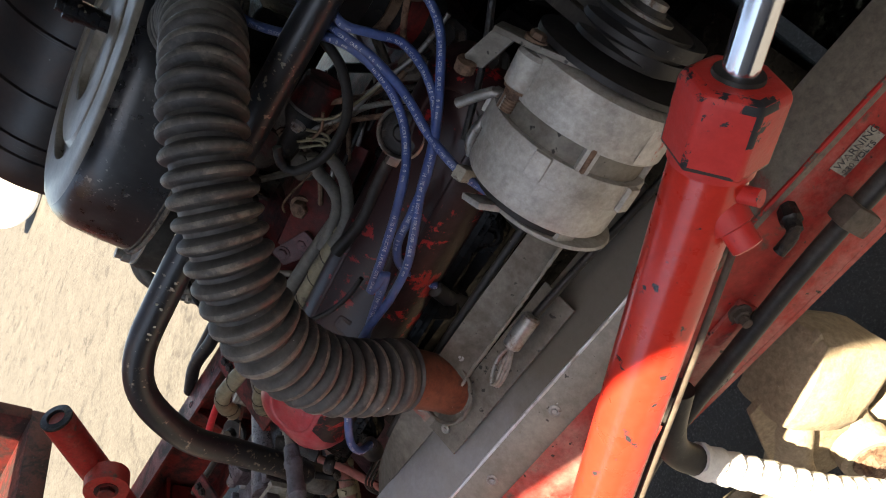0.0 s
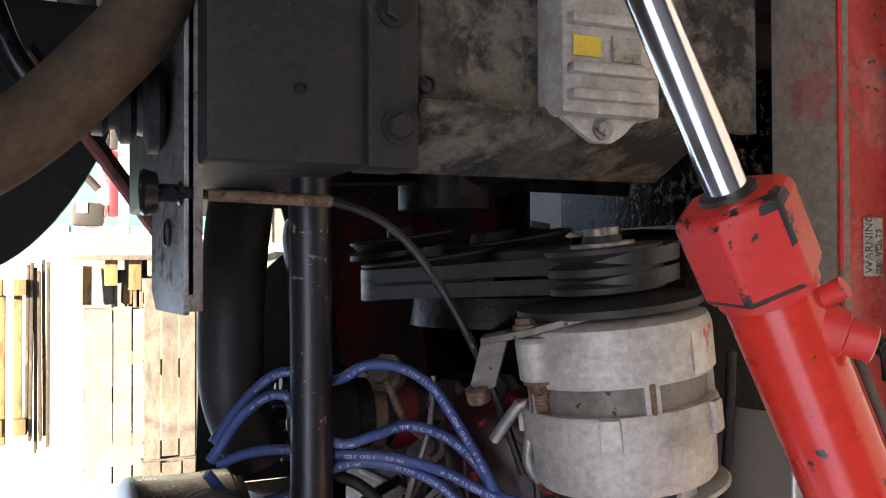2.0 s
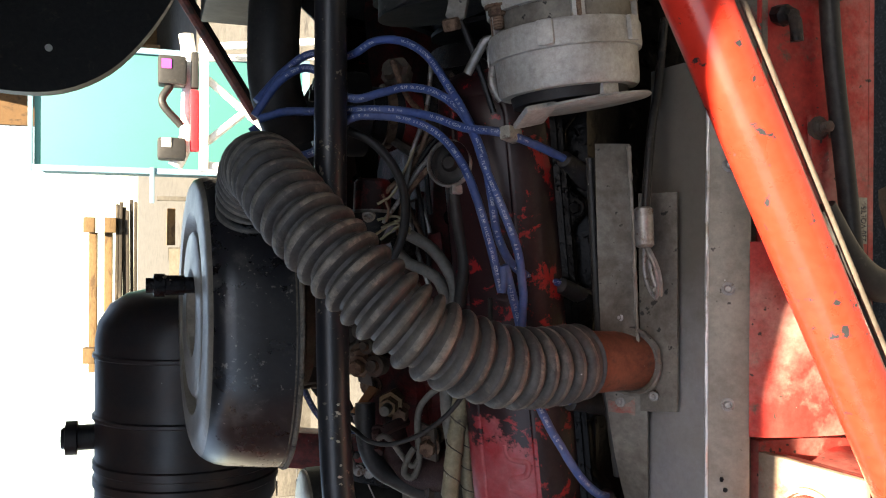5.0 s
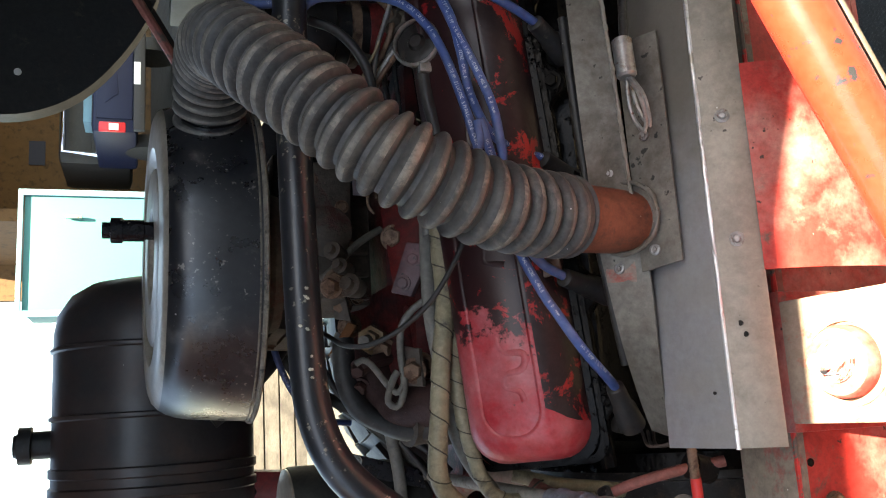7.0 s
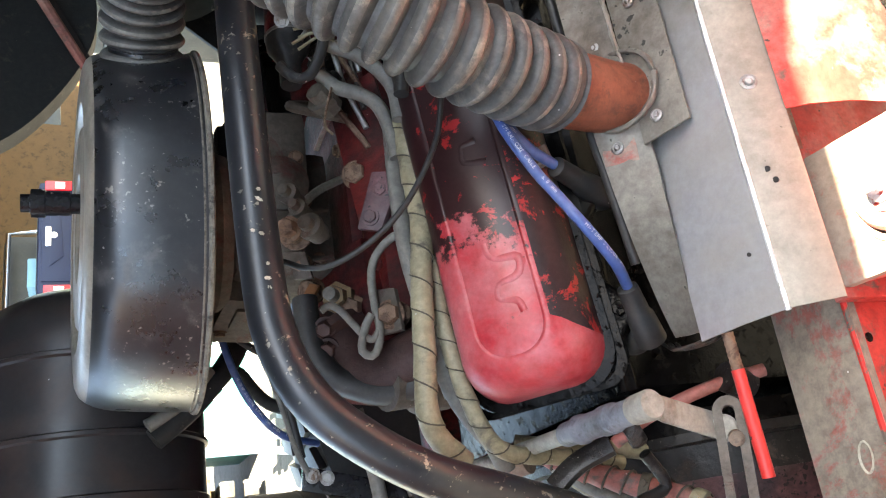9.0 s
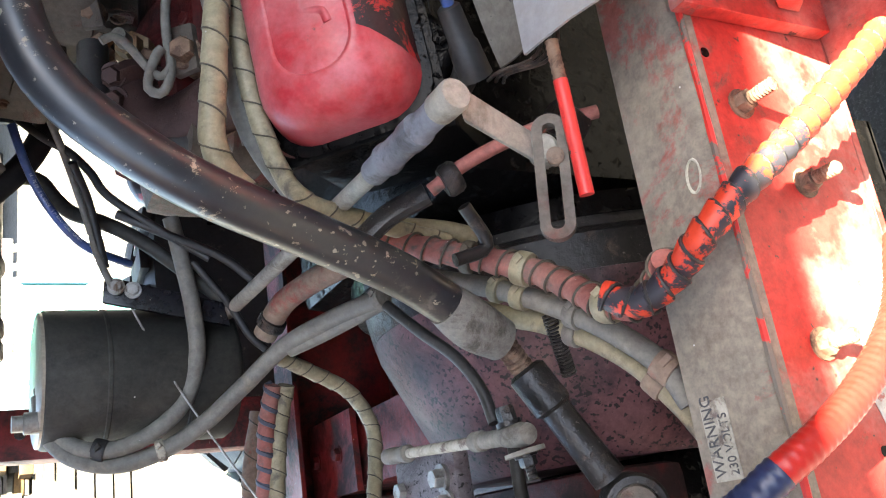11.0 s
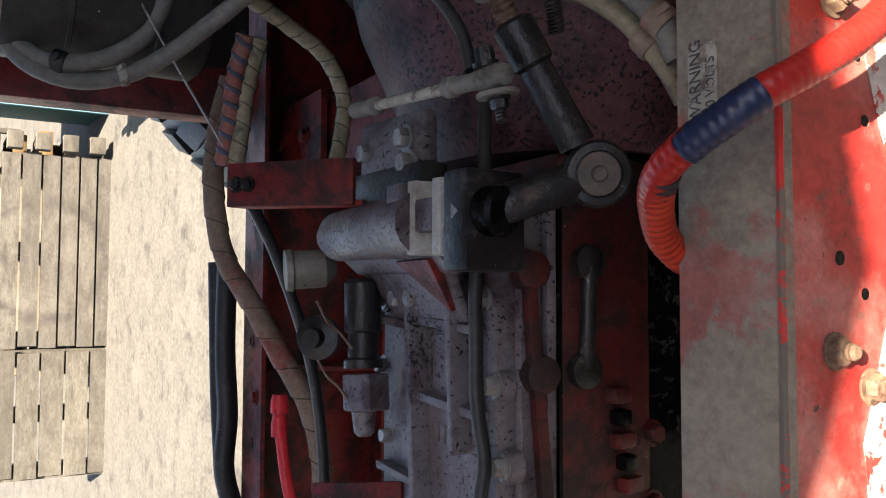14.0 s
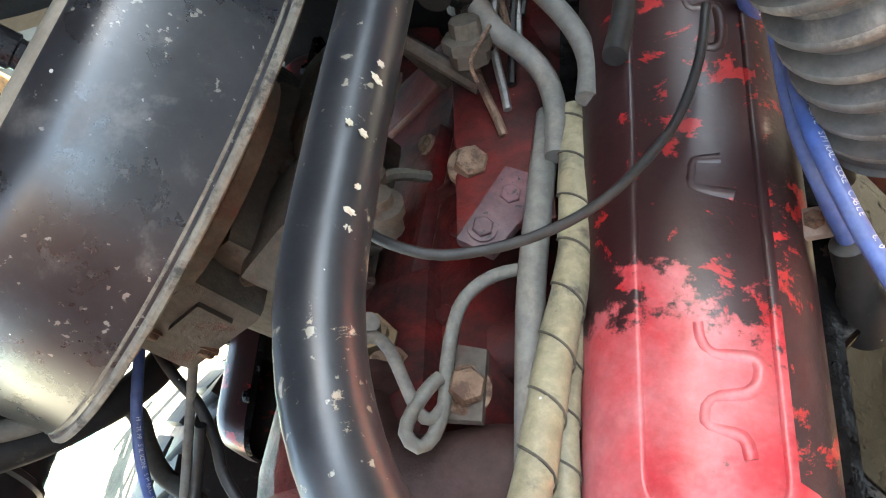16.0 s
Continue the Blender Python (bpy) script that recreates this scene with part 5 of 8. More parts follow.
# ---- bell housing and gearbox ----
bell = thing("bell_housing", "faded pink-red cast bell housing spotted with oil", "bell housing", (0.02, -0.75, 0.5))
part("front_ring", lathe([(0, 0.232), (0.012, 0.232), (0.014, 0.222), (0.045, 0.216)], (0.02, -0.672, 0.545), (0, -1, 0), 64), "grease", bell, "near-black front ring")
part("cone", lathe([(0.045, 0.2155), (0.06, 0.212), (0.12, 0.185), (0.185, 0.155), (0.20, 0.14)], (0.02, -0.672, 0.545), (0, -1, 0), 64), "bell_red", bell)
# Flange coloured near-black in place of the shade it lacks.
part("rear_flange", lathe([(0, 0.235), (0.02, 0.235)], (0.02, -0.655, 0.545), (0, -1, 0), 48), "oily", bell)

gbox = thing("gearbox", "oil-spotted grey ribbed gearbox with red lower case", "gearbox", (0.04, -1.06, 0.42))
part("top_cover", block((0.045, -1.072, 0.690), (0.205, 0.262, 0.05), bevel=0.008), "gear_alu", gbox)
part("case", block((0.048, -1.06, 0.612), (0.228, 0.36, 0.106), bevel=0.012), "case_red", gbox, "oily red lower case")
# Sump painted near-black to darken the gap beside the case.
part("sump", block((0.045, -1.05, 0.50), (0.215, 0.37, 0.15), bevel=0.02), "oily", gbox, "lower case in near-black that stands for shade")
part("seam", block((0.047, -1.066, 0.668), (0.226, 0.292, 0.010), bevel=0.003), "gear_alu", gbox)
part("side_flange", block((0.152, -1.066, 0.686), (0.008, 0.285, 0.026), (0, 12, 0), bevel=0.003), "gear_alu", gbox)
part("gasket", block((0.047, -1.066, 0.661), (0.231, 0.298, 0.003)), "oily", gbox)
part("rib", slab([(0.021, -0.98, 0.714), (0.031, -0.98, 0.714), (0.046, -1.195, 0.714), (0.036, -1.195, 0.714)], (0, 0, 0.020), bevel=0.003), "gear_alu", gbox)
part("rib", slab([(0.094, -0.97, 0.714), (0.105, -0.97, 0.714), (0.113, -1.128, 0.714), (0.107, -1.134, 0.714)], (0, 0, 0.021), bevel=0.003), "gear_alu", gbox)
for y, x0, x1 in ((-1.026, 0.03, 0.135), (-1.094, 0.03, 0.14), (-1.168, -0.045, 0.045), (-1.026, -0.05, 0.024)):
    part("rib", block(((x0 + x1) / 2, y, 0.720), (x1 - x0, 0.008, 0.016), (0, 0, -4), bevel=0.0025), "gear_alu", gbox)
part("panel_edge", slab([(0.048, -1.035, 0.7145), (0.088, -1.035, 0.7145), (0.090, -1.085, 0.7145), (0.050, -1.085, 0.7145)], (0, 0, 0.0030), bevel=0.0015), "gear_alu", gbox)
for k in range(5):
    part("cast_bar", block((0.056 + 0.0105 * k, -1.121 - 0.001 * k, 0.7155), (0.0062, 0.016, 0.004), (0, 0, -3), bevel=0.001), "gear_alu", gbox, "worn cast-in lettering")
for x, y, z, r in ((0.0045, -1.003, 0.728, 0.0088), (0.0365, -1.003, 0.728, 0.0088), (0.131, -1.003, 0.715, 0.0085), (0.141, -1.073, 0.713, 0.0085), (0.150, -1.137, 0.710, 0.0085), (-0.0555, -1.070, 0.713, 0.0075), (-0.044, -1.138, 0.713, 0.0075), (0.066, -1.196, 0.712, 0.008), (-0.045, -1.004, 0.720, 0.008)):
    part("boss", lathe([(-0.012, r * 1.75), (-0.001, r * 1.6), (0, r * 1.3)], (x, y, z), (0, 0, 1), 20), "gear_alu", gbox)
    hex_bolt(gbox, (x, y, z), (0, 0, 1), r, 0.010, "steel" if y != -1.196 else "case_red")
part("side_rib", slab([(0.160, -0.985, 0.701), (0.160, -0.985, 0.690), (0.160, -1.172, 0.672), (0.160, -1.172, 0.684)], (0.010, 0, 0), bevel=0.003), "case_red", gbox)
for y, z in ((-0.980, 0.692), (-1.064, 0.682)):
    part("side_lug", lathe([(-0.004, 0.017), (0.009, 0.015), (0.011, 0.011), (0.0112, 0)], (0.161, y, z), (1, 0, 0.1), 20), "case_red", gbox)
for k, (y, z) in enumerate(((-1.084, 0.603), (-1.103, 0.600), (-1.122, 0.598), (-1.141, 0.594), (-1.160, 0.590))):
    part("drain_lug", block((0.166, y, z), (0.014, 0.014, 0.017 if k % 2 else 0.024), (0, 12, 0), bevel=0.0045), "oily" if k % 2 else "engine_red", gbox)
for y, z in ((-1.12, 0.56), (-1.18, 0.56)):
    hex_bolt(gbox, (0.160, y, z), (1, 0, 0), 0.009, 0.010, "case_red")
part("neck", lathe([(0, 0.085), (0.03, 0.085), (0.032, 0.06), (0.09, 0.055)], (0.045, -1.235, 0.60), (0, -1, 0), 32), "grease", gbox)
part("boot", sweep([(0.045, -1.32, 0.60), (0.05, -1.42, 0.58)], lambda s, a: 0.055 + 0.008 * math.sin(s * 420), 24, 0.003), "rubber", gbox, "black rubber shaft boot")
solo("propeller_shaft", rod((0.05, -1.40, 0.58), (0.06, -2.2, 0.50), 0.04, segments=24), "grease", "dark greasy propeller shaft behind the gearbox", "shaft")

servo = thing("shift_servo", "silver-pink cast cylinder and lugs on the gearbox top", "servo cylinder", (0.05, -0.94, 0.73))
part("barrel", lathe([(-0.012, 0.010), (-0.006, 0.014), (0.0, 0.017), (0.018, 0.018), (0.022, 0.024), (0.12, 0.0255), (0.15, 0.027), (0.20, 0.027)], (-0.062, -0.944, 0.768), (1, 0.0, 0.03), 32), "gear_alu", servo)
part("foot", slab([(-0.06, -0.960, 0.765), (0.14, -0.962, 0.77), (0.14, -0.982, 0.752), (-0.05, -0.980, 0.747)], (0, -0.002, -0.010), bevel=0.002), "gear_alu", servo)
part("apron", slab([(-0.045, -0.975, 0.748), (0.13, -0.975, 0.752), (0.118, -1.022, 0.726), (0.0, -1.022, 0.726)], (0, -0.004, -0.010), bevel=0.003), "gear_alu", servo)
part("gusset", slab([(0.060, -0.972, 0.762), (0.125, -0.972, 0.766), (0.112, -1.015, 0.735)], (0.0, 0.004, -0.012), bevel=0.002), "chassis_red", servo, "dark red inner gusset")
for x, y0, y1 in ((0.139, -0.912, -0.970), (0.178, -0.914, -0.971)):
    part("lug", slab([(x - 0.005, y0, 0.789), (x + 0.005, y0, 0.787), (x + 0.005, y1, 0.787), (x - 0.005, y1, 0.789)], (0, 0, -0.045), bevel=0.0015), "alu", servo, "bright machined lug")
part("boss", block((0.120, -0.921, 0.785), (0.022, 0.016, 0.020), bevel=0.003), "gear_alu", servo)
part("bridge", block((0.159, -0.940, 0.777), (0.032, 0.026, 0.022), bevel=0.004), "gear_alu", servo)
part("end_block", block((0.200, -0.947, 0.760), (0.030, 0.074, 0.056), (0, 6, 0), bevel=0.006), "grease", servo)
part("top_plate", block((0.055, -0.872, 0.757), (0.10, 0.055, 0.018), (0, 6, 0), bevel=0.006), "gear_alu", servo)
for x, y, z in ((0.016, -0.872, 0.766), (0.086, -0.868, 0.764), (0.09, -0.89, 0.764)):
    hex_bolt(servo, (x, y, z), (0, 0, 1), 0.009, 0.010, "steel")
part("saddle", block((0.060, -0.908, 0.762), (0.13, 0.035, 0.03), (0, 4, 0), bevel=0.010), "grease", servo)

# ---- outrigger beyond the far rail ----
out = thing("outrigger_beam", "red box-section outrigger beam beyond the far rail", "beam", (-0.400, -0.732, 0.764))
OA, OB = Vector((-0.400, -0.732, 0.764)), Vector((-0.545, -0.703, 1.196))
od = (OB - OA).normalized()
ow = Vector((0, 1, 0)) - od * od.y
ow.normalize()
part("tube", slab([OA + ow * 0.034, OB + ow * 0.034, OB - ow * 0.034, OA - ow * 0.034], od.cross(ow).normalized() * 0.05, bevel=0.004), "chassis_red", out)
for q in (0.35, 0.7):
    part("hole", lathe([(-0.052, 0.007), (0.004, 0.007), (0.005, 0.0055)], OA.lerp(OB, q), -od.cross(ow), 14), "grease", out)
# ---- canister, tank ----
can = thing("vacuum_canister", "dusty black steel canister strapped behind the engine", "canister", (-0.125, -0.722, 0.884))
CAX = Vector((0.03, 0.0, 1)).normalized()
C0 = Vector((-0.128, -0.722, 0.884))
part("body", lathe([(0, 0.05), (0.004, 0.062), (0.010, 0.0665), (0.176, 0.0665), (0.181, 0.0655), (0.183, 0.0625)], C0, CAX, 56), "canister_black", can)
part("end_cap", lathe([(0.181, 0.0640), (0.1845, 0.0640), (0.186, 0.060), (0.186, 0.0)], C0, CAX, 56), "pan_top", can, "pale dust-filmed end cap")
for d in (0.05, 0.125):
    part("band", lathe([(d, 0.0664), (d + 0.001, 0.0675), (d + 0.004, 0.0675), (d + 0.005, 0.0664)], C0, CAX, 56, closed=False), "canister_black", can)
part("outlet", lathe([(0.18, 0.010), (0.196, 0.010), (0.197, 0.0075), (0.206, 0.0075)], C0 + Vector((0.030, -0.045, 0)), CAX, 14), "steel", can)
tank = thing("intake_drum", "black domed steel drum with rolled seams behind the air cleaner", "drum", (-0.22, -0.6, 1.2))
TK = Vector((-0.215, 0, 1.225))
part("drum", lathe([(-0.395, 0.0), (-0.397, 0.05), (-0.405, 0.085), (-0.42, 0.108), (-0.445, 0.124), (-0.47, 0.1285), (-0.488, 0.1285), (-0.490, 0.132), (-0.494, 0.132), (-0.496, 0.1285), (-0.575, 0.1285), (-0.577, 0.132), (-0.581, 0.132), (-0.583, 0.1285), (-0.640, 0.1285), (-0.642, 0.1315), (-0.652, 0.1315), (-0.654, 0.1285), (-0.664, 0.1285), (-0.666, 0.1315), (-0.676, 0.1315), (-0.678, 0.1285), (-0.698, 0.1285), (-0.714, 0.121), (-0.722, 0.10), (-0.724, 0.0)], TK, (0, 1, 0), 72, closed=False), "drum_black", tank)
part("filler_neck", lathe([(0.12, 0.018), (0.15, 0.018), (0.151, 0.024), (0.166, 0.024), (0.167, 0.016), (0.172, 0.014)], TK + Vector((0, -0.61, 0)), (0, 0, 1), 18), "rubber", tank)

# ---- front structure ----
front = thing("radiator_support", "black steel radiator support box with sand-caked side panel", "radiator support", (0.2, 0.2, 0.8))
part("upper_box", block((0.06, 0.16, 1.155), (0.66, 0.302, 0.105), bevel=0.004), "panel_black", front)
part("corner_angle", block((0.375, 0.155, 1.088), (0.04, 0.295, 0.036), bevel=0.003), "panel_black", front)
part("side_panel", slab([(0.385, 0.05, 1.07), (0.385, 0.40, 1.07), (0.385, 0.40, 0.77), (0.385, 0.05, 0.77)], (-0.01, 0, 0)), "sandy_black", front, "sand-dusted black side panel")
part("lower_lip", slab([(0.405, 0.048, 1.07), (0.405, 0.048, 0.83), (0.33, 0.012, 0.83), (0.33, 0.012, 1.07)], (-0.004, 0.006, 0)), "sandy_black", front)
part("core", block((0.0, 0.21, 0.84), (0.66, 0.10, 0.55), bevel=0.006), "panel_black", front)
for p in ((0.396, 0.112, 1.088), (0.396, 0.035, 1.085)):
    hex_bolt(front, p, (1, 0, 0), 0.009, 0.008, "panel_black")
part("hole", lathe([(-0.002, 0.004), (0.0012, 0.004), (0.0014, 0.003), (-0.002, 0.003)], (0.391, 0.056, 1.149), (1, 0, 0), 16), "grease", front)
part("hole", lathe([(-0.002, 0.006), (0.0032, 0.006), (0.0034, 0.005), (-0.002, 0.005)], (0.386, 0.066, 1.062), (1, 0, 0), 16), "grease", front)
part("undertray", slab([(-0.42, 0.0, 0.46), (0.42, 0.0, 0.46), (0.42, 0.60, 0.46), (-0.42, 0.60, 0.46)], (0, 0, -0.004)), "oily", front, "near-black undertray")
fan = thing("radiator_fan", "dark metal radiator fan at rest", "fan", (0.1, 0.06, 0.9))
part("hub", lathe([(-0.02, 0.05), (0.03, 0.05), (0.031, 0.03), (0.045, 0.03)], (0.10, 0.02, 0.92), (0, 1, 0), 24), "grease", fan)
for k in range(5):
    a = radians(72 * k + 15)
    d = Vector((math.cos(a), 0, math.sin(a)))
    t = Vector((-d.z, 0, d.x))
    c = Vector((0.10, 0.035, 0.92))
    part("blade", slab([c + d * 0.045 - t * 0.025 + Vector((0, -0.012, 0)), c + d * 0.19 - t * 0.045 + Vector((0, -0.02, 0)), c + d * 0.19 + t * 0.035 + Vector((0, 0.015, 0)), c + d * 0.045 + t * 0.025 + Vector((0, 0.012, 0))], (0, 0.003, 0)), "grease", fan)

ecu = thing("ignition_module", "dusty finned aluminium ignition module with a yellow sticker", "ignition module", (0.41, 0.09, 0.9))
part("body", block((0.405, 0.105, 0.936), (0.036, 0.115, 0.082), bevel=0.005), "alu", ecu)
for y in (0.060, 0.078, 0.112, 0.140):
    part("fin", block((0.426, y, 0.938), (0.010, 0.007, 0.070), bevel=0.0015), "alu", ecu)
part("mount_foot", slab([(0.412, 0.050, 0.975), (0.412, 0.036, 0.955), (0.412, 0.030, 0.945), (0.412, 0.030, 0.93), (0.412, 0.036, 0.92), (0.412, 0.050, 0.905)], (-0.005, 0, 0)), "alu", ecu)
hex_bolt(ecu, (0.413, 0.040, 0.938), (1, 0, 0), 0.006, 0.005, "steel")
part("sticker", block((0.4242, 0.094, 0.958), (0.001, 0.014, 0.022)), "yellow", ecu, "yellow sticker")
part("data_bar", block((0.4242, 0.094, 0.925), (0.001, 0.018, 0.024)), "label", ecu, "illegible pale rating plate")

gate = thing("gear_lever_plate", "scuffed steel lever plate with ribbed black boot and pull knob", "lever plate", (0.3, 0.0, 1.2))
part("plate", slab([(0.355, 0.19, 1.213), (0.355, -0.074, 1.213), (0.342, -0.088, 1.214), (0.262, -0.088, 1.224), (0.250, -0.074, 1.226), (0.250, 0.19, 1.226)], (0.0, 0, -0.003)), "steel", gate)
part("boot", lathe([(0, 0.028), (0.004, 0.034), (0.011, 0.034), (0.014, 0.022), (0.018, 0.021), (0.022, 0.0275), (0.029, 0.0275), (0.032, 0.018), (0.036, 0.018), (0.040, 0.0225), (0.047, 0.022), (0.050, 0.014), (0.062, 0.013), (0.063, 0.010)], (0.296, 0.056, 1.2225), (-0.05, -0.02, 1), 36), "rubber", gate, "ribbed black rubber boot")
part("lever", sweep([(0.293, 0.055, 1.28), (0.29, 0.062, 1.30), (0.288, 0.085, 1.318), (0.28, 0.13, 1.335), (0.26, 0.20, 1.36)], 0.009, 14), "black", gate)
part("rib", block((0.352, 0.05, 1.210), (0.006, 0.27, 0.012), bevel=0.001), "steel", gate)
part("knob", lathe([(-0.004, 0.008), (0.004, 0.008), (0.005, 0.006), (0.016, 0.006), (0.018, 0.013), (0.026, 0.015), (0.028, 0.013), (0.029, 0)], (0.348, -0.009, 1.214), (0, 0, 1), 20), "black", gate, "black plastic pull knob")
part("slot", lathe([(-0.001, 0.010), (0.001, 0.010), (0.0012, 0.009), (-0.001, 0.009)], (0.30, -0.033, 1.220), (0.1, 0, 1), 20), "grease", gate)
hose("pull_cable", [(0.348, -0.009, 1.21), (0.35, -0.010, 1.16), (0.352, -0.012, 1.118), (0.356, -0.030, 1.075), (0.365, -0.075, 1.040), (0.37, -0.14, 1.006), (0.362, -0.21, 0.975)], 0.0032, "grease", "thin black pull cable arching over the engine", "cable", 8)
part("cable_sleeve", rod((0.349, -0.0095, 1.20), (0.352, -0.012, 1.118), 0.0042, segments=10), "rust", gate)

strut = thing("cab_strut", "dark steel strut with chipped pink edge", "strut", (0.05, -0.08, 1.2))
SA2, SB2 = Vector((-0.360, 0.248, 1.324)), Vector((-0.600, -0.067, 1.076))
part("bar", slab([SA2, SB2, SB2 + Vector((0, -0.020, 0.010)), SA2 + Vector((0, -0.020, 0.010))], (-0.012, 0, 0), bevel=0.002), "panel_black", strut)
part("chipped_edge", sweep([SA2 + Vector((0.004, -0.020, 0.010)), SB2 + Vector((0.004, -0.020, 0.010))], 0.0085, 8, straight=True), "red_loom", strut, "worn pinkish edge")

arch = thing("wheel_arch", "large black rounded cab wheel arch, dusty inside", "wheel arch", (-0.45, 0.2, 1.35))
edge = spline([(-0.45, 0.33, 1.225), (-0.45, 0.20, 1.215), (-0.45, 0.12, 1.232), (-0.45, 0.03, 1.282), (-0.45, -0.04, 1.345), (-0.45, -0.078, 1.42), (-0.45, -0.084, 1.50), (-0.45, -0.07, 1.60)], 0.02)
bm = slab(edge + [Vector((-0.45, 0.0, 1.75)), Vector((-0.45, 0.33, 1.75))], (-0.04, 0, 0), bevel=0.006)
part("panel", bm, "panel_black", arch)
# White disc stands for daylight showing through the hole.
part("hole", lathe([(-0.001, 0.006), (0.0012, 0.006), (0.0014, 0.005)], (-0.449, -0.01, 1.44), (1, 0, 0), 16), "white_paint", arch)

# Added panels: shut out the bright yard except through small slots.
baffle = thing("gap_blocking_panel", "black panel added beyond the engine to block bright gaps", "baffle", (-0.3, -0.2, 0.7))
part("panel", slab([(-0.30, -0.36, 0.70), (-0.30, -0.03, 0.70), (-0.30, -0.03, 0.985), (-0.30, -0.07, 1.03), (-0.30, -0.14, 1.07), (-0.30, -0.22, 1.115), (-0.30, -0.36, 1.12)], (-0.006, 0, 0)), "panel_black", baffle)
part("front_panel", slab([(-0.30, 0.024, 0.70), (-0.30, 0.26, 0.70), (-0.30, 0.26, 1.14), (-0.30, 0.10, 1.10), (-0.30, 0.05, 1.04), (-0.30, 0.024, 1.01)], (-0.006, 0, 0)), "panel_black", baffle)
part("lower_strip", slab([(-0.30, -0.03, 0.70), (-0.30, 0.024, 0.70), (-0.30, 0.024, 0.815), (-0.30, 0.006, 0.82), (-0.30, 0.002, 0.90), (-0.30, -0.03, 0.905)], (-0.006, 0, 0)), "panel_black", baffle)
part("upper_strip", slab([(-0.30, -0.03, 0.950), (-0.30, 0.024, 0.945), (-0.30, 0.024, 1.0), (-0.30, -0.03, 0.985)], (-0.006, 0, 0)), "panel_black", baffle)
part("rib", sweep([(-0.295, -0.34, 0.76), (-0.295, 0.12, 0.76)], 0.008, 8, straight=True), "panel_black", baffle)

# ---- raised cab above ----
cab = thing("raised_cab", "raised truck cab tilted over the engine, dark underside", "truck cab", (0, -0.5, 2.2))
E_X = 1.2
# Unseen floor; its heights are set to shape the shadow edge on the rail.
FLOOR = [(0.45, 1.80), (0.08, 1.95), (-0.02, 2.03), (-0.22, 2.11), (-0.60, 2.13), (-0.72, 2.10), (-0.82, 2.14), (-1.0, 2.25), (-1.3, 2.42), (-1.75, 2.5)]
for (y0, z0), (y1, z1) in zip(FLOOR, FLOOR[1:]):
    part("floor_panel", slab([(-1.25, y0, z0), (E_X, y0, z0), (E_X, y1, z1), (-1.25, y1, z1)], (0, 0.02, 0.10)), "panel_black", cab)
part("sill_lip", sweep([(0.35, -0.02, 1.385), (0.35, 0.012, 1.325), (0.35, 0.062, 1.272), (0.35, 0.12, 1.232), (0.35, 0.24, 1.20)], 0.024, 20), "sill_bounce_tan", cab, "sand-caked rolled sill edge, browned to stand for bounce light")
part("front_wall", slab([(-1.25, 0.44, 1.3), (E_X, 0.44, 1.3), (E_X, 0.47, 1.9), (-1.25, 0.47, 1.9)], (0, 0.04, 0)), "panel_black", cab)
# Unseen body, added to cut sky light and reflections from behind.
body = thing("sky_block_body", "unseen dark red body added behind the cab to block sky light", "truck body", (0, -3.6, 0.8))
part("headboard", slab([(-0.55, -2.02, 0.80), (1.15, -2.02, 0.80), (1.15, -2.02, 2.42), (-0.55, -2.02, 2.42)], (0, -0.06, 0), bevel=0.01), "case_red", body)
part("bed_floor", block((0, -4.2, 0.84), (2.3, 3.9, 0.08), bevel=0.01), "case_red", body)
for sx in (-1, 1):
    part("side_board", block((sx * 1.13, -4.2, 1.25), (0.05, 3.9, 0.75), bevel=0.01), "case_red", body)
    part("bearer", block((sx * 0.4, -3.6, 0.75), (0.08, 3.0, 0.10), bevel=0.01), "grease", body)
nose = thing("nose_panel", "dark front nose of the truck below the raised cab", "body panel", (0, 0.6, 0.4))
part("panel", block((0, 0.62, 0.9), (2.3, 0.06, 1.1), bevel=0.02), "panel_black", nose)

# ---- unseen wall added behind the camera to dim reflections and side light ----
tagged(part("wall_east", block((3.4, -1.0, 1.2), (0.25, 20.0, 2.4), bevel=0.02), "grey_render", smooth=False), "unseen plain grey wall added to dim reflections from the open side", "wall", kind="structure")

# ---- background yard ----
def pallet(x, y, z, turn=0.0, n=7, label="weathered wooden pallet stacked in the yard"):
    root = thing("pallet", label, "pallet", (x, y, z), "stacked pallets")
    m = Matrix.Translation((x, y, z)) @ pose(0, 0, 0, 0, 0, turn)
    for k in range(n):
        q = m @ Vector((-0.45 + 0.9 * k / (n - 1), 0, 0.13))
        part("board", block(q, (0.10, 1.2, 0.02), (0, 0, turn)), "wood", root, smooth=False)
    for yy in (-0.55, 0, 0.55):
        q = m @ Vector((0, yy, 0.065))
        part("stringer", block(q, (1.0, 0.09, 0.09), (0, 0, turn)), "wood", root, smooth=False)
    for xx in (-0.45, 0, 0.45):
        q = m @ Vector((xx, 0, 0.01))
        part("board", block(q, (0.10, 1.2, 0.02), (0, 0, turn)), "wood", root, smooth=False)
    return root


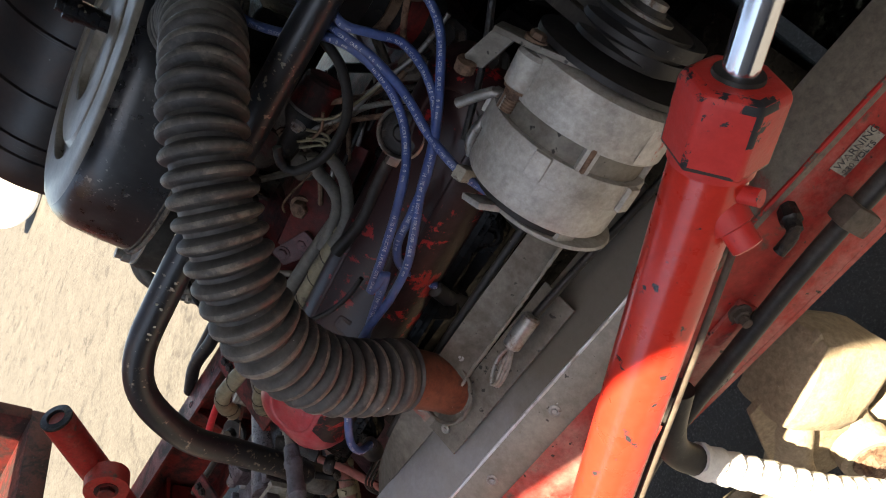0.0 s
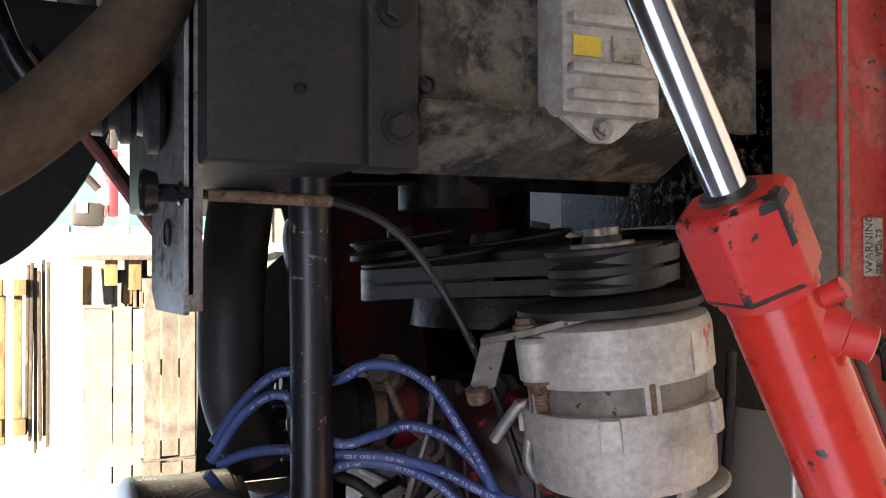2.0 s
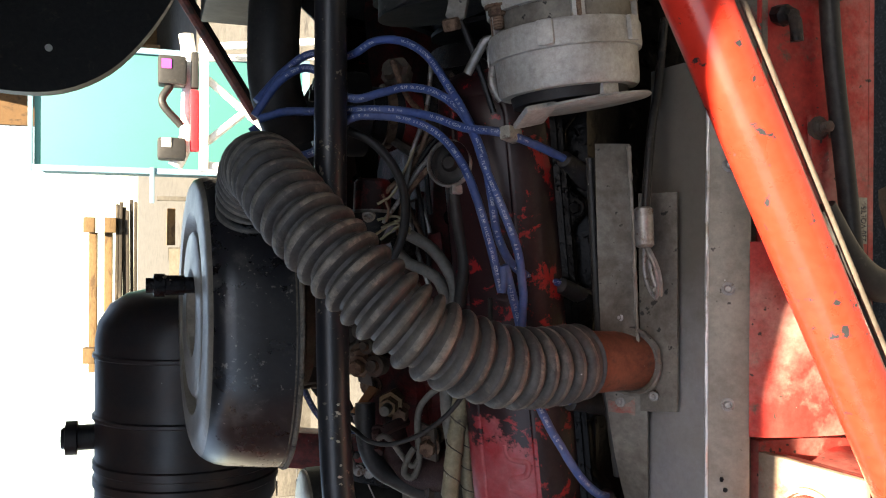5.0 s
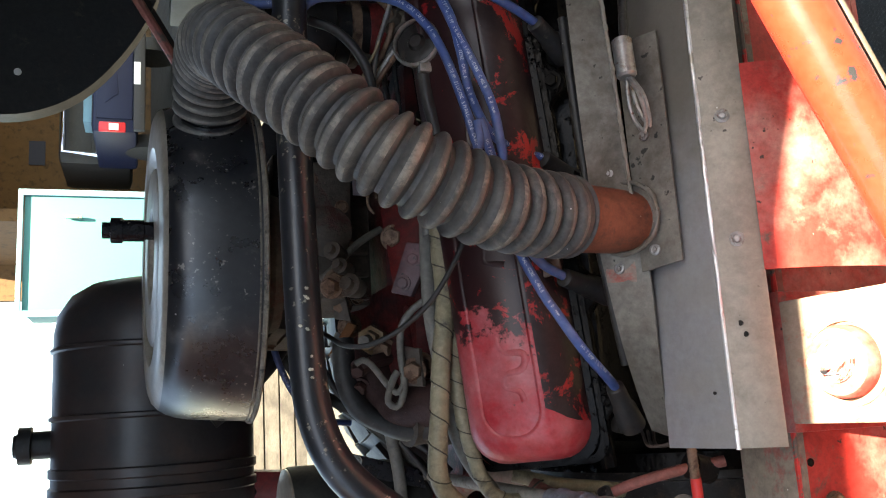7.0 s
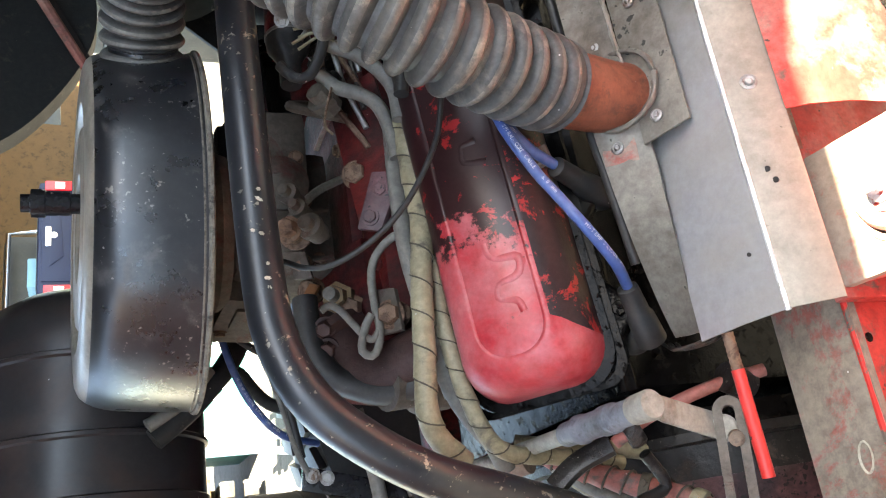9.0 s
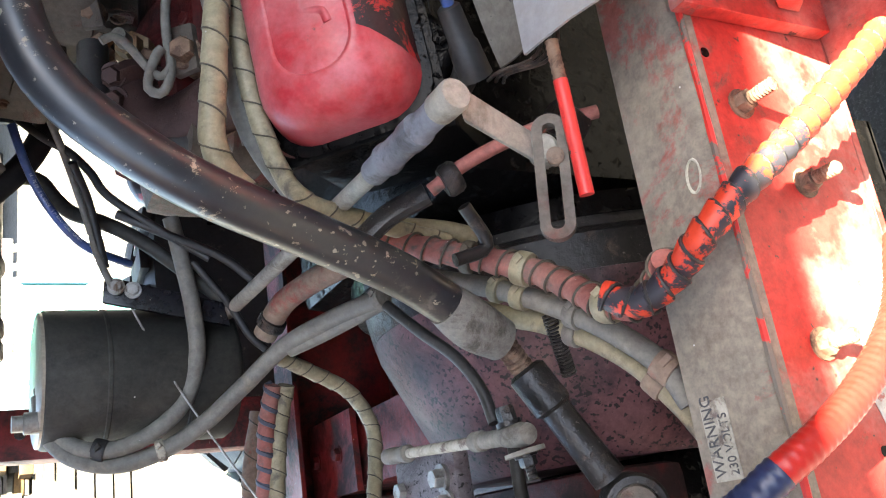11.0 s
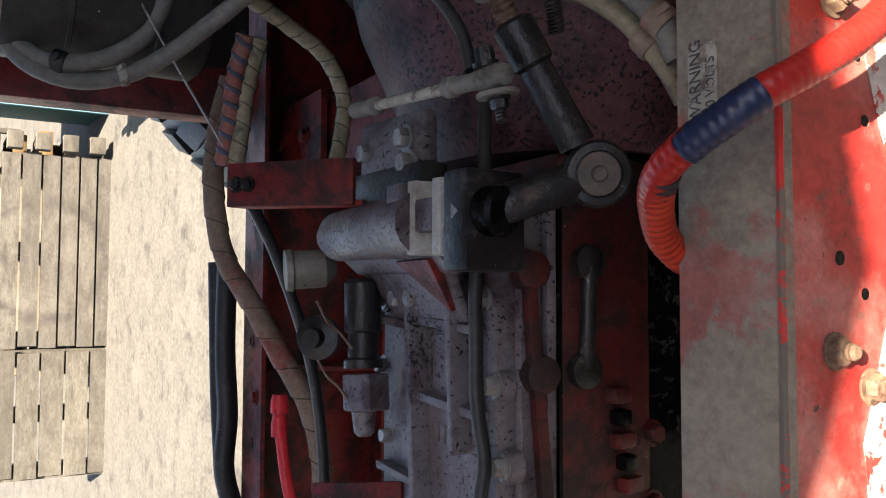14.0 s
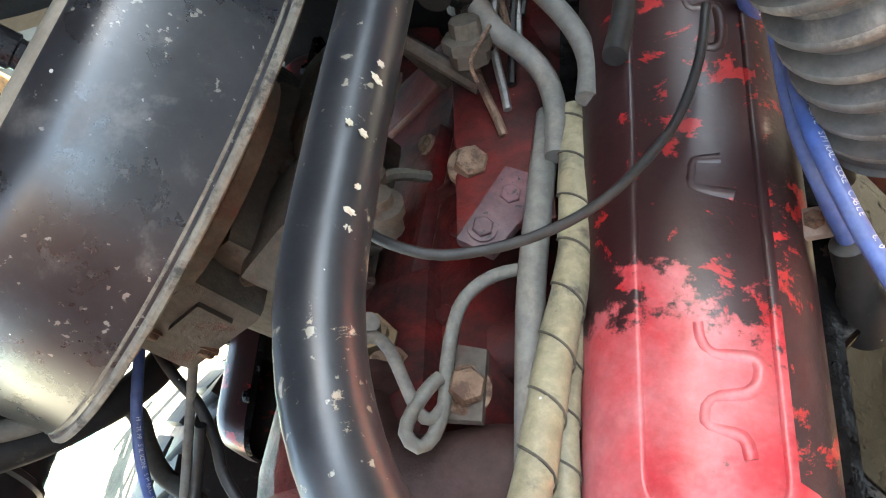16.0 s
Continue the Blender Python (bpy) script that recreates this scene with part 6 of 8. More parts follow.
def board_wall(x, y0, y1, z0, heights, label, group="upright pallets", gap=0.012, material="wood"):
    """A pallet on its edge: long deck boards one above the other on posts."""
    root = thing("upright_pallet", label, "pallet", (x, (y0 + y1) / 2, z0), group)
    z = z0
    for k, h in enumerate(heights):
        part("board", block((x + 0.004 * math.sin(k * 2.1), (y0 + y1) / 2 + 0.012 * math.sin(k * 3.3), z + h / 2), (0.022, y0 - y1, h - gap)), material, root, smooth=False)
        z += h
    for q in (0.04, 0.5, 0.96):
        part("stringer", block((x - 0.06, y1 + (y0 - y1) * q, (z0 + z) / 2), (0.09, 0.09, z - z0)), "wood", root, smooth=False)
    return root


G5 = ground_height(-5.0)
board_wall(-4.90, -0.15, -1.30, G5 - 0.005, (0.10, 0.10, 0.105, 0.105, 0.11, 0.11), "weathered pallet standing on edge, stained in a ring", material="ring_wood")
board_wall(-4.90, -1.33, -2.06, G5 - 0.005, (0.12, 0.135, 0.135, 0.13, 0.12), "weathered wide-boarded pallet standing on edge")
board_wall(-5.06, -0.345, -1.48, G5, (0.11, 0.11, 0.11, 0.11, 0.12, 0.12, 0.12, 0.17), "tall weathered pallet standing on edge", material="sunlit_wood")
for k in range(5):
    z = G5 + 0.16 * k
    pallet(-5.75, -0.70, z, 3 * (k % 3) - 2)


def timber(x, y, z, size, material, label, turn=(0, 0, 0)):
    return solo("timber", block((x, y, z), size, turn, bevel=0.004), material, label, "timber", "loose timbers")


for k in range(6):
    z = 1.365 + 0.024 * k
    timber(-5.08 - 0.03 * (k % 2), -0.62 + 0.04 * math.sin(k * 1.7), z + 0.008, (0.14, 1.16 - 0.05 * (k % 3), 0.020), "dark_wood", "thin dark plank on the timber pile", (0.6 * math.sin(k), 0, 0))
for z, y0, y1 in ((1.545, -0.22, -1.10), (1.64, -0.25, -1.18)):
    timber(-5.10, (y0 + y1) / 2, z, (0.09, y0 - y1, 0.05), "fresh_wood", "orange-brown timber on top of the pile")
for y in (-0.20, -1.06):
    for z in (1.53, 1.66):
        timber(-5.02, y, z, (0.10, 0.10, 0.07), "fresh_wood", "orange-brown wood block on the pile")
for k in range(5):
    timber(-5.30, -0.11 + 0.012 * math.sin(k * 2.0), 0.42 + 0.145 * k, (0.5, 0.20 + 0.03 * (k % 2), 0.075), "fresh_wood", "orange-brown wood block among the pallets")
timber(-4.99, -0.017, 0.98, (0.05, 0.03, 0.52), "wood", "grey board lying across the pallet ends")
for k, (w, mat_) in enumerate(((0.30, "fresh_wood"), (0.24, "wood"), (0.33, "fresh_wood"), (0.22, "fresh_wood"), (0.30, "wood"), (0.26, "fresh_wood"))):
    timber(-5.42, -0.33 + w / 2, 0.50 + 0.128 * k, (0.30, w, 0.055), mat_, "short timber offcut stacked among the pallets", (4 * math.sin(k * 1.9), 0, 0))
for k in range(4):
    timber(-4.86, -0.085, 0.30 + 0.15 * k, (0.09, 0.10, 0.085), "wood", "grey wood block on the pallet end")

cabinet = thing("teal_cabinet", "teal painted steel cabinet with dull blue edging", "cabinet", (-5.0, 0.5, 0.2))
GZ = ground_height(-5.0)
part("body", block((-5.3, 0.565, GZ + 0.90), (0.6, 0.78, 1.80), bevel=0.01), "teal", cabinet)
for dy in (-0.40, 0.40):
    part("post", block((-4.99, 0.565 + dy, GZ + 0.90), (0.03, 0.04, 1.82), bevel=0.004), "teal_frame", cabinet)
part("top_edge", block((-4.99, 0.565, GZ + 1.82), (0.03, 0.84, 0.03), bevel=0.004), "teal_frame", cabinet)
part("sill", block((-4.99, 0.565, GZ + 0.04), (0.03, 0.76, 0.06), bevel=0.004), "teal_frame", cabinet)
part("side_bar", block((-4.98, 0.07, 1.27), (0.03, 0.24, 0.03), bevel=0.004), "teal_frame", cabinet)
part("handle", block((-4.97, 0.80, GZ + 1.5), (0.03, 0.02, 0.10), bevel=0.004), "steel", cabinet)

bench = thing("tool_stand", "white tubular stand with red rail and black tool boxes", "stand", (-3.9, 0.45, 0.15))
GB = ground_height(-3.9)
part("rail", block((-3.9, 0.45, 1.0), (0.10, 0.74, 0.05), bevel=0.01), "white_paint", bench)
part("red_bar", block((-3.88, 0.36, 1.05), (0.06, 0.34, 0.045), bevel=0.008), "bright_red", bench)
part("black_bar", block((-3.88, 0.64, 1.05), (0.06, 0.20, 0.04), bevel=0.008), "panel_black", bench)
for y, z, w in ((0.63, 1.17, 0.16), (0.20, 1.17, 0.12)):
    box_ = part("tool_box", block((-3.9, y, z), (0.14, w, 0.15), bevel=0.02), "panel_black", bench, "dark plastic tool box")
    part("latch", block((-3.828, y + 0.03, z + 0.03), (0.006, 0.05, 0.05)), "magenta" if y > 0.5 else "white_paint", box_, "coloured sticker")
part("clamp_tube", sweep([(-3.98, 0.861, 1.093), (-3.98, 0.70, 1.072), (-3.98, 0.5455, 1.075), (-3.98, 0.30, 1.085), (-3.98, 0.20, 1.11), (-3.98, 0.115, 1.15)], 0.042, 14), "white_paint", bench, "thick white tube")
part("arm", sweep([(-3.88, 0.55, 1.18), (-3.86, 0.45, 1.22), (-3.88, 0.33, 1.12)], 0.022, 10), "panel_black", bench)
for a, b in (((-3.9, 0.78, 1.0), (-3.7, 0.85, GB)), ((-3.9, 0.12, 1.0), (-3.7, 0.02, GB)), ((-3.9, 0.60, 0.98), (-3.9, 0.25, 0.55)), ((-3.9, 0.25, 0.98), (-3.9, 0.62, 0.55)), ((-4.2, 0.78, 1.0), (-4.2, 0.85, GB + 0.01)), ((-4.2, 0.12, 1.0), (-4.2, 0.02, GB + 0.01)), ((-3.9, 0.12, 0.55), (-3.9, 0.80, 0.55)), ((-3.9, 0.45, 0.99), (-4.2, 0.45, 0.99))):
    part("leg", rod(a, b, 0.022, segments=12), "white_paint", bench)

def pickup(x, y, z):
    p = thing("pickup_truck", "dark blue pickup truck parked facing away", "pickup truck", (x, y, z))
    part("bed", block((x - 0.9, y, z + 0.85), (1.9, 1.75, 0.6), bevel=0.08), "truck_blue", p)
    part("cabin", block((x - 2.6, y, z + 1.2), (1.6, 1.65, 1.1), bevel=0.15), "panel_black", p)
    part("bed_liner", block((x - 0.9, y, z + 1.155), (1.7, 1.5, 0.012)), "panel_black", p)
    part("tailgate_handle", block((x + 0.08, y, z + 1.0), (0.02, 0.3, 0.08), bevel=0.01), "chrome", p)
    part("rear_window", block((x - 1.8, y, z + 1.45), (0.03, 1.3, 0.4), bevel=0.01), "panel_black", p)
    part("bumper", block((x + 0.08, y, z + 0.52), (0.12, 1.7, 0.16), bevel=0.03), "panel_black", p)
    part("tailgate", block((x + 0.06, y, z + 0.85), (0.03, 1.35, 0.48), bevel=0.012), "truck_blue", p)
    part("tailgate_step", slab([(x + 0.077, y - 0.45, z + 0.98), (x + 0.077, y + 0.35, z + 0.98), (x + 0.077, y + 0.50, z + 0.86), (x + 0.077, y - 0.30, z + 0.80)], (0.012, 0, 0), bevel=0.004), "truck_blue", p)
    part("tailgate_emblem", lathe([(0, 0.05), (0.012, 0.045), (0.014, 0)], (x + 0.077, y + 0.02, z + 0.93), (1, 0, 0), 20), "chrome", p)
    part("plate_bar", block((x + 0.15, y, z + 0.55), (0.01, 0.34, 0.09), bevel=0.003), "white_paint", p, "pale blank plate")
    part("bed_load", block((x - 0.55, y - 0.40, z + 1.22), (0.5, 0.45, 0.14), bevel=0.03), "teal_frame", p, "blue-grey sheet in the bed")
    for s in (-1, 1):
        light = part("tail_light", block((x + 0.06, y + s * 0.8, z + 0.88), (0.05, 0.15, 0.36), bevel=0.02), "lamp_red", p)
        part("reversing_lens", block((x + 0.086, y + s * 0.8, z + 0.86), (0.006, 0.10, 0.13), bevel=0.003), "white_paint", light, "clear lens")
        wheel = part("wheel", lathe([(-0.1, 0.3), (-0.1, 0.36), (0.1, 0.36), (0.1, 0.3)], (x - 0.9, y + s * 0.78, z + 0.36), (0, 1, 0), 28), "rubber", p)
        part("rim", lathe([(-0.09, 0.30), (-0.02, 0.28), (0.02, 0.1), (0.03, 0)], (x - 0.9, y + s * 0.80, z + 0.36), (0, s, 0), 24), "steel", wheel)
    part("roll_bar", sweep([(x - 1.5, y - 0.75, z + 1.1), (x - 1.5, y - 0.7, z + 1.65), (x - 1.5, y + 0.7, z + 1.65), (x - 1.5, y + 0.75, z + 1.1)], 0.04, 10, straight=True), "chrome", p)
    return p


pickup(-11.5, 4.42, ground_height(-11.5) + 0.02)
trailer = thing("parked_wheel", "pale dusty tyre with a faded red rim standing in the yard", "wheel", (-8.02, -6.31, ground_height(-8.02)))
TW, TN = Vector((-8.02, -6.31, ground_height(-8.02) + 0.45)), Vector((0.82, 0.57, 0))
part("tyre", lathe([(-0.12, 0.30), (-0.12, 0.41), (-0.09, 0.45), (0.09, 0.45), (0.12, 0.41), (0.12, 0.30)], TW, TN, 48), "white_paint", trailer)
part("rim", lathe([(0.11, 0.30), (0.06, 0.28), (0.02, 0.16), (0.06, 0.12), (0.07, 0)], TW, TN, 36), "chassis_red", trailer, "faded red rim")
shed = thing("storage_shed", "open brown timber shed behind the pickup", "shed", (-15, 6, 0.8))
GS = ground_height(-15)
part("back_wall", block((-17.5, 6.5, GS + 2.0), (0.2, 9, 4)), "brown_wall", shed, smooth=False)
# Roof added out of view and run forward to shade the pickup.
part("roof", block((-13.2, 7.0, GS + 4.1), (9.9, 8.6, 0.2)), "brown_wall", shed, smooth=False)
part("side_wall", block((-15.5, 2.8, GS + 2.0), (4.0, 0.2, 4)), "brown_wall", shed, smooth=False)
part("sign", block((-17.38, 5.0, GS + 2.2), (0.03, 0.5, 0.3)), "truck_blue", shed, smooth=False)


def plug_boot(p, q):
    p, q = Vector(p), Vector(q)
    n = (q - p).length
    bm = lathe([(0, 0.0055), (0.002, 0.0082), (n * 0.5, 0.0092), (n * 0.55, 0.0108), (n, 0.0125)], p, q - p, 20)
    sweep([q - (q - p) * 0.25, q + Vector((-0.012, 0.002, 0.004)), q + Vector((-0.030, 0.006, 0.004))], 0.0095, 16, 0.004, bm)
    return solo("plug_boot", bm, "rubber", "black rubber spark-plug boot", "plug boot", "plug boots")


def loom_clip(at, along, r, material, label, wide):
    bm = lathe([(-wide, r - 0.0015), (-wide, r + 0.0008), (-wide * 0.7, r + 0.0014), (wide * 0.7, r + 0.0014), (wide, r + 0.0008), (wide, r - 0.0015)], at, along, 24)
    a, u, v = frame_of(along)
    block(Vector(at) + (Vector((0.7, 0.2, 0.5)) - a * Vector((0.7, 0.2, 0.5)).dot(a)).normalized() * (r + 0.002), (wide * 1.2, 0.0045, 0.003), (20, 30, 40), bm)
    return solo("cable_clip", bm, material, label, "clip", "loom clips")


LEADS = []
# ---- ignition leads ----
LEADS.append((hose('ignition_lead', [(0.240, -0.193, 1.180), (0.235, -0.159, 1.151), (0.240, -0.141, 1.125), (0.270, -0.147, 1.094), (0.285, -0.134, 1.071), (0.300, -0.135, 1.048), (0.315, -0.150, 1.027), (0.330, -0.181, 1.010), (0.350, -0.215, 0.997), (0.365, -0.253, 0.986), (0.370, -0.289, 0.980), (0.360, -0.329, 0.968), (0.345, -0.360, 0.939), (0.333, -0.374, 0.882)], 0.0042, 'blue', 'blue silicone ignition lead with white lettering ending in a black boot', 'ignition lead', group='ignition leads'), [(0.240, -0.193, 1.180), (0.235, -0.159, 1.151), (0.240, -0.141, 1.125), (0.270, -0.147, 1.094), (0.285, -0.134, 1.071), (0.300, -0.135, 1.048), (0.315, -0.150, 1.027), (0.330, -0.181, 1.010), (0.350, -0.215, 0.997), (0.365, -0.253, 0.986), (0.370, -0.289, 0.980), (0.360, -0.329, 0.968), (0.345, -0.360, 0.939), (0.333, -0.374, 0.882)]))
LEADS.append((hose('ignition_lead', [(0.240, -0.207, 1.182), (0.245, -0.171, 1.157), (0.250, -0.158, 1.127), (0.285, -0.191, 1.097), (0.295, -0.186, 1.066), (0.300, -0.180, 1.042), (0.320, -0.187, 1.019), (0.340, -0.206, 1.001), (0.355, -0.231, 0.992), (0.370, -0.266, 0.985), (0.375, -0.303, 0.970), (0.375, -0.341, 0.955), (0.372, -0.380, 0.948)], 0.0042, 'blue', 'blue silicone ignition lead with white lettering', 'ignition lead', group='ignition leads'), [(0.240, -0.207, 1.182), (0.245, -0.171, 1.157), (0.250, -0.158, 1.127), (0.285, -0.191, 1.097), (0.295, -0.186, 1.066), (0.300, -0.180, 1.042), (0.320, -0.187, 1.019), (0.340, -0.206, 1.001), (0.355, -0.231, 0.992), (0.370, -0.266, 0.985), (0.375, -0.303, 0.970), (0.375, -0.341, 0.955), (0.372, -0.380, 0.948)]))
LEADS.append((hose('ignition_lead', [(0.240, -0.210, 1.177), (0.245, -0.202, 1.152), (0.250, -0.201, 1.124), (0.280, -0.202, 1.091), (0.300, -0.203, 1.057), (0.325, -0.211, 1.025), (0.350, -0.224, 1.000), (0.378, -0.231, 0.972), (0.372, -0.241, 0.933), (0.360, -0.252, 0.897)], 0.0042, 'blue', 'blue silicone ignition lead with white lettering with masking-tape flag', 'ignition lead', group='ignition leads'), [(0.240, -0.210, 1.177), (0.245, -0.202, 1.152), (0.250, -0.201, 1.124), (0.280, -0.202, 1.091), (0.300, -0.203, 1.057), (0.325, -0.211, 1.025), (0.350, -0.224, 1.000), (0.378, -0.231, 0.972), (0.372, -0.241, 0.933), (0.360, -0.252, 0.897)]))
LEADS.append((hose('ignition_lead', [(0.235, -0.217, 1.184), (0.235, -0.243, 1.160), (0.240, -0.241, 1.124), (0.280, -0.212, 1.096), (0.290, -0.208, 1.069), (0.310, -0.214, 1.040), (0.330, -0.230, 1.017), (0.345, -0.257, 1.000), (0.360, -0.290, 0.991), (0.368, -0.331, 0.981), (0.372, -0.378, 0.970)], 0.0042, 'blue', 'blue silicone ignition lead with white lettering', 'ignition lead', group='ignition leads'), [(0.235, -0.217, 1.184), (0.235, -0.243, 1.160), (0.240, -0.241, 1.124), (0.280, -0.212, 1.096), (0.290, -0.208, 1.069), (0.310, -0.214, 1.040), (0.330, -0.230, 1.017), (0.345, -0.257, 1.000), (0.360, -0.290, 0.991), (0.368, -0.331, 0.981), (0.372, -0.378, 0.970)]))
LEADS.append((hose('ignition_lead', [(0.372, -0.380, 0.948), (0.374, -0.420, 0.950), (0.376, -0.462, 0.943), (0.380, -0.503, 0.925), (0.383, -0.522, 0.914), (0.386, -0.541, 0.903), (0.384, -0.558, 0.889), (0.372, -0.574, 0.868), (0.344, -0.587, 0.841)], 0.0042, 'blue', 'blue silicone ignition lead running to the rear plug boot', 'ignition lead', group='ignition leads'), [(0.372, -0.380, 0.948), (0.374, -0.420, 0.950), (0.376, -0.462, 0.943), (0.380, -0.503, 0.925), (0.383, -0.522, 0.914), (0.386, -0.541, 0.903), (0.384, -0.558, 0.889), (0.372, -0.574, 0.868), (0.344, -0.587, 0.841)]))
LEADS.append((hose('ignition_lead', [(0.372, -0.378, 0.970), (0.374, -0.367, 0.969), (0.375, -0.354, 0.968), (0.365, -0.440, 0.939), (0.362, -0.473, 0.917), (0.355, -0.487, 0.889)], 0.0042, 'blue', 'blue silicone ignition lead with white lettering', 'ignition lead', group='ignition leads'), [(0.372, -0.378, 0.970), (0.374, -0.367, 0.969), (0.375, -0.354, 0.968), (0.365, -0.440, 0.939), (0.362, -0.473, 0.917), (0.355, -0.487, 0.889)]))
LEADS.append((hose('ignition_lead', [(-0.050, -0.491, 1.094), (-0.060, -0.535, 1.078), (-0.070, -0.570, 1.058), (-0.090, -0.597, 1.027), (-0.120, -0.605, 0.981)], 0.0042, 'blue', 'blue ignition lead at the back of the engine', 'ignition lead', group='ignition leads'), [(-0.050, -0.491, 1.094), (-0.060, -0.535, 1.078), (-0.070, -0.570, 1.058), (-0.090, -0.597, 1.027), (-0.120, -0.605, 0.981)]))
hose('coil_lead', [(0.262, -0.220, 1.092), (0.270, -0.232, 1.068), (0.275, -0.257, 1.047), (0.275, -0.287, 1.036), (0.268, -0.324, 1.036), (0.255, -0.354, 1.048), (0.250, -0.354, 1.062), (0.247, -0.341, 1.072)], 0.0048, 'rubber', 'thick black coil lead looping to the distributor cap', 'coil lead')
# ---- plug boots ----
plug_boot((0.338, -0.373, 0.894), (0.315, -0.399, 0.83))
plug_boot((0.362, -0.25, 0.903), (0.335, -0.268, 0.859))
plug_boot((0.349, -0.583, 0.847), (0.323, -0.619, 0.817))
plug_boot((0.356, -0.487, 0.892), (0.325, -0.497, 0.831))
# ---- front wiring and hoses ----
hose('radiator_hose', [(0.160, 0.025, 1.140), (0.165, -0.041, 1.149), (0.170, -0.106, 1.154), (0.170, -0.169, 1.151), (0.160, -0.224, 1.128)], 0.028, 'rubber', 'thick black radiator hose in front of the engine', 'hose', segments=32)
hose('heater_hose', [(0.300, -0.276, 0.992), (0.300, -0.306, 0.989), (0.300, -0.351, 0.981), (0.300, -0.396, 0.986)], 0.0065, 'rubber', 'black rubber hose beside the valve cover', 'hose')
hose('wiring_loom', [(0.255, -0.321, 1.032), (0.262, -0.335, 1.007), (0.270, -0.355, 0.991), (0.275, -0.378, 0.982), (0.275, -0.405, 0.981)], 0.0062, 'grey_hose', 'grey taped wiring loom with frayed end', 'wiring loom')
hose('fuel_line', [(0.270, -0.148, 1.049), (0.265, -0.183, 1.031), (0.260, -0.208, 1.008), (0.250, -0.250, 1.020), (0.240, -0.282, 1.049)], 0.003, 'rust', 'thin dull brown fuel line', 'fuel line')
hose('fuel_line', [(0.270, -0.147, 1.007), (0.265, -0.193, 1.010), (0.260, -0.239, 1.024), (0.250, -0.281, 1.031), (0.245, -0.312, 1.051)], 0.0025, 'steel', 'thin dull steel line in the engine valley', 'fuel line')
hose('ground_strap', [(0.380, -0.179, 1.008), (0.395, -0.157, 1.000), (0.400, -0.151, 0.995), (0.400, -0.166, 0.990), (0.400, -0.192, 0.992), (0.400, -0.205, 0.983)], 0.0042, 'steel', 'grey alternator cable loop with clip', 'cable')
hose('wire', [(0.262, -0.293, 1.061), (0.265, -0.283, 1.046), (0.265, -0.263, 1.036), (0.262, -0.239, 1.024), (0.262, -0.208, 1.014)], 0.0015, 'loom', 'thin tan wire beside the coil', 'wire', group='loose wires')
hose('wire', [(0.262, -0.283, 1.056), (0.265, -0.298, 1.050), (0.262, -0.311, 1.052)], 0.0015, 'rust', 'thin copper-coloured wire end', 'wire', group='loose wires')
hose('wire', [(0.255, -0.309, 1.059), (0.258, -0.305, 1.039), (0.262, -0.318, 1.026)], 0.0014, 'loom', 'thin tan wire end beside the coil', 'wire', group='loose wires')
hose('wire', [(0.255, -0.317, 1.055), (0.258, -0.309, 1.035), (0.262, -0.320, 1.026)], 0.0014, 'loom', 'thin tan wire end beside the coil', 'wire', group='loose wires')
hose('wire', [(0.255, -0.324, 1.061), (0.258, -0.312, 1.041), (0.262, -0.323, 1.026)], 0.0014, 'loom', 'thin tan wire end beside the coil', 'wire', group='loose wires')
hose('wire', [(0.255, -0.329, 1.056), (0.258, -0.315, 1.036), (0.262, -0.324, 1.026)], 0.0014, 'loom', 'thin tan wire end beside the coil', 'wire', group='loose wires')
hose('oil_rail', [(0.374, -0.250, 0.880), (0.371, -0.340, 0.873), (0.366, -0.430, 0.863), (0.357, -0.510, 0.846), (0.347, -0.565, 0.832)], 0.0042, 'rubber', 'thin black pipe along the heat shield edge', 'pipe')
hose('lashing_cable', [(0.415, -0.122, 0.825), (0.425, -0.187, 0.838), (0.432, -0.228, 0.849), (0.437, -0.272, 0.856), (0.440, -0.309, 0.860)], 0.004, 'grease', 'dull steel cable ending in a crimped sleeve', 'steel cable')
# ---- middle of the engine ----
hose('wiring_loom', [(0.234, -0.386, 0.974), (0.239, -0.452, 0.978), (0.239, -0.507, 0.977), (0.234, -0.554, 0.968), (0.229, -0.593, 0.959), (0.224, -0.632, 0.948)], 0.0075, 'grey_hose', 'grey taped wiring loom along the valve cover', 'wiring loom', group='looms')
hose('wiring_loom', [(0.254, -0.395, 0.971), (0.259, -0.449, 0.971), (0.262, -0.494, 0.970), (0.262, -0.550, 0.977), (0.262, -0.603, 0.982), (0.259, -0.650, 0.985), (0.254, -0.672, 0.975), (0.246, -0.688, 0.955)], 0.0088, 'loom', 'tan taped wiring loom along the valve cover', 'wiring loom', group='looms', segments=20, wave=wrapped(0.0085, 0.028, 0.001), step=0.002, band=('seam', 0.028, 0.05))
hose('wiring_loom', [(0.256, -0.487, 0.961), (0.254, -0.529, 0.961), (0.252, -0.570, 0.960), (0.250, -0.609, 0.954), (0.246, -0.643, 0.944), (0.242, -0.672, 0.930), (0.234, -0.684, 0.907), (0.219, -0.688, 0.859), (0.204, -0.696, 0.791)], 0.0068, 'loom', 'tan spiral-taped loom curving round the valve cover', 'wiring loom', group='looms', segments=20, wave=wrapped(0.0064, 0.024, 0.001), step=0.002, band=('seam', 0.024, 0.05))
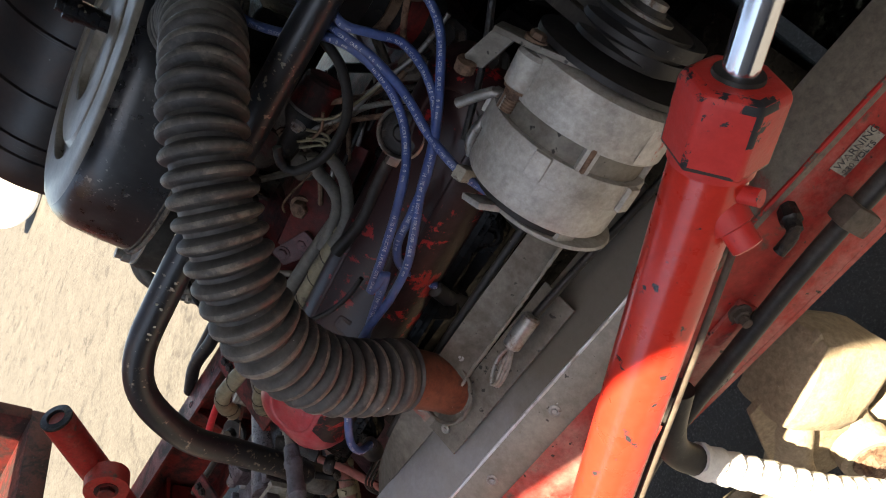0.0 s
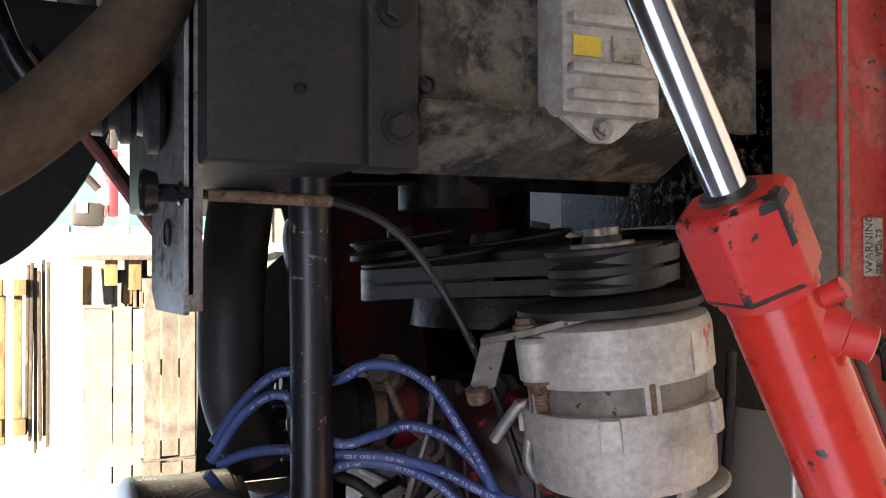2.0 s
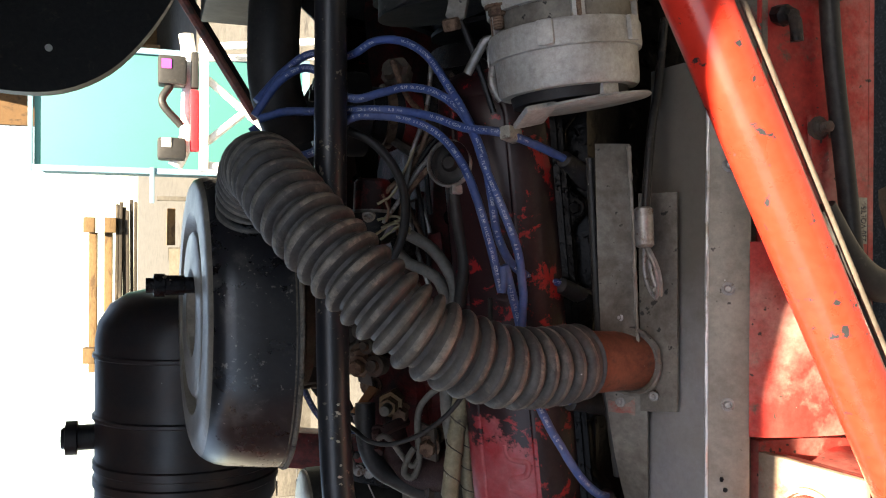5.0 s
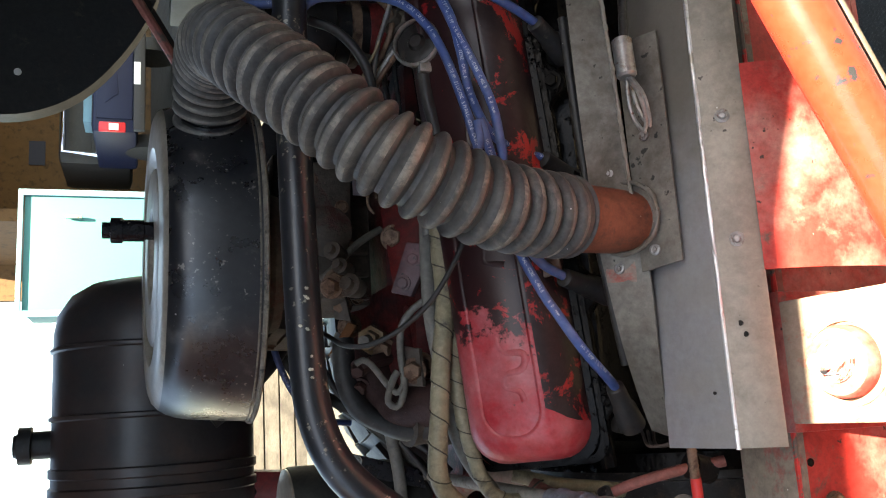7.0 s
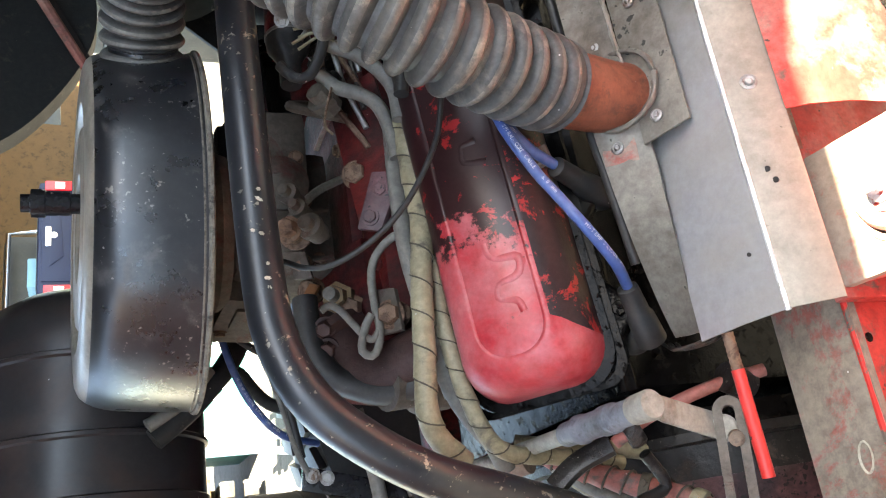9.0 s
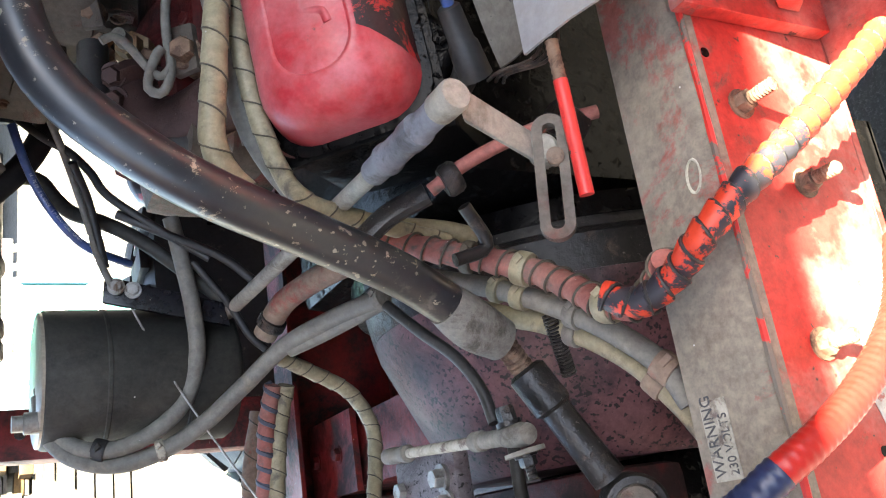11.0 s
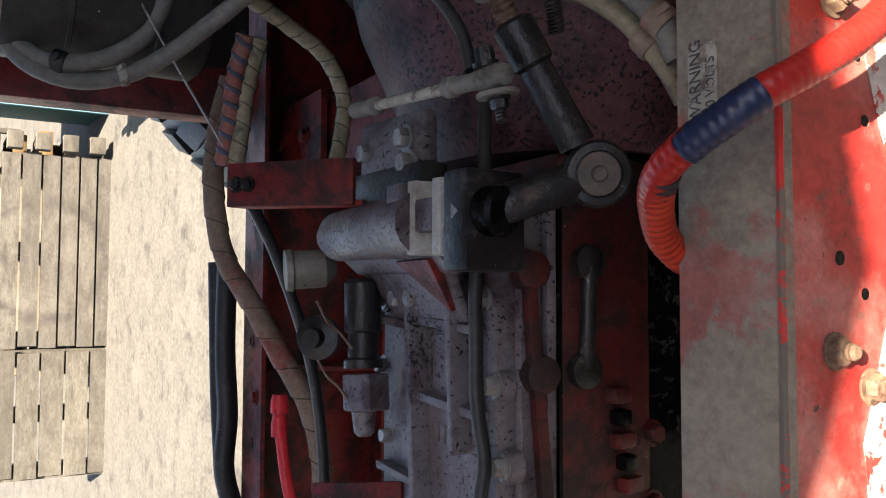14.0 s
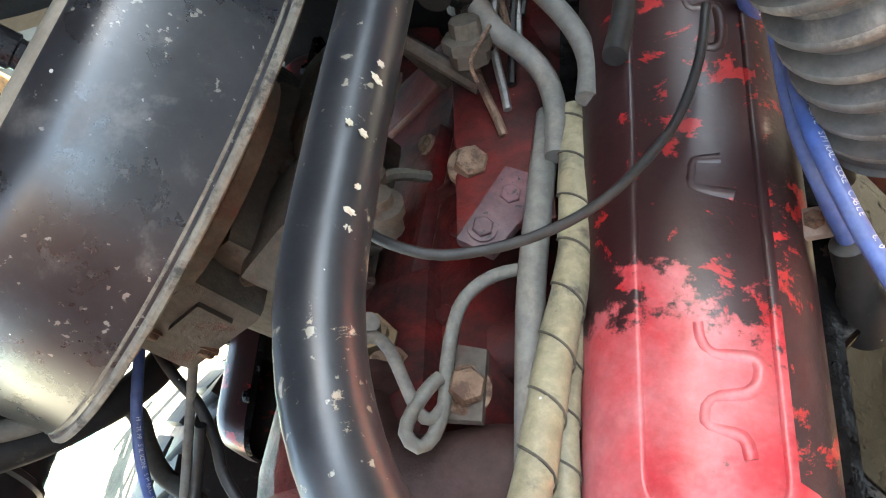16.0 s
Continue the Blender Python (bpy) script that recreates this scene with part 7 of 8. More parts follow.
hose('wiring_loom', [(0.246, -0.524, 0.964), (0.244, -0.570, 0.964), (0.241, -0.604, 0.962), (0.236, -0.632, 0.952), (0.232, -0.656, 0.937), (0.229, -0.674, 0.922), (0.224, -0.695, 0.911)], 0.0078, 'grey_hose', 'grey taped loom beside the tan one', 'wiring loom', group='looms')
hose('breather_cable', [(0.235, -0.512, 1.097), (0.250, -0.524, 1.080), (0.262, -0.533, 1.069), (0.275, -0.535, 1.050), (0.293, -0.523, 1.024), (0.308, -0.502, 1.001), (0.320, -0.475, 0.984), (0.330, -0.446, 0.972), (0.340, -0.414, 0.969), (0.346, -0.385, 0.971)], 0.0024, 'panel_black', 'black cable sagging across the intake', 'cable')
hose('sensor_cable', [(0.197, -0.547, 1.044), (0.199, -0.543, 1.037), (0.202, -0.548, 1.029), (0.204, -0.562, 1.019), (0.206, -0.574, 1.010), (0.208, -0.576, 1.004), (0.208, -0.569, 0.999)], 0.0032, 'grey_hose', 'grey taped sensor lead', 'sensor lead')
hose('sensor_cable', [(0.227, -0.484, 0.970), (0.220, -0.495, 0.988), (0.214, -0.510, 0.999), (0.210, -0.526, 1.001), (0.208, -0.547, 1.000), (0.208, -0.566, 0.998), (0.208, -0.583, 1.001), (0.206, -0.590, 1.007), (0.204, -0.585, 1.014), (0.206, -0.574, 1.013), (0.210, -0.562, 1.009), (0.212, -0.556, 1.005)], 0.0036, 'grey_hose', 'grey taped sensor lead hanging in a loop', 'sensor lead')
hose('frayed_lead', [(0.235, -0.340, 1.034), (0.238, -0.354, 1.020), (0.242, -0.361, 1.003), (0.246, -0.374, 0.988), (0.250, -0.400, 0.981), (0.250, -0.428, 0.978)], 0.0065, 'grey_hose', 'grey taped loom with frayed end', 'wiring loom')
hose('wire', [(0.240, -0.355, 1.026), (0.243, -0.374, 1.032), (0.245, -0.392, 1.037), (0.246, -0.401, 1.036), (0.246, -0.406, 1.031)], 0.0012, 'rust', 'thin copper-coloured wire end', 'wire', group='loose wires')
hose('heater_hose', [(0.140, -0.517, 1.043), (0.145, -0.560, 1.042), (0.150, -0.589, 1.030), (0.155, -0.604, 1.007), (0.170, -0.613, 0.986), (0.190, -0.612, 0.961)], 0.012, 'rubber', 'black heater hose with a clamp behind the intake', 'hose')
hose('heater_hose', [(-0.092, -0.591, 1.162), (-0.092, -0.579, 1.146), (-0.092, -0.561, 1.124), (-0.092, -0.540, 1.104), (-0.092, -0.518, 1.085), (-0.092, -0.493, 1.070), (-0.092, -0.468, 1.061), (-0.085, -0.438, 1.052), (-0.04, -0.405, 1.045), (0.012, -0.395, 1.045)], 0.0125, 'rubber', 'thick black hose behind the air cleaner', 'hose')
hose('heater_hose', [(-0.078, -0.579, 1.169), (-0.078, -0.569, 1.153), (-0.078, -0.557, 1.135), (-0.078, -0.541, 1.119), (-0.078, -0.521, 1.103)], 0.0075, 'grey_hose', 'thinner grey hose beside the thick one', 'hose')
# ---- rear: canister hoses, shafts and looms ----
hose('vacuum_hose', [(-0.040, -0.585, 0.954), (-0.045, -0.629, 0.944), (-0.050, -0.678, 0.935), (-0.060, -0.722, 0.932), (-0.075, -0.762, 0.945), (-0.085, -0.789, 0.979), (-0.090, -0.797, 1.016), (-0.100, -0.786, 1.044), (-0.110, -0.758, 1.059), (-0.120, -0.731, 1.063)], 0.0082, 'grey_hose', 'grey dusty hose looping round the canister', 'hose')
hose('vacuum_hose', [(-0.115, -0.739, 1.065), (-0.110, -0.773, 1.061), (-0.100, -0.800, 1.039), (-0.095, -0.810, 1.001), (-0.085, -0.801, 0.960), (-0.060, -0.782, 0.927), (-0.030, -0.755, 0.896), (0.000, -0.727, 0.865), (0.050, -0.715, 0.835), (0.110, -0.713, 0.811)], 0.0082, 'grey_hose', 'grey dusty hose looping round the canister', 'hose')
hose('vacuum_hose', [(-0.030, -0.708, 0.873), (0.000, -0.686, 0.863), (0.040, -0.678, 0.849), (0.080, -0.677, 0.837), (0.100, -0.676, 0.827)], 0.0115, 'old_tape', 'faded pink-grey hose under the bent tube', 'hose')
hose('vacuum_hose', [(0.000, -0.730, 0.860), (0.020, -0.725, 0.842), (0.050, -0.720, 0.825), (0.100, -0.714, 0.805)], 0.0075, 'grey_hose', 'pale grey hose stub clipped to another', 'hose')
hose('wiring_loom', [(-0.050, -0.723, 0.860), (-0.060, -0.740, 0.818), (-0.070, -0.761, 0.776), (-0.080, -0.796, 0.751), (-0.070, -0.834, 0.756), (-0.060, -0.874, 0.767)], 0.0075, 'loom', 'tan taped loom dropping behind the bell housing', 'wiring loom', group='looms', segments=20, wave=wrapped(0.0072, 0.02, 0.001), step=0.002, band=('seam', 0.02, 0.06))
hose('wiring_loom', [(-0.100, -0.743, 0.847), (-0.120, -0.785, 0.852), (-0.130, -0.827, 0.853), (-0.140, -0.869, 0.857)], 0.0085, 'red_loom', 'red and grey striped spiral loom', 'wiring loom', group='looms', segments=20, wave=wrapped(0.008, 0.016, 0.0014), step=0.0018, band=('blue_tape', 0.016, 0.45))
hose('wiring_loom', [(-0.100, -0.744, 0.833), (-0.120, -0.785, 0.838), (-0.125, -0.828, 0.842), (-0.130, -0.870, 0.846)], 0.0085, 'loom', 'tan loom beside the striped one', 'wiring loom', group='looms', segments=20, wave=wrapped(0.008, 0.02, 0.0014), step=0.002, band=('seam', 0.02, 0.06))
hose('brake_cable', [(0.140, -0.729, 0.820), (0.170, -0.760, 0.808), (0.190, -0.786, 0.791), (0.205, -0.814, 0.782), (0.215, -0.842, 0.781)], 0.0048, 'rubber', 'black cable lying over the bell housing', 'cable')
hose('cable', [(-0.020, -0.541, 1.044), (-0.050, -0.568, 1.027), (-0.070, -0.627, 1.011)], 0.004, 'rubber', 'thin black cable behind the engine', 'cable')
hose('cable', [(-0.030, -0.587, 1.005), (-0.020, -0.611, 0.960), (0.000, -0.638, 0.918), (0.010, -0.669, 0.887)], 0.0045, 'rubber', 'thin black cable behind the engine', 'cable')
hose('cable', [(-0.040, -0.630, 0.935), (-0.040, -0.669, 0.905), (-0.040, -0.704, 0.885), (-0.040, -0.719, 0.870)], 0.004, 'rubber', 'thin black cable behind the engine', 'cable')
hose('cable', [(0.010, -0.44, 1.085), (0.000, -0.484, 1.073), (-0.020, -0.501, 1.062), (-0.045, -0.527, 1.047), (-0.062, -0.580, 1.028), (-0.066, -0.620, 1.017), (-0.063, -0.648, 1.006)], 0.0036, 'grey_hose', 'thin grey cable hanging behind the air cleaner', 'cable')
hose('chassis_hose', [(-0.130, -0.513, 1.104), (-0.120, -0.515, 1.069), (-0.110, -0.540, 1.052), (-0.100, -0.559, 1.037), (-0.085, -0.574, 1.011), (-0.070, -0.600, 0.975), (-0.060, -0.64, 0.93), (-0.055, -0.675, 0.89)], 0.0075, 'canister_black', 'dull olive-grey hose below the drum', 'hose')
hose('cable', [(-0.070, -0.455, 1.105), (-0.055, -0.485, 1.085), (-0.045, -0.507, 1.064), (-0.040, -0.521, 1.045), (-0.035, -0.543, 1.027), (-0.030, -0.568, 1.013), (-0.022, -0.60, 0.975), (-0.015, -0.635, 0.925)], 0.0042, 'rubber', 'black cable crossing behind the carburettor', 'cable')
hose('thin_wire', [(-0.070, -0.666, 0.989), (-0.065, -0.721, 0.964), (-0.060, -0.780, 0.932), (-0.050, -0.865, 0.882)], 0.0011, 'steel', 'thin stretched steel wire over the canister', 'wire')
hose('red_spiral_loom', [(0.180, -0.677, 0.857), (0.205, -0.698, 0.834), (0.230, -0.714, 0.812), (0.255, -0.729, 0.787), (0.285, -0.748, 0.770), (0.315, -0.770, 0.762), (0.340, -0.788, 0.761), (0.365, -0.796, 0.756), (0.395, -0.793, 0.764), (0.415, -0.785, 0.772)], 0.0105, 'red_loom', 'faded red spiral-wrapped loom clipped to the chassis', 'wiring loom', segments=20, wave=wrapped(0.0085, 0.0155, 0.0022), step=0.0015, band=('seam', 0.0155, 0.13))
hose('orange_spiral_loom', [(0.385, -0.796, 0.798), (0.400, -0.805, 0.786), (0.420, -0.796, 0.775), (0.445, -0.780, 0.771), (0.460, -0.759, 0.751), (0.468, -0.738, 0.723), (0.475, -0.711, 0.688), (0.480, -0.689, 0.662), (0.485, -0.651, 0.614)], 0.0085, 'orange_black_loom', 'orange and black spiral-wrapped cable on the rail', 'cable', segments=20, wave=wrapped(0.0076, 0.0125, 0.0024), step=0.0012, band=('panel_black', 0.0125, 0.20))
hose('chassis_hose', [(0.140, -0.685, 0.821), (0.180, -0.717, 0.800), (0.220, -0.738, 0.774), (0.255, -0.758, 0.758), (0.295, -0.783, 0.748), (0.325, -0.807, 0.739), (0.345, -0.833, 0.726), (0.352, -0.858, 0.718)], 0.0082, 'grey_hose', 'grey hose clipped below the red loom', 'hose')
hose('chassis_hose', [(0.120, -0.693, 0.799), (0.170, -0.734, 0.775), (0.210, -0.758, 0.759), (0.245, -0.775, 0.742), (0.280, -0.796, 0.730), (0.310, -0.822, 0.719), (0.330, -0.853, 0.707), (0.335, -0.876, 0.694)], 0.0085, 'loom', 'tan dusty hose clipped below the red loom', 'hose')
hose('tan_hose', [(0.170, -0.666, 0.874), (0.190, -0.678, 0.832), (0.200, -0.684, 0.791), (0.200, -0.689, 0.762)], 0.0075, 'loom', 'tan hose behind the red loom', 'hose')
BATTERY = hose('battery_cable', [(0.475, -0.790, 0.650), (0.475, -0.827, 0.668), (0.475, -0.854, 0.694), (0.472, -0.878, 0.725), (0.468, -0.896, 0.756), (0.460, -0.908, 0.776), (0.445, -0.920, 0.787), (0.425, -0.930, 0.791), (0.405, -0.942, 0.788), (0.385, -0.955, 0.771), (0.370, -0.970, 0.749), (0.365, -0.981, 0.729)], 0.0135, 'orange_loom', 'orange and dark blue ribbed battery cable over the rail', 'battery cable', segments=24, wave=lambda s, a: 0.0088 + 0.00022 * math.sin(s * 1300), step=0.0011)
NAVY = [(0.460, -0.908, 0.776), (0.454, -0.914, 0.783), (0.445, -0.920, 0.787), (0.436, -0.925, 0.790), (0.427, -0.930, 0.791)]
hose('far_loom', [(-0.300, -0.737, 0.804), (-0.310, -0.811, 0.817), (-0.310, -0.878, 0.819), (-0.300, -0.952, 0.808), (-0.270, -1.011, 0.782), (-0.250, -1.070, 0.754), (-0.235, -1.129, 0.724), (-0.230, -1.196, 0.708), (-0.230, -1.275, 0.707)], 0.0125, 'old_tape', 'tan taped loom along the far rail', 'wiring loom', segments=20, wave=wrapped(0.012, 0.04, 0.0014), step=0.003, band=('seam', 0.04, 0.04))
hose('far_hose', [(-0.100, -0.914, 0.837), (-0.120, -0.957, 0.807), (-0.130, -1.019, 0.779), (-0.140, -1.084, 0.756), (-0.150, -1.158, 0.741), (-0.150, -1.231, 0.737), (-0.150, -1.310, 0.737)], 0.0062, 'rubber', 'long black hose above the far rail', 'hose')
hose('far_hose', [(-0.420, -0.964, 0.769), (-0.420, -1.069, 0.770), (-0.420, -1.159, 0.765), (-0.420, -1.234, 0.768), (-0.420, -1.311, 0.746)], 0.014, 'rubber', 'black hose clipped outside the far rail', 'hose')
hose('far_hose', [(-0.450, -0.955, 0.776), (-0.450, -1.047, 0.773), (-0.450, -1.131, 0.770), (-0.450, -1.239, 0.763)], 0.011, 'rubber', 'thin black hose outside the far rail', 'hose')
hose('red_pipe', [(-0.280, -1.146, 0.743), (-0.280, -1.215, 0.734), (-0.280, -1.284, 0.719), (-0.280, -1.348, 0.707)], 0.0075, 'bright_red', 'bright red hose along the far rail', 'hose')
hose('gearbox_cable', [(0.130, -0.827, 0.713), (0.140, -0.880, 0.721), (0.150, -0.940, 0.726), (0.140, -0.989, 0.729), (0.140, -1.038, 0.729), (0.140, -1.087, 0.728), (0.145, -1.132, 0.724), (0.145, -1.167, 0.727), (0.150, -1.208, 0.714)], 0.0058, 'rubber', 'black cable clipped across the gearbox top', 'cable')
hose('drop_pipe', [(-0.050, -1.221, 0.647), (-0.080, -1.271, 0.622), (-0.120, -1.330, 0.586)], 0.016, 'grease', 'dark pipe below the gearbox', 'pipe')
# ---- clips on the chassis looms ----
loom_clip((0.244, -0.723, 0.798), (0.651, -0.391, -0.651), 0.0112, 'seam', 'dark strap round the red loom', 0.004)
loom_clip((0.277, -0.743, 0.774), (0.762, -0.483, -0.432), 0.0114, 'loom', 'tan strap round the red loom', 0.0055)
loom_clip((0.249, -0.755, 0.761), (0.807, -0.461, -0.369), 0.0092, 'loom', 'tan strap round the grey hose', 0.0055)
loom_clip((0.231, -0.744, 0.769), (0.807, -0.461, -0.369), 0.0092, 'loom', 'tan strap round the grey hose', 0.004)
loom_clip((0.293, -0.782, 0.749), (0.830, -0.518, -0.207), 0.0092, 'forged', 'grey clip round the chassis hose', 0.005)
loom_clip((0.269, -0.789, 0.734), (0.823, -0.494, -0.282), 0.0094, 'forged', 'grey clip round the tan hose', 0.005)
loom_clip((0.343, -0.789, 0.760), (0.936, -0.299, -0.187), 0.0116, 'loom', 'tan strap with a raised ear', 0.0055)
loom_clip((0.345, -0.833, 0.726), (0.567, -0.737, -0.368), 0.0094, 'old_tape', 'worn red clip round the chassis hoses', 0.007)
loom_clip((0.321, -0.838, 0.713), (0.516, -0.799, -0.309), 0.0096, 'old_tape', 'worn red clip round the chassis hoses', 0.007)
loom_clip((-0.091, -0.796, 1.017), (-0.315, 0.347, 0.883), 0.009, 'rubber', 'black clip round the hose', 0.006)
loom_clip((-0.086, -0.802, 0.964), (0.232, 0.209, -0.950), 0.009, 'label', 'pale clip round the hose', 0.004)
loom_clip((-0.017, -0.699, 0.869), (0.779, 0.571, -0.260), 0.0125, 'grease', 'clamp round the pink hose', 0.005)
loom_clip((0.110, -0.713, 0.811), (0.928, 0.031, -0.371), 0.009, 'forged', 'clamp round the grey hose', 0.004)
# ---- throttle linkage ----
def slotted(a, b, width, slot, thick, facing, bm=None):
    """A flat link with rounded ends and a long slot."""
    bm = bm or bmesh.new()
    a, b, n = Vector(a), Vector(b), Vector(facing).normalized()
    d = (b - a).normalized()
    n = (n - d * n.dot(d)).normalized()
    w = n.cross(d)
    loops = []
    for r, lift in ((width / 2, 0), (width / 2, thick), (slot / 2, thick), (slot / 2, 0)):
        ring = []
        for k in range(32):
            t = 2 * math.pi * k / 32
            c = a if math.cos(t) < 0 else b
            ring.append(bm.verts.new(c + d * math.cos(t) * r + w * math.sin(t) * r + n * lift))
        loops.append(ring)
    for p, q in zip(loops, loops[1:] + loops[:1]):
        for k in range(32):
            bm.faces.new((p[k], p[(k + 1) % 32], q[(k + 1) % 32], q[k]))
    return bm


link = thing("throttle_shaft", "dusty grey throttle cross-shaft with forged lever and slotted red arm", "linkage", (0.2, -0.66, 0.85))
SA, SB = Vector((-0.065, -0.675, 0.898)), Vector((0.392, -0.682, 0.884))
part("shaft", sweep([SA, SB], 0.0066, 16, straight=True), "pale_forging", link)
d = (SB - SA).normalized()
part("sleeve", lathe([(0.352, 0.0070), (0.353, 0.0092), (0.372, 0.0095), (0.374, 0.0112), (0.378, 0.0112), (0.380, 0.0098), (0.405, 0.0096), (0.407, 0.0108), (0.420, 0.0108), (0.422, 0.0092), (0.452, 0.0088)], SA, d, 24), "blue_sleeve", link, "blue-grey bearing sleeve")
part("lever_hub", lathe([(-0.014, 0.0085), (-0.012, 0.0100), (0.006, 0.0104), (0.008, 0.0090), (0.0082, 0.004)], SB, d, 24), "pale_forging", link)
LE = Vector((0.372, -0.698, 0.810))
part("lever", slab([SB + Vector((0.004, 0.008, -0.006)), LE + Vector((0, 0.012, 0.004)), LE + Vector((-0.004, -0.010, -0.005)), SB + Vector((-0.003, -0.009, -0.008))], (-0.006, 0, -0.005), bevel=0.0022), "pale_forging", link, "dusty forged lever")
part("lever_eye", lathe([(-0.010, 0.008), (-0.008, 0.0098), (0.004, 0.0098), (0.006, 0.008)], LE, (0.75, -0.1, 0.6), 20), "pale_forging", link)
part("slotted_arm", slotted((0.376, -0.688, 0.806), (0.376, -0.750, 0.813), 0.0215, 0.0085, 0.006, (0.75, -0.25, 0.6)), "iron", link, "slotted arm with worn red paint")
part("pin", lathe([(-0.006, 0.0055), (0.006, 0.0055), (0.007, 0.0045), (0.008, 0.0)], Vector((0.376, -0.688, 0.806)) + Vector((0.004, -0.018, 0.002)), (0.75, -0.25, 0.6), 14), "rust", link)
rod_ob = thing("throttle_rod", "red painted rod with threaded top", "rod", (0.40, -0.70, 0.80))
part("rod", sweep([(0.398, -0.663, 0.807), (0.392, -0.736, 0.800)], 0.0046, 14, straight=True), "gland_red", rod_ob)
part("thread", lathe([(0.002 * k, 0.0044 if k % 2 else 0.0038) for k in range(14)], (0.398, -0.663, 0.807), Vector((0.398, -0.663, 0.807)) - Vector((0.392, -0.736, 0.800)), 12), "rust", rod_ob)

fork = thing("clutch_linkage", "greasy clutch linkage with pinkish clamp rod", "linkage", (0.3, -0.68, 0.77))
part("cross_rod", sweep([(0.355, -0.655, 0.745), (0.335, -0.662, 0.785), (0.305, -0.675, 0.822), (0.285, -0.69, 0.845)], 0.0050, 14), "red_loom", fork, "faded pink rod")
part("collar", lathe([(0, 0.010), (0.003, 0.012), (0.010, 0.012), (0.013, 0.010)], (0.298, -0.682, 0.828), (-0.35, -0.3, 0.6), 18), "grease", fork)
part("fork_arm", sweep([(0.28, -0.69, 0.845), (0.262, -0.70, 0.868), (0.25, -0.715, 0.885)], lambda s, a: 0.0075 + 0.002 * math.cos(2 * a), 14), "grease", fork)
part("return_arm", sweep([(0.285, -0.70, 0.82), (0.275, -0.725, 0.80), (0.27, -0.735, 0.825)], 0.005, 10), "grease", fork)
part("knuckle", lathe([(-0.012, 0.012), (0.012, 0.012)], (0.345, -0.66, 0.765), (0.2, 0.3, 1), 16), "grease", fork)
for k in range(3):
    hose("wire", [(0.33, -0.625, 0.80 + 0.006 * k), (0.36, -0.637, 0.815 + 0.004 * k), (0.375, -0.63, 0.79 + 0.006 * k), (0.385, -0.60, 0.785 + 0.006 * k)], 0.0014, "grease", "thin black wire hooked below the heat shield", "wire", 6, group="loose wires")

SP0, SP1 = Vector((0.262, -0.772, 0.749)), Vector((0.248, -0.816, 0.730))
_, su, sv = frame_of(SP1 - SP0)
spr = [SP0.lerp(SP1, k / 150) + (su * math.cos(k * 0.8) + sv * math.sin(k * 0.8)) * 0.0052 for k in range(151)]
solo("return_spring", sweep(spr, 0.0011, 6, straight=True), "grease", "black coil return spring", "spring")

gear_link = thing("gearshift_link", "pale grey shift link rod with ball ends", "link rod", (0.16, -0.846, 0.82))
LA, LB = Vector((0.062, -0.843, 0.797)), Vector((0.262, -0.857, 0.789))
ld = (LB - LA).normalized()
ln = (LB - LA).length
part("rod", lathe([(0.02, 0.0042), (ln - 0.06, 0.0046)], LA, ld, 14), "label", gear_link, "off-white rod")
part("ball_end", lathe([(-0.012, 0.005), (-0.008, 0.0070), (0.010, 0.0074), (0.012, 0.0062), (0.022, 0.0062), (0.024, 0.0075), (0.032, 0.0075), (0.034, 0.0045)], LA, ld, 18), "forged", gear_link)
part("ball_end", lathe([(-0.064, 0.0048), (-0.062, 0.0075), (-0.052, 0.0078), (-0.050, 0.0062), (-0.028, 0.0062), (-0.016, 0.0080), (0.0, 0.0086), (0.007, 0.0072), (0.009, 0.003)], LB, ld, 22), "forged", gear_link)
cross = Vector((0.05, -1, -0.15)).normalized()
part("washer", lathe([(0.010, 0.005), (0.0105, 0.0145), (0.0135, 0.0145), (0.014, 0.005)], LB - ld * 0.004, cross, 22), "forged", gear_link, "cup washer")
hex_bolt(gear_link, LB - ld * 0.004 + cross * 0.014, cross, 0.0062, 0.008, "grease", 0.008)
hex_bolt(gear_link, LB - ld * 0.012 - cross * 0.009, -cross, 0.0068, 0.012, "grease")


def red_bar(a, b, width, label):
    a, b = Vector(a), Vector(b)
    d = (b - a).normalized()
    w = Vector((0, 1, 0)) * width / 2
    root = thing("support_bar", label, "bracket", a, "gearbox support bars")
    part("bar", slab([a + w, b + w, b - w, a - w], d.cross(Vector((0, 1, 0))).normalized() * 0.006, bevel=0.0015), "chassis_red", root)
    part("turned_lip", slab([a - w, b - w, b - w + Vector((-0.004, 0, -0.022)), a - w + Vector((-0.004, 0, -0.022))], (0, 0.005, 0)), "rail_red", root)
    up = d.cross(Vector((0, 1, 0))).normalized()
    up = up if up.z > 0 else -up
    for q in (0.012, 0.026):
        hex_bolt(root, a + d * q + up * 0.0062, up, 0.006, 0.006, "grease")
    return root


red_bar((-0.088, -0.896, 0.863), (0.03, -0.90, 0.785), 0.042, "red flat steel bar with turned lip and two bolts")
red_bar((-0.095, -1.21, 0.770), (0.006, -1.195, 0.722), 0.045, "greasy red flat steel bar on the gearbox")

sol = thing("pressure_switch", "dusty grey pressure switches and valve body beside the gearbox", "switch", (-0.05, -1.03, 0.74))
part("cup", lathe([(0, 0.010), (0.001, 0.0205), (0.007, 0.0215), (0.009, 0.0195), (0.040, 0.0195), (0.043, 0.016), (0.052, 0.009)], (-0.100, -0.976, 0.804), (0.25, 0.08, -1), 28), "galv", sol)
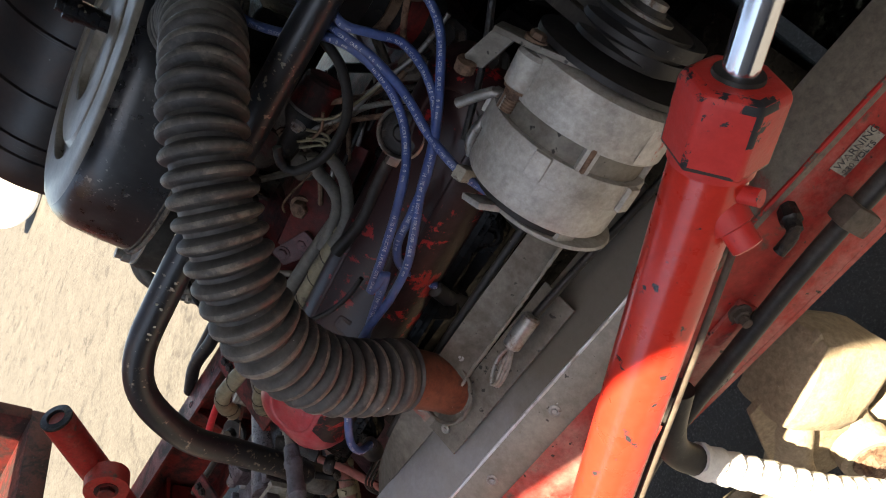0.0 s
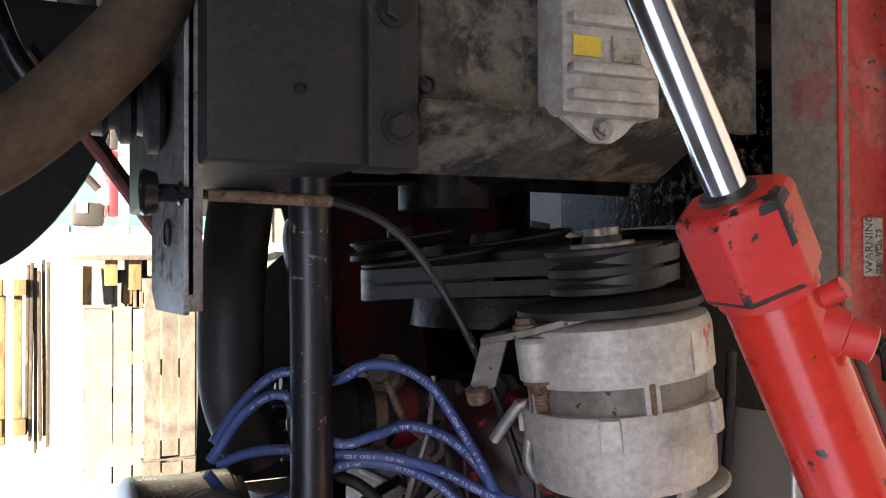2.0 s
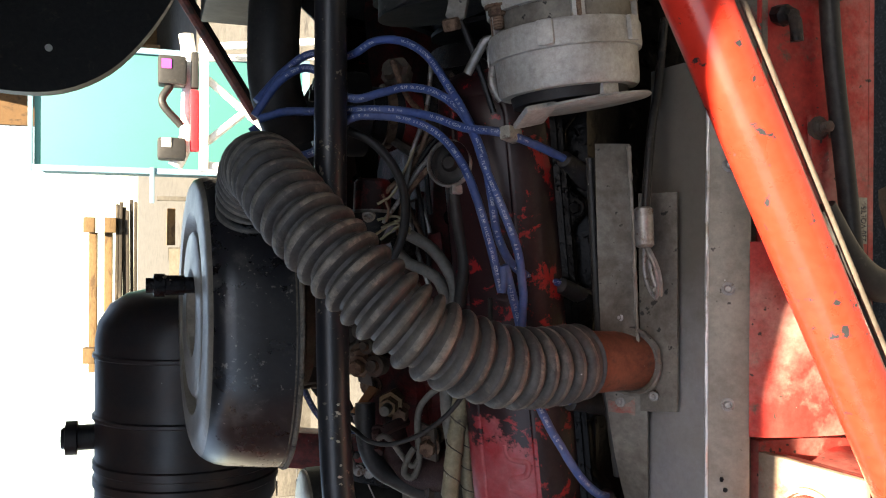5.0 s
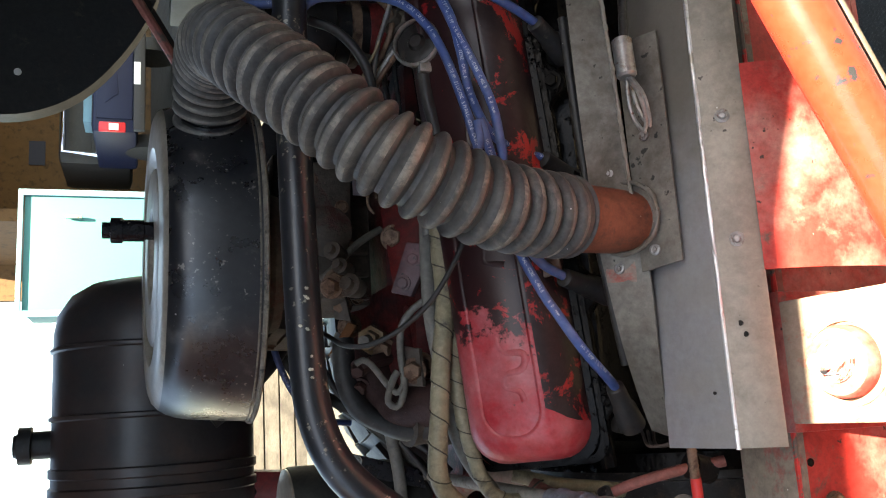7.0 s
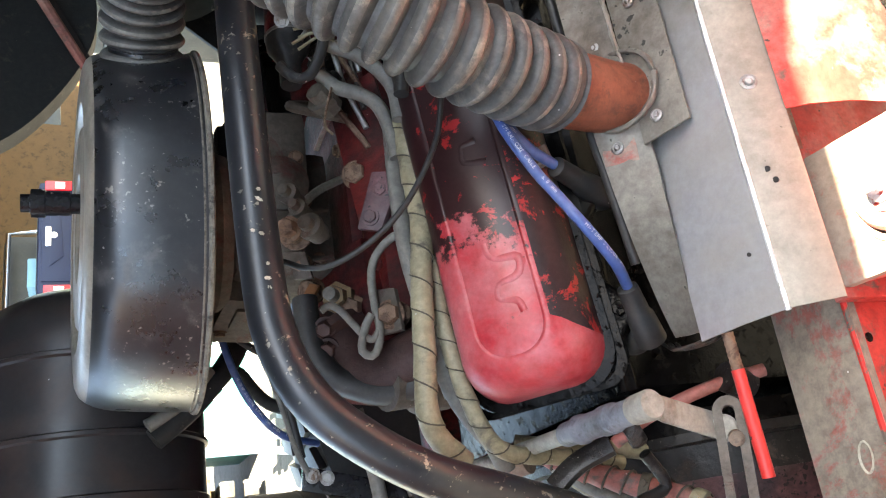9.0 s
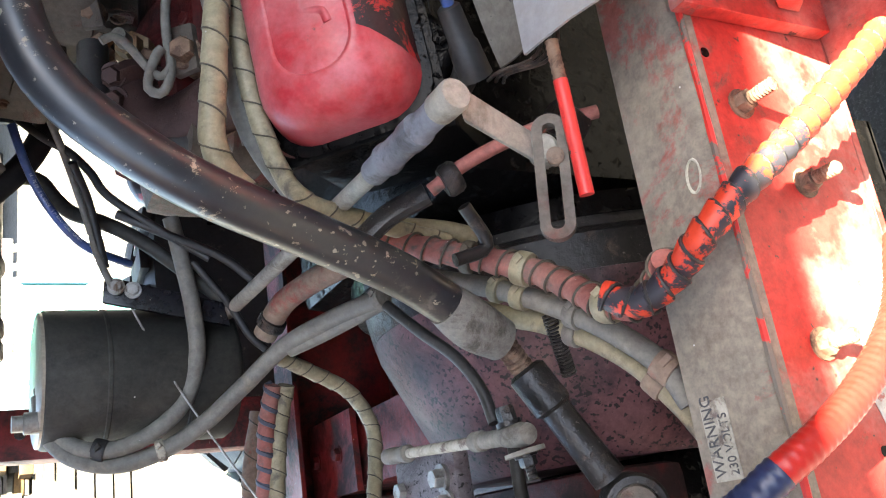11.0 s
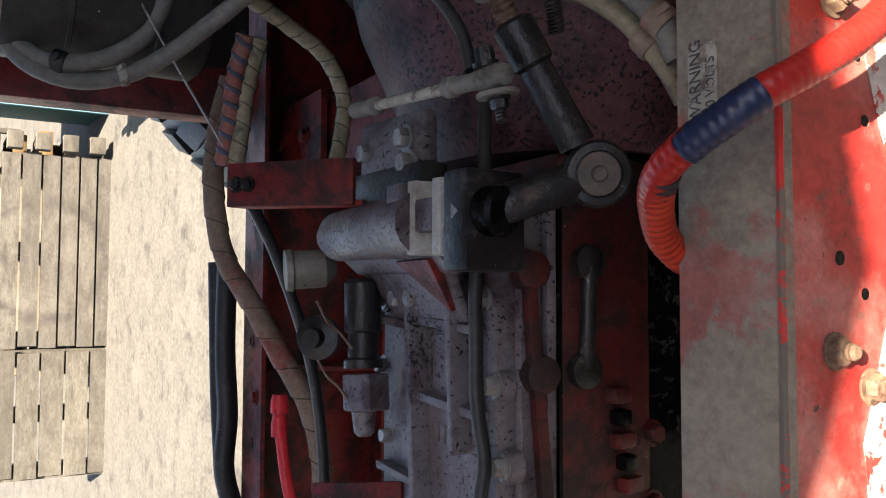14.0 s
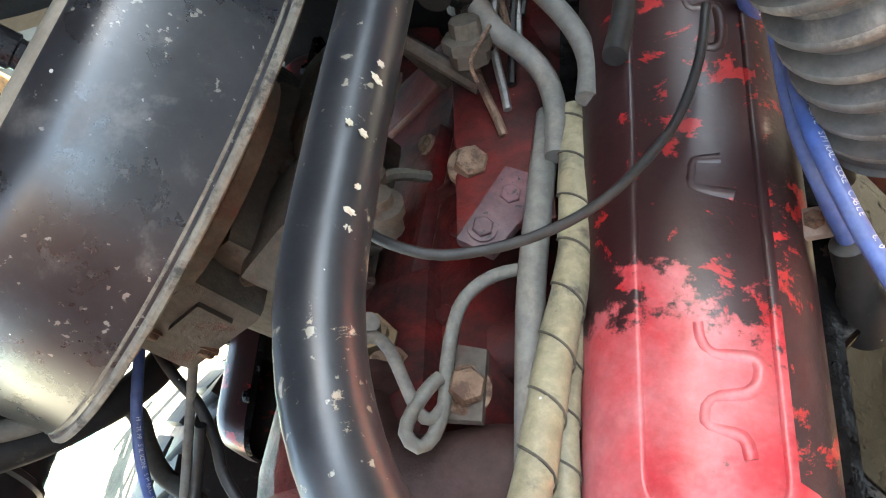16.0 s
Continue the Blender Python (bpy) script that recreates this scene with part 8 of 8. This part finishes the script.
part("valve_body", lathe([(0, 0.014), (0.004, 0.018), (0.05, 0.018), (0.052, 0.015), (0.075, 0.015), (0.077, 0.019), (0.085, 0.019)], (-0.035, -0.985, 0.748), (0.05, -1, 0.0), 24), "grease", sol)
part("diaphragm", lathe([(0, 0.012), (0.004, 0.022), (0.012, 0.022), (0.016, 0.010), (0.028, 0.009)], (-0.078, -1.042, 0.772), (0.6, 0, 0.6), 24), "grease", sol)
part("pump_head", block((-0.038, -1.094, 0.742), (0.042, 0.036, 0.026), (0, 15, 5), bevel=0.004), "gear_alu", sol)
part("pump_nose", lathe([(0, 0.012), (0.02, 0.010), (0.024, 0.006)], (-0.038, -1.112, 0.744), (0.1, -1, 0), 16), "gear_alu", sol)
for q in ((-0.06, -1.006, 0.785), (-0.085, -1.06, 0.775)):
    hose("wire", [q, (q[0] + 0.008, q[1] - 0.02, q[2] - 0.008), (q[0] + 0.03, q[1] - 0.03, q[2] - 0.012), (q[0] + 0.04, q[1] - 0.045, q[2] - 0.02)], 0.0014, "rust", "thin brown wire at the switch", "wire", 6, group="loose wires")
solo("hose_union", lathe([(0, 0.009), (0.01, 0.011), (0.022, 0.011), (0.024, 0.008), (0.036, 0.010), (0.05, 0.010)], (-0.282, -1.12, 0.742), (0, -1, 0), 12), "bright_red", "bright red hydraulic hose union", "fitting")

strap = thing("case_strap", "dark cast lug strap on the gearbox side", "strap", (0.166, -1.02, 0.64))
part("bar", sweep([(0.168, -0.976, 0.636), (0.169, -1.02, 0.638), (0.168, -1.060, 0.640)], 0.0072, 12), "grease", strap)
for y, z in ((-0.973, 0.636), (-1.062, 0.640)):
    part("lug", lathe([(0, 0.015), (0.012, 0.015), (0.014, 0.010)], (0.160, y, z), (1, 0, 0), 18), "grease", strap)

# ---- canister bracket ----
cb = thing("canister_bracket", "black steel arm holding the canister", "bracket", (-0.06, -0.66, 0.95))
part("arm", slab([(-0.066, -0.636, 1.012), (-0.05, -0.668, 0.905), (-0.05, -0.692, 0.90), (-0.066, -0.662, 1.015)], (-0.006, 0, 0), bevel=0.0015), "black", cb)
for p in ((-0.062, -0.648, 1.003), (-0.061, -0.652, 0.988)):
    hex_bolt(cb, p, (1, 0, 0.2), 0.006, 0.005, "steel")

# ---- distributor, coil, filler ----
coil = thing("ignition_coil", "bright red ignition coil with chrome rim", "ignition coil", (0.24, -0.28, 1.05))
part("can", lathe([(-0.034, 0.017), (-0.031, 0.0195), (-0.002, 0.020), (0.0, 0.020)], (0.228, -0.300, 1.058), (0.05, -1, 0.02), 28), "chassis_red", coil)
part("rim", lathe([(-0.0015, 0.0206), (0.0015, 0.0206), (0.002, 0.018)], (0.228, -0.300, 1.058), (0.05, -1, 0.02), 28), "steel", coil, "crimped steel rim")
part("cap", lathe([(0.002, 0.020), (0.012, 0.019), (0.02, 0.014), (0.028, 0.010), (0.05, 0.0095)], (0.228, -0.300, 1.058), (0.05, -1, 0.02), 20), "rubber", coil, "black moulded cap")
hex_bolt(coil, (0.262, -0.305, 1.07), (0.6, -0.7, 0.3), 0.005, 0.006, "steel")
dist = thing("distributor", "black distributor cap bristling with leads", "distributor", (0.19, -0.2, 1.0))
part("body", lathe([(-0.08, 0.03), (-0.005, 0.032), (0, 0.046), (0.012, 0.047), (0.030, 0.044), (0.045, 0.032), (0.050, 0.0)], (0.175, -0.19, 1.055), (0, 0, 1), 32), "rubber", dist)
for k in range(8):
    a = radians(45 * k)
    part("tower", rod((0.175 + 0.028 * math.cos(a), -0.19 + 0.028 * math.sin(a), 1.08), (0.175 + 0.031 * math.cos(a), -0.19 + 0.031 * math.sin(a), 1.112), 0.008, 0.0065, 12), "rubber", dist)
part("clamp", lathe([(-0.03, 0.033), (-0.03, 0.036), (-0.02, 0.036), (-0.02, 0.033)], (0.175, -0.19, 1.055), (0, 0, 1), 28), "rust", dist)
part("red_band", lathe([(-0.06, 0.034), (-0.05, 0.036), (-0.04, 0.034)], (0.175, -0.19, 1.055), (0, 0, 1), 28), "chassis_red", dist)
fill = thing("oil_filler", "black oil filler cap with pale metal ring", "filler cap", (0.30, -0.255, 0.98))
FA = Vector((0.75, 0.05, 0.65))
part("ring", lathe([(0, 0.0225), (0.002, 0.0245), (0.006, 0.0245), (0.008, 0.0225), (0.006, 0.0212), (0.002, 0.0212), (0, 0.0225)], (0.300, -0.253, 0.995), FA, 36, closed=False), "steel", fill)
part("cap", lathe([(-0.02, 0.021), (0.003, 0.021), (0.005, 0.017), (0.0045, 0.009), (0.008, 0.006), (0.008, 0)], (0.300, -0.253, 0.995), FA, 32), "grease", fill)
part("ear", block((0.306, -0.279, 0.992), (0.008, 0.010, 0.012), bevel=0.002), "steel", fill)

# ---- valley clutter on the intake ----
val = thing("intake_fittings", "dusty iron unions, bolts and brackets on the intake", "fittings", (0.15, -0.5, 0.95))
for x, y, z, r, h in ((0.184, -0.548, 0.972, 0.009, 0.010), (0.185, -0.468, 1.062, 0.009, 0.012), (0.116, -0.501, 1.03, 0.010, 0.012), (0.145, -0.53, 1.0, 0.010, 0.014), (0.19, -0.60, 0.96, 0.010, 0.012), (0.16, -0.46, 1.05, 0.012, 0.012), (0.20, -0.42, 1.0, 0.010, 0.010), (0.12, -0.56, 0.985, 0.012, 0.014), (0.13, -0.48, 1.04, 0.008, 0.010)):
    hex_bolt(val, (x, y, z), (0.8, -0.1, 0.5), r, h, "rust")
part("casting", block((0.10, -0.53, 0.97), (0.11, 0.13, 0.08), (0, 20, 12), bevel=0.016), "engine_red", val)
part("elbow", sweep([(0.130, -0.548, 1.015), (0.140, -0.570, 1.006), (0.155, -0.588, 0.990), (0.178, -0.592, 0.972), (0.205, -0.588, 0.956), (0.225, -0.585, 0.935)], lambda q, a: 0.0235 + 0.002 * math.sin(q * 50 + a), 22), "elbow_pink", val, "cast water elbow in faded red")
part("elbow_flange", lathe([(-0.006, 0.030), (-0.004, 0.033), (0.004, 0.033), (0.006, 0.030)], (0.134, -0.553, 1.014), (0.35, -0.75, -0.3), 24), "elbow_pink", val)
for q in ((0.155, -0.548, 1.030), (0.150, -0.566, 1.028)):
    hex_bolt(val, q, (0.7, -0.5, 0.4), 0.0072, 0.010, "elbow_pink")
part("sensor_body", lathe([(-0.020, 0.013), (-0.004, 0.013), (-0.003, 0.0155), (0.010, 0.0155), (0.011, 0.011), (0.022, 0.010), (0.023, 0.006)], (0.140, -0.518, 1.010), (0.75, -0.1, 0.45), 6), "brass", val, "dusty brass hexagonal sender")
part("sensor_tip", lathe([(0.022, 0.0065), (0.036, 0.0060), (0.037, 0.003)], (0.140, -0.518, 1.010), (0.75, -0.1, 0.45), 14), "grey_hose", val)
part("bolt_plate", slab([(0.196, -0.530, 0.992), (0.215, -0.535, 0.980), (0.214, -0.572, 0.977), (0.194, -0.570, 0.989)], (0.004, 0, 0.005), bevel=0.0015), "iron", val)
hex_bolt(val, (0.210, -0.556, 0.988), (0.8, -0.1, 0.5), 0.0095, 0.011, "rust")
part("lever_plate", slab([(0.130, -0.462, 1.050), (0.142, -0.468, 1.038), (0.140, -0.498, 1.032), (0.126, -0.494, 1.046)], (0.004, 0, 0.003), bevel=0.001), "iron", val)
part("rust_lever", slab([(0.112, -0.532, 1.052), (0.120, -0.534, 1.044), (0.134, -0.502, 1.024), (0.127, -0.498, 1.032)], (0.003, 0, 0.003), bevel=0.001), "rust_orange", val, "orange rusty lever")
part("short_hose", sweep([(0.133, -0.530, 1.046), (0.137, -0.548, 1.042), (0.136, -0.568, 1.036), (0.130, -0.582, 1.022)], 0.0105, 16), "grey_hose", val, "short grey hose")
for q, r in (((0.190, -0.468, 1.043), 0.010), ((0.175, -0.430, 1.056), 0.008), ((0.182, -0.447, 1.050), 0.007)):
    part("union", lathe([(-0.014, r), (-0.002, r), (-0.001, r * 1.2), (0.006, r * 1.2), (0.007, r * 0.7), (0.014, r * 0.65)], q, (0.7, 0.1, 0.6), 12), "iron", val)
part("purple_bracket", slab([(0.206, -0.478, 1.004), (0.222, -0.430, 0.990), (0.230, -0.433, 0.978), (0.228, -0.455, 0.974), (0.216, -0.484, 0.986)], (0.005, 0, 0.005), bevel=0.0018), "bell_red", val, "dull purple-grey bracket")
for q in ((0.219, -0.470, 0.998), (0.226, -0.447, 0.988)):
    hex_bolt(val, q, (0.8, -0.1, 0.5), 0.006, 0.004, "bell_red")
part("choke_housing", lathe([(0, 0.024), (0.004, 0.027), (0.02, 0.027), (0.024, 0.02), (0.03, 0.012)], (0.125, -0.40, 1.055), (1, -0.1, 0.1), 28), "iron", val)
part("fuel_bowl", block((0.115, -0.455, 1.06), (0.06, 0.06, 0.045), (0, 0, 15), bevel=0.010), "iron", val)
part("cover_plate", slab([(0.215, -0.32, 0.975), (0.24, -0.46, 0.965), (0.20, -0.47, 1.0), (0.175, -0.33, 1.01)], (0.004, 0, 0.004), bevel=0.001), "engine_red", val)
for k in range(3):
    y = -0.19 - 0.065 * k
    part("lever", sweep([(0.15 + 0.02 * (k % 2), y, 1.0), (0.18, y - 0.02, 1.03 + 0.01 * (k % 3)), (0.205, y - 0.045, 1.005)], 0.005, 8), "grease" if k % 2 else "iron", val)
for x, y, z, r, m in ((0.215, -0.335, 1.02, 0.010, "grease"), (0.225, -0.36, 1.03, 0.012, "iron"), (0.20, -0.30, 1.02, 0.012, "grease"), (0.25, -0.21, 1.0, 0.012, "iron"), (0.26, -0.17, 0.99, 0.015, "grease"), (0.22, -0.15, 1.03, 0.014, "iron"), (0.30, -0.16, 0.96, 0.013, "grease")):
    part("fitting", lathe([(-0.012, r), (-0.004, r), (-0.003, r * 1.25), (0.004, r * 1.25), (0.005, r * 0.8), (0.014, r * 0.75)], (x, y, z), (0.6, 0.3, 0.7), 8), m, val)
for k in range(6):
    y = -0.14 - 0.02 * k
    hose("fuel_line", [(0.27 + 0.004 * k, y, 0.95 + 0.01 * k), (0.25, y - 0.05, 0.99 + 0.008 * k), (0.235 - 0.005 * k, y - 0.10, 1.0 + 0.01 * (k % 3)), (0.215, y - 0.16, 0.99)], 0.0028, ("grease", "steel", "rust")[k % 3], "thin greasy line among the intake fittings", "fuel line", 8, group="fuel lines")

# ---- shields small parts ----
thim = thing("cable_thimble", "crimped steel sleeve with a wire loop on the heat shield", "cable end", (0.445, -0.33, 0.86))
part("sleeve", lathe([(0, 0.0062), (0.002, 0.0085), (0.034, 0.0085), (0.036, 0.006)], (0.443, -0.300, 0.864), (0.12, -1, 0.02), 16), "steel", thim)
part("loop", sweep([(0.447, -0.336, 0.864), (0.456, -0.352, 0.861), (0.455, -0.370, 0.856), (0.447, -0.381, 0.853), (0.439, -0.370, 0.856), (0.440, -0.352, 0.861), (0.446, -0.336, 0.864)], 0.0018, 8), "steel", thim)
part("second_loop", sweep([(0.449, -0.336, 0.862), (0.459, -0.356, 0.858), (0.452, -0.378, 0.851), (0.443, -0.36, 0.855), (0.447, -0.336, 0.862)], 0.0016, 8), "steel", thim)

# ---- pipes and clips along the rail's outside ----
hose("rail_pipe", [(0.452, 0.45, 0.672), (0.452, 0.1, 0.672), (0.452, -0.1, 0.668), (0.453, -0.25, 0.650), (0.46, -0.40, 0.632), (0.475, -0.50, 0.60)], 0.0095, "rubber", "black pipe clamped along the chassis rail", "pipe")
rc = thing("rail_clamp", "worn red clamp holding the pipe to the rail", "clamp", (0.45, -0.07, 0.64))
part("saddle", block((0.456, -0.087, 0.669), (0.024, 0.024, 0.034), bevel=0.004), "iron", rc)
fitg = thing("pipe_union", "black greasy union on the chassis rail", "fitting", (0.45, -0.12, 0.69))
part("body", lathe([(-0.01, 0.009), (0.005, 0.0105), (0.008, 0.008), (0.016, 0.007)], (0.445, -0.116, 0.716), (1, -0.3, 0), 8), "grease", fitg)
part("elbow", sweep([(0.453, -0.116, 0.716), (0.461, -0.126, 0.715), (0.461, -0.144, 0.713)], 0.006, 12), "grease", fitg)


def warning_sticker(at, across, up, width=0.046, height=0.021, words=("WARNING", "230 VOLTS")):
    a, u = Vector(across).normalized(), Vector(up).normalized()
    n = a.cross(u).normalized()
    at = Vector(at) + n * 0.0006
    root = thing("warning_sticker", "worn pale sticker with dark warning lettering", "sticker", at, "warning stickers")
    part("backing", slab([at - a * width / 2 - u * height / 2, at + a * width / 2 - u * height / 2, at + a * width / 2 + u * height / 2, at - a * width / 2 + u * height / 2], n * -0.0005), "label", root)
    m = Matrix((a, u, n)).transposed().to_4x4()
    m.translation = at - a * width * 0.45 + u * height * 0.05 + n * 0.0004
    letters("wording", words[0], height * 0.56, m @ Matrix.Diagonal((0.82, 1, 1, 1)), "ink", root)
    m2 = m.copy()
    m2.translation = at - a * width * 0.45 - u * height * 0.42 + n * 0.0004
    letters("wording", words[1], height * 0.44, m2 @ Matrix.Diagonal((0.80, 1, 1, 1)), "ink", root)
    return root


warning_sticker((0.392, -0.885, 0.7408), (0.0, 1, 0), (-1, 0.0, 0))
warning_sticker((WEB + 0.0006, -0.043, 0.702), (0, 1, 0), (0, 0, 1))
warning_sticker((WEB + 0.0006, -0.308, 0.617), (0, 1, 0), (0, 0, 1))
warning_sticker((WEB + 0.0006, -0.86, 0.632), (0, 1, 0), (0, 0, 1))

# ---- tyre beyond the far rail ----
tyre = thing("road_wheel", "black chunky-treaded truck tyre beyond the far rail", "wheel", (-0.72, -0.55, 0.45))
part("tyre", lathe([(-0.12, 0.24), (-0.12, 0.39), (-0.105, 0.425), (-0.08, 0.435), (0.08, 0.435), (0.105, 0.425), (0.12, 0.39), (0.12, 0.24)], (-0.74, -0.42, 0.44), (1, 0, 0), 72), "rubber", tyre)
for k in range(40):
    a = 2 * math.pi * k / 40
    dv = Vector((0, math.cos(a), math.sin(a)))
    for sx in (-1, 1):
        part("tread_block", block(Vector((-0.74 + sx * 0.055, -0.42, 0.44)) + dv * 0.438, (0.085, 0.045, 0.016), (math.degrees(a) - 90, 0, 14 * sx), bevel=0.002), "rubber", tyre)
part("rim", lathe([(-0.09, 0.24), (-0.08, 0.23), (-0.02, 0.22), (0.0, 0.10), (0.02, 0.08), (0.02, 0.0)], (-0.74, -0.42, 0.44), (1, 0, 0), 40), "white_paint", tyre)

# ---- below and behind ----
hh = thing("hydraulic_hose", "black hydraulic hose with pale spiral guard below the rail", "hose", (0.48, -0.36, 0.55))
part("hose", sweep([(0.475, -0.30, 0.70), (0.48, -0.345, 0.672), (0.48, -0.368, 0.640), (0.48, -0.372, 0.60)], 0.016, 18), "rubber", hh)
part("spiral_guard", sweep([(0.48, -0.371, 0.610), (0.48, -0.370, 0.56), (0.48, -0.366, 0.50), (0.48, -0.360, 0.40), (0.47, -0.35, 0.30)], wrapped(0.0165, 0.026, 0.003), 20, 0.002), "white_paint", hh, "pale plastic spiral guard")
hang = thing("spring_hanger", "sandy cast spring hanger below the chassis rail", "spring hanger", (0.36, -0.3, 0.4))
bm = block((0.33, -0.30, 0.36), (0.10, 0.13, 0.15), (10, 8, 12), bevel=0.025)
bmesh.ops.subdivide_edges(bm, edges=bm.edges, cuts=2, use_grid_fill=True)
for v in bm.verts:
    v.co += Vector((1, 0.6, 0.4)) * 0.012 * noise.noise(v.co * 22)
part("casting", bm, "sunny_tan", hang)
part("arm", sweep([(0.33, -0.36, 0.36), (0.36, -0.42, 0.30), (0.37, -0.50, 0.22), (0.35, -0.60, 0.18)], lambda q, a: 0.030 + 0.008 * math.cos(2 * a) + 0.004 * math.sin(q * 60), 20), "sunny_tan", hang)
part("shackle", lathe([(-0.05, 0.034), (-0.045, 0.040), (-0.02, 0.040), (-0.018, 0.034), (0.018, 0.034), (0.02, 0.040), (0.045, 0.040), (0.05, 0.034)], (0.34, -0.36, 0.22), (1, 0, 0), 28), "sunny_tan", hang)
part("web_plate", slab([(0.345, -0.24, 0.44), (0.345, -0.38, 0.42), (0.345, -0.47, 0.26), (0.345, -0.40, 0.20), (0.345, -0.33, 0.27)], (0.012, 0, 0), bevel=0.003), "sunny_tan", hang)
for k in range(4):
    part("leaf", sweep([(0.30, 0.1, 0.22 - 0.012 * k), (0.30, -0.3, 0.17 - 0.012 * k), (0.30, -0.9 + 0.12 * k, 0.22 - 0.012 * k)], lambda s, a: 0.006 + 0.024 * abs(math.cos(a)), 8, 0.05), "sunny_tan", hang)
hex_bolt(hang, (0.392, -0.36, 0.22), (1, 0, 0), 0.02, 0.02, "rust")
ram = thing("body_ram", "red hydraulic ram of the truck body", "hydraulic ram", (-0.3, -1.4, 0.95))
part("barrel", rod((-0.30, -1.352, 1.0), (-0.30, -1.62, 0.74), 0.032, segments=28), "rail_red", ram)
part("eye", lathe([(-0.03, 0.030), (0.0, 0.032), (0.002, 0.018), (-0.01, 0.017)], (-0.30, -1.348, 1.004), (0, 0.72, 0.69), 24), "grease", ram)
part("pivot", lathe([(-0.02, 0.045), (0.02, 0.045)], (-0.26, -1.46, 0.86), (1, 0, 0), 24), "rail_red", ram)
hex_bolt(ram, (-0.24, -1.46, 0.86), (1, 0, 0), 0.018, 0.012, "chassis_red")
pack = thing("cab_latch_plate", "sunlit pale bracket with hinge bolts on the rear rail", "bracket", (0.46, -1.3, 0.68))
part("frame", slab([(0.445, -1.118, 0.722), (0.445, -1.118, 0.61), (0.445, -1.30, 0.61), (0.445, -1.30, 0.722)], (0.010, 0, 0), bevel=0.003), "primer", pack)
part("plate", slab([(0.456, -1.135, 0.706), (0.456, -1.135, 0.62), (0.456, -1.29, 0.62), (0.456, -1.29, 0.706)], (0.004, 0, 0), bevel=0.001), "rail_red", pack)
for y in (-1.16, -1.21):
    hex_bolt(pack, (0.460, y, 0.69), (1, 0, 0), 0.010, 0.012, "steel")


# ---- lettering along the ignition leads ----
def glyphs(text, size):
    out = []
    for ch in sorted(set(text.replace(" ", ""))):
        cu = bpy.data.curves.new("glyph", "FONT")
        cu.body, cu.size = ch, size
        ob = new("glyph", cu)
        me = bpy.data.meshes.new_from_object(ob.evaluated_get(bpy.context.evaluated_depsgraph_get()))
        bpy.data.objects.remove(ob)
        out.append((ch, [v.co.copy() for v in me.vertices], [tuple(p.vertices) for p in me.polygons]))
    return {ch: (v, f) for ch, v, f in out}


def lead_print(points, parent, text, r, towards, start=0.05, size=0.0040, gap=0.03):
    """White words wrapped along a lead, on the side that faces towards."""
    c = spline(points, 0.001)
    dist = [0.0]
    for a, b in zip(c, c[1:]):
        dist.append(dist[-1] + (b - a).length)
    g = glyphs(text, size)
    bm = bmesh.new()
    s = start
    while s < dist[-1] - 0.03:
        for ch in text:
            i = min(range(len(dist)), key=lambda k: abs(dist[k] - s))
            if i >= len(c) - 2:
                break
            d = (c[i + 1] - c[i]).normalized()
            n = Vector(towards) - c[i]
            n = (n - d * n.dot(d)).normalized()
            u = n.cross(d)
            if ch != " ":
                vs, fs = g[ch]
                made = []
                for q in vs:
                    a = (q.y - size * 0.35) / r
                    made.append(bm.verts.new(c[i] + d * q.x * 0.9 + (n * math.cos(a) + u * math.sin(a)) * (r + 0.0003)))
                for f in fs:
                    bm.faces.new([made[k] for k in f])
            s += size * (0.62 if ch != "I" else 0.34)
        s += gap
    return tagged(part("print", bm, "white_print", parent, "", smooth=False), "white lettering", kind="stuff")


WORDS = "HI-TEMP SILICONE SPIRAL-CORE CABLE   8.0 mm"
for ob, pts in LEADS:
    lead_print(pts, ob, WORDS, 0.0042, (0.95, -0.25, 1.27))
tape = solo("tape_flag", block((0.378, -0.232, 0.964), (0.012, 0.013, 0.024), (0, 35, 10), bevel=0.003), "label", "wrinkled masking-tape flag on a lead", "tape")
part("navy_tape", sweep(NAVY, lambda s, a: 0.0092 + 0.0003 * math.sin(s * 1300), 24, 0.0011), "navy", BATTERY, "dark navy taped section")
part("worn_loop", sweep([(0.410, -0.939, 0.789), (0.396, -0.948, 0.780), (0.380, -0.960, 0.764), (0.370, -0.970, 0.749), (0.366, -0.979, 0.733)], lambda s, a: 0.0092 + 0.0004 * math.sin(s * 1100), 24, 0.0011), "orange_black_loom", BATTERY, "orange paint worn off to dark blue")

# ---- lead bracket on the valve cover ----
lb = thing("lead_bracket", "dark strap clip with flaking red bracket beside the valve cover", "bracket", (0.325, -0.485, 0.916))
part("strap", block((0.325, -0.485, 0.916), (0.026, 0.017, 0.004), (0, 35, 0), bevel=0.0012), "grease", lb)
part("bracket", block((0.345, -0.476, 0.899), (0.022, 0.016, 0.005), (10, 40, 15), bevel=0.0015), "tab_pink", lb, "flaking red bracket")
hex_bolt(lb, (0.345, -0.476, 0.899), (0.6, 0, 0.8), 0.005, 0.006, "rust")
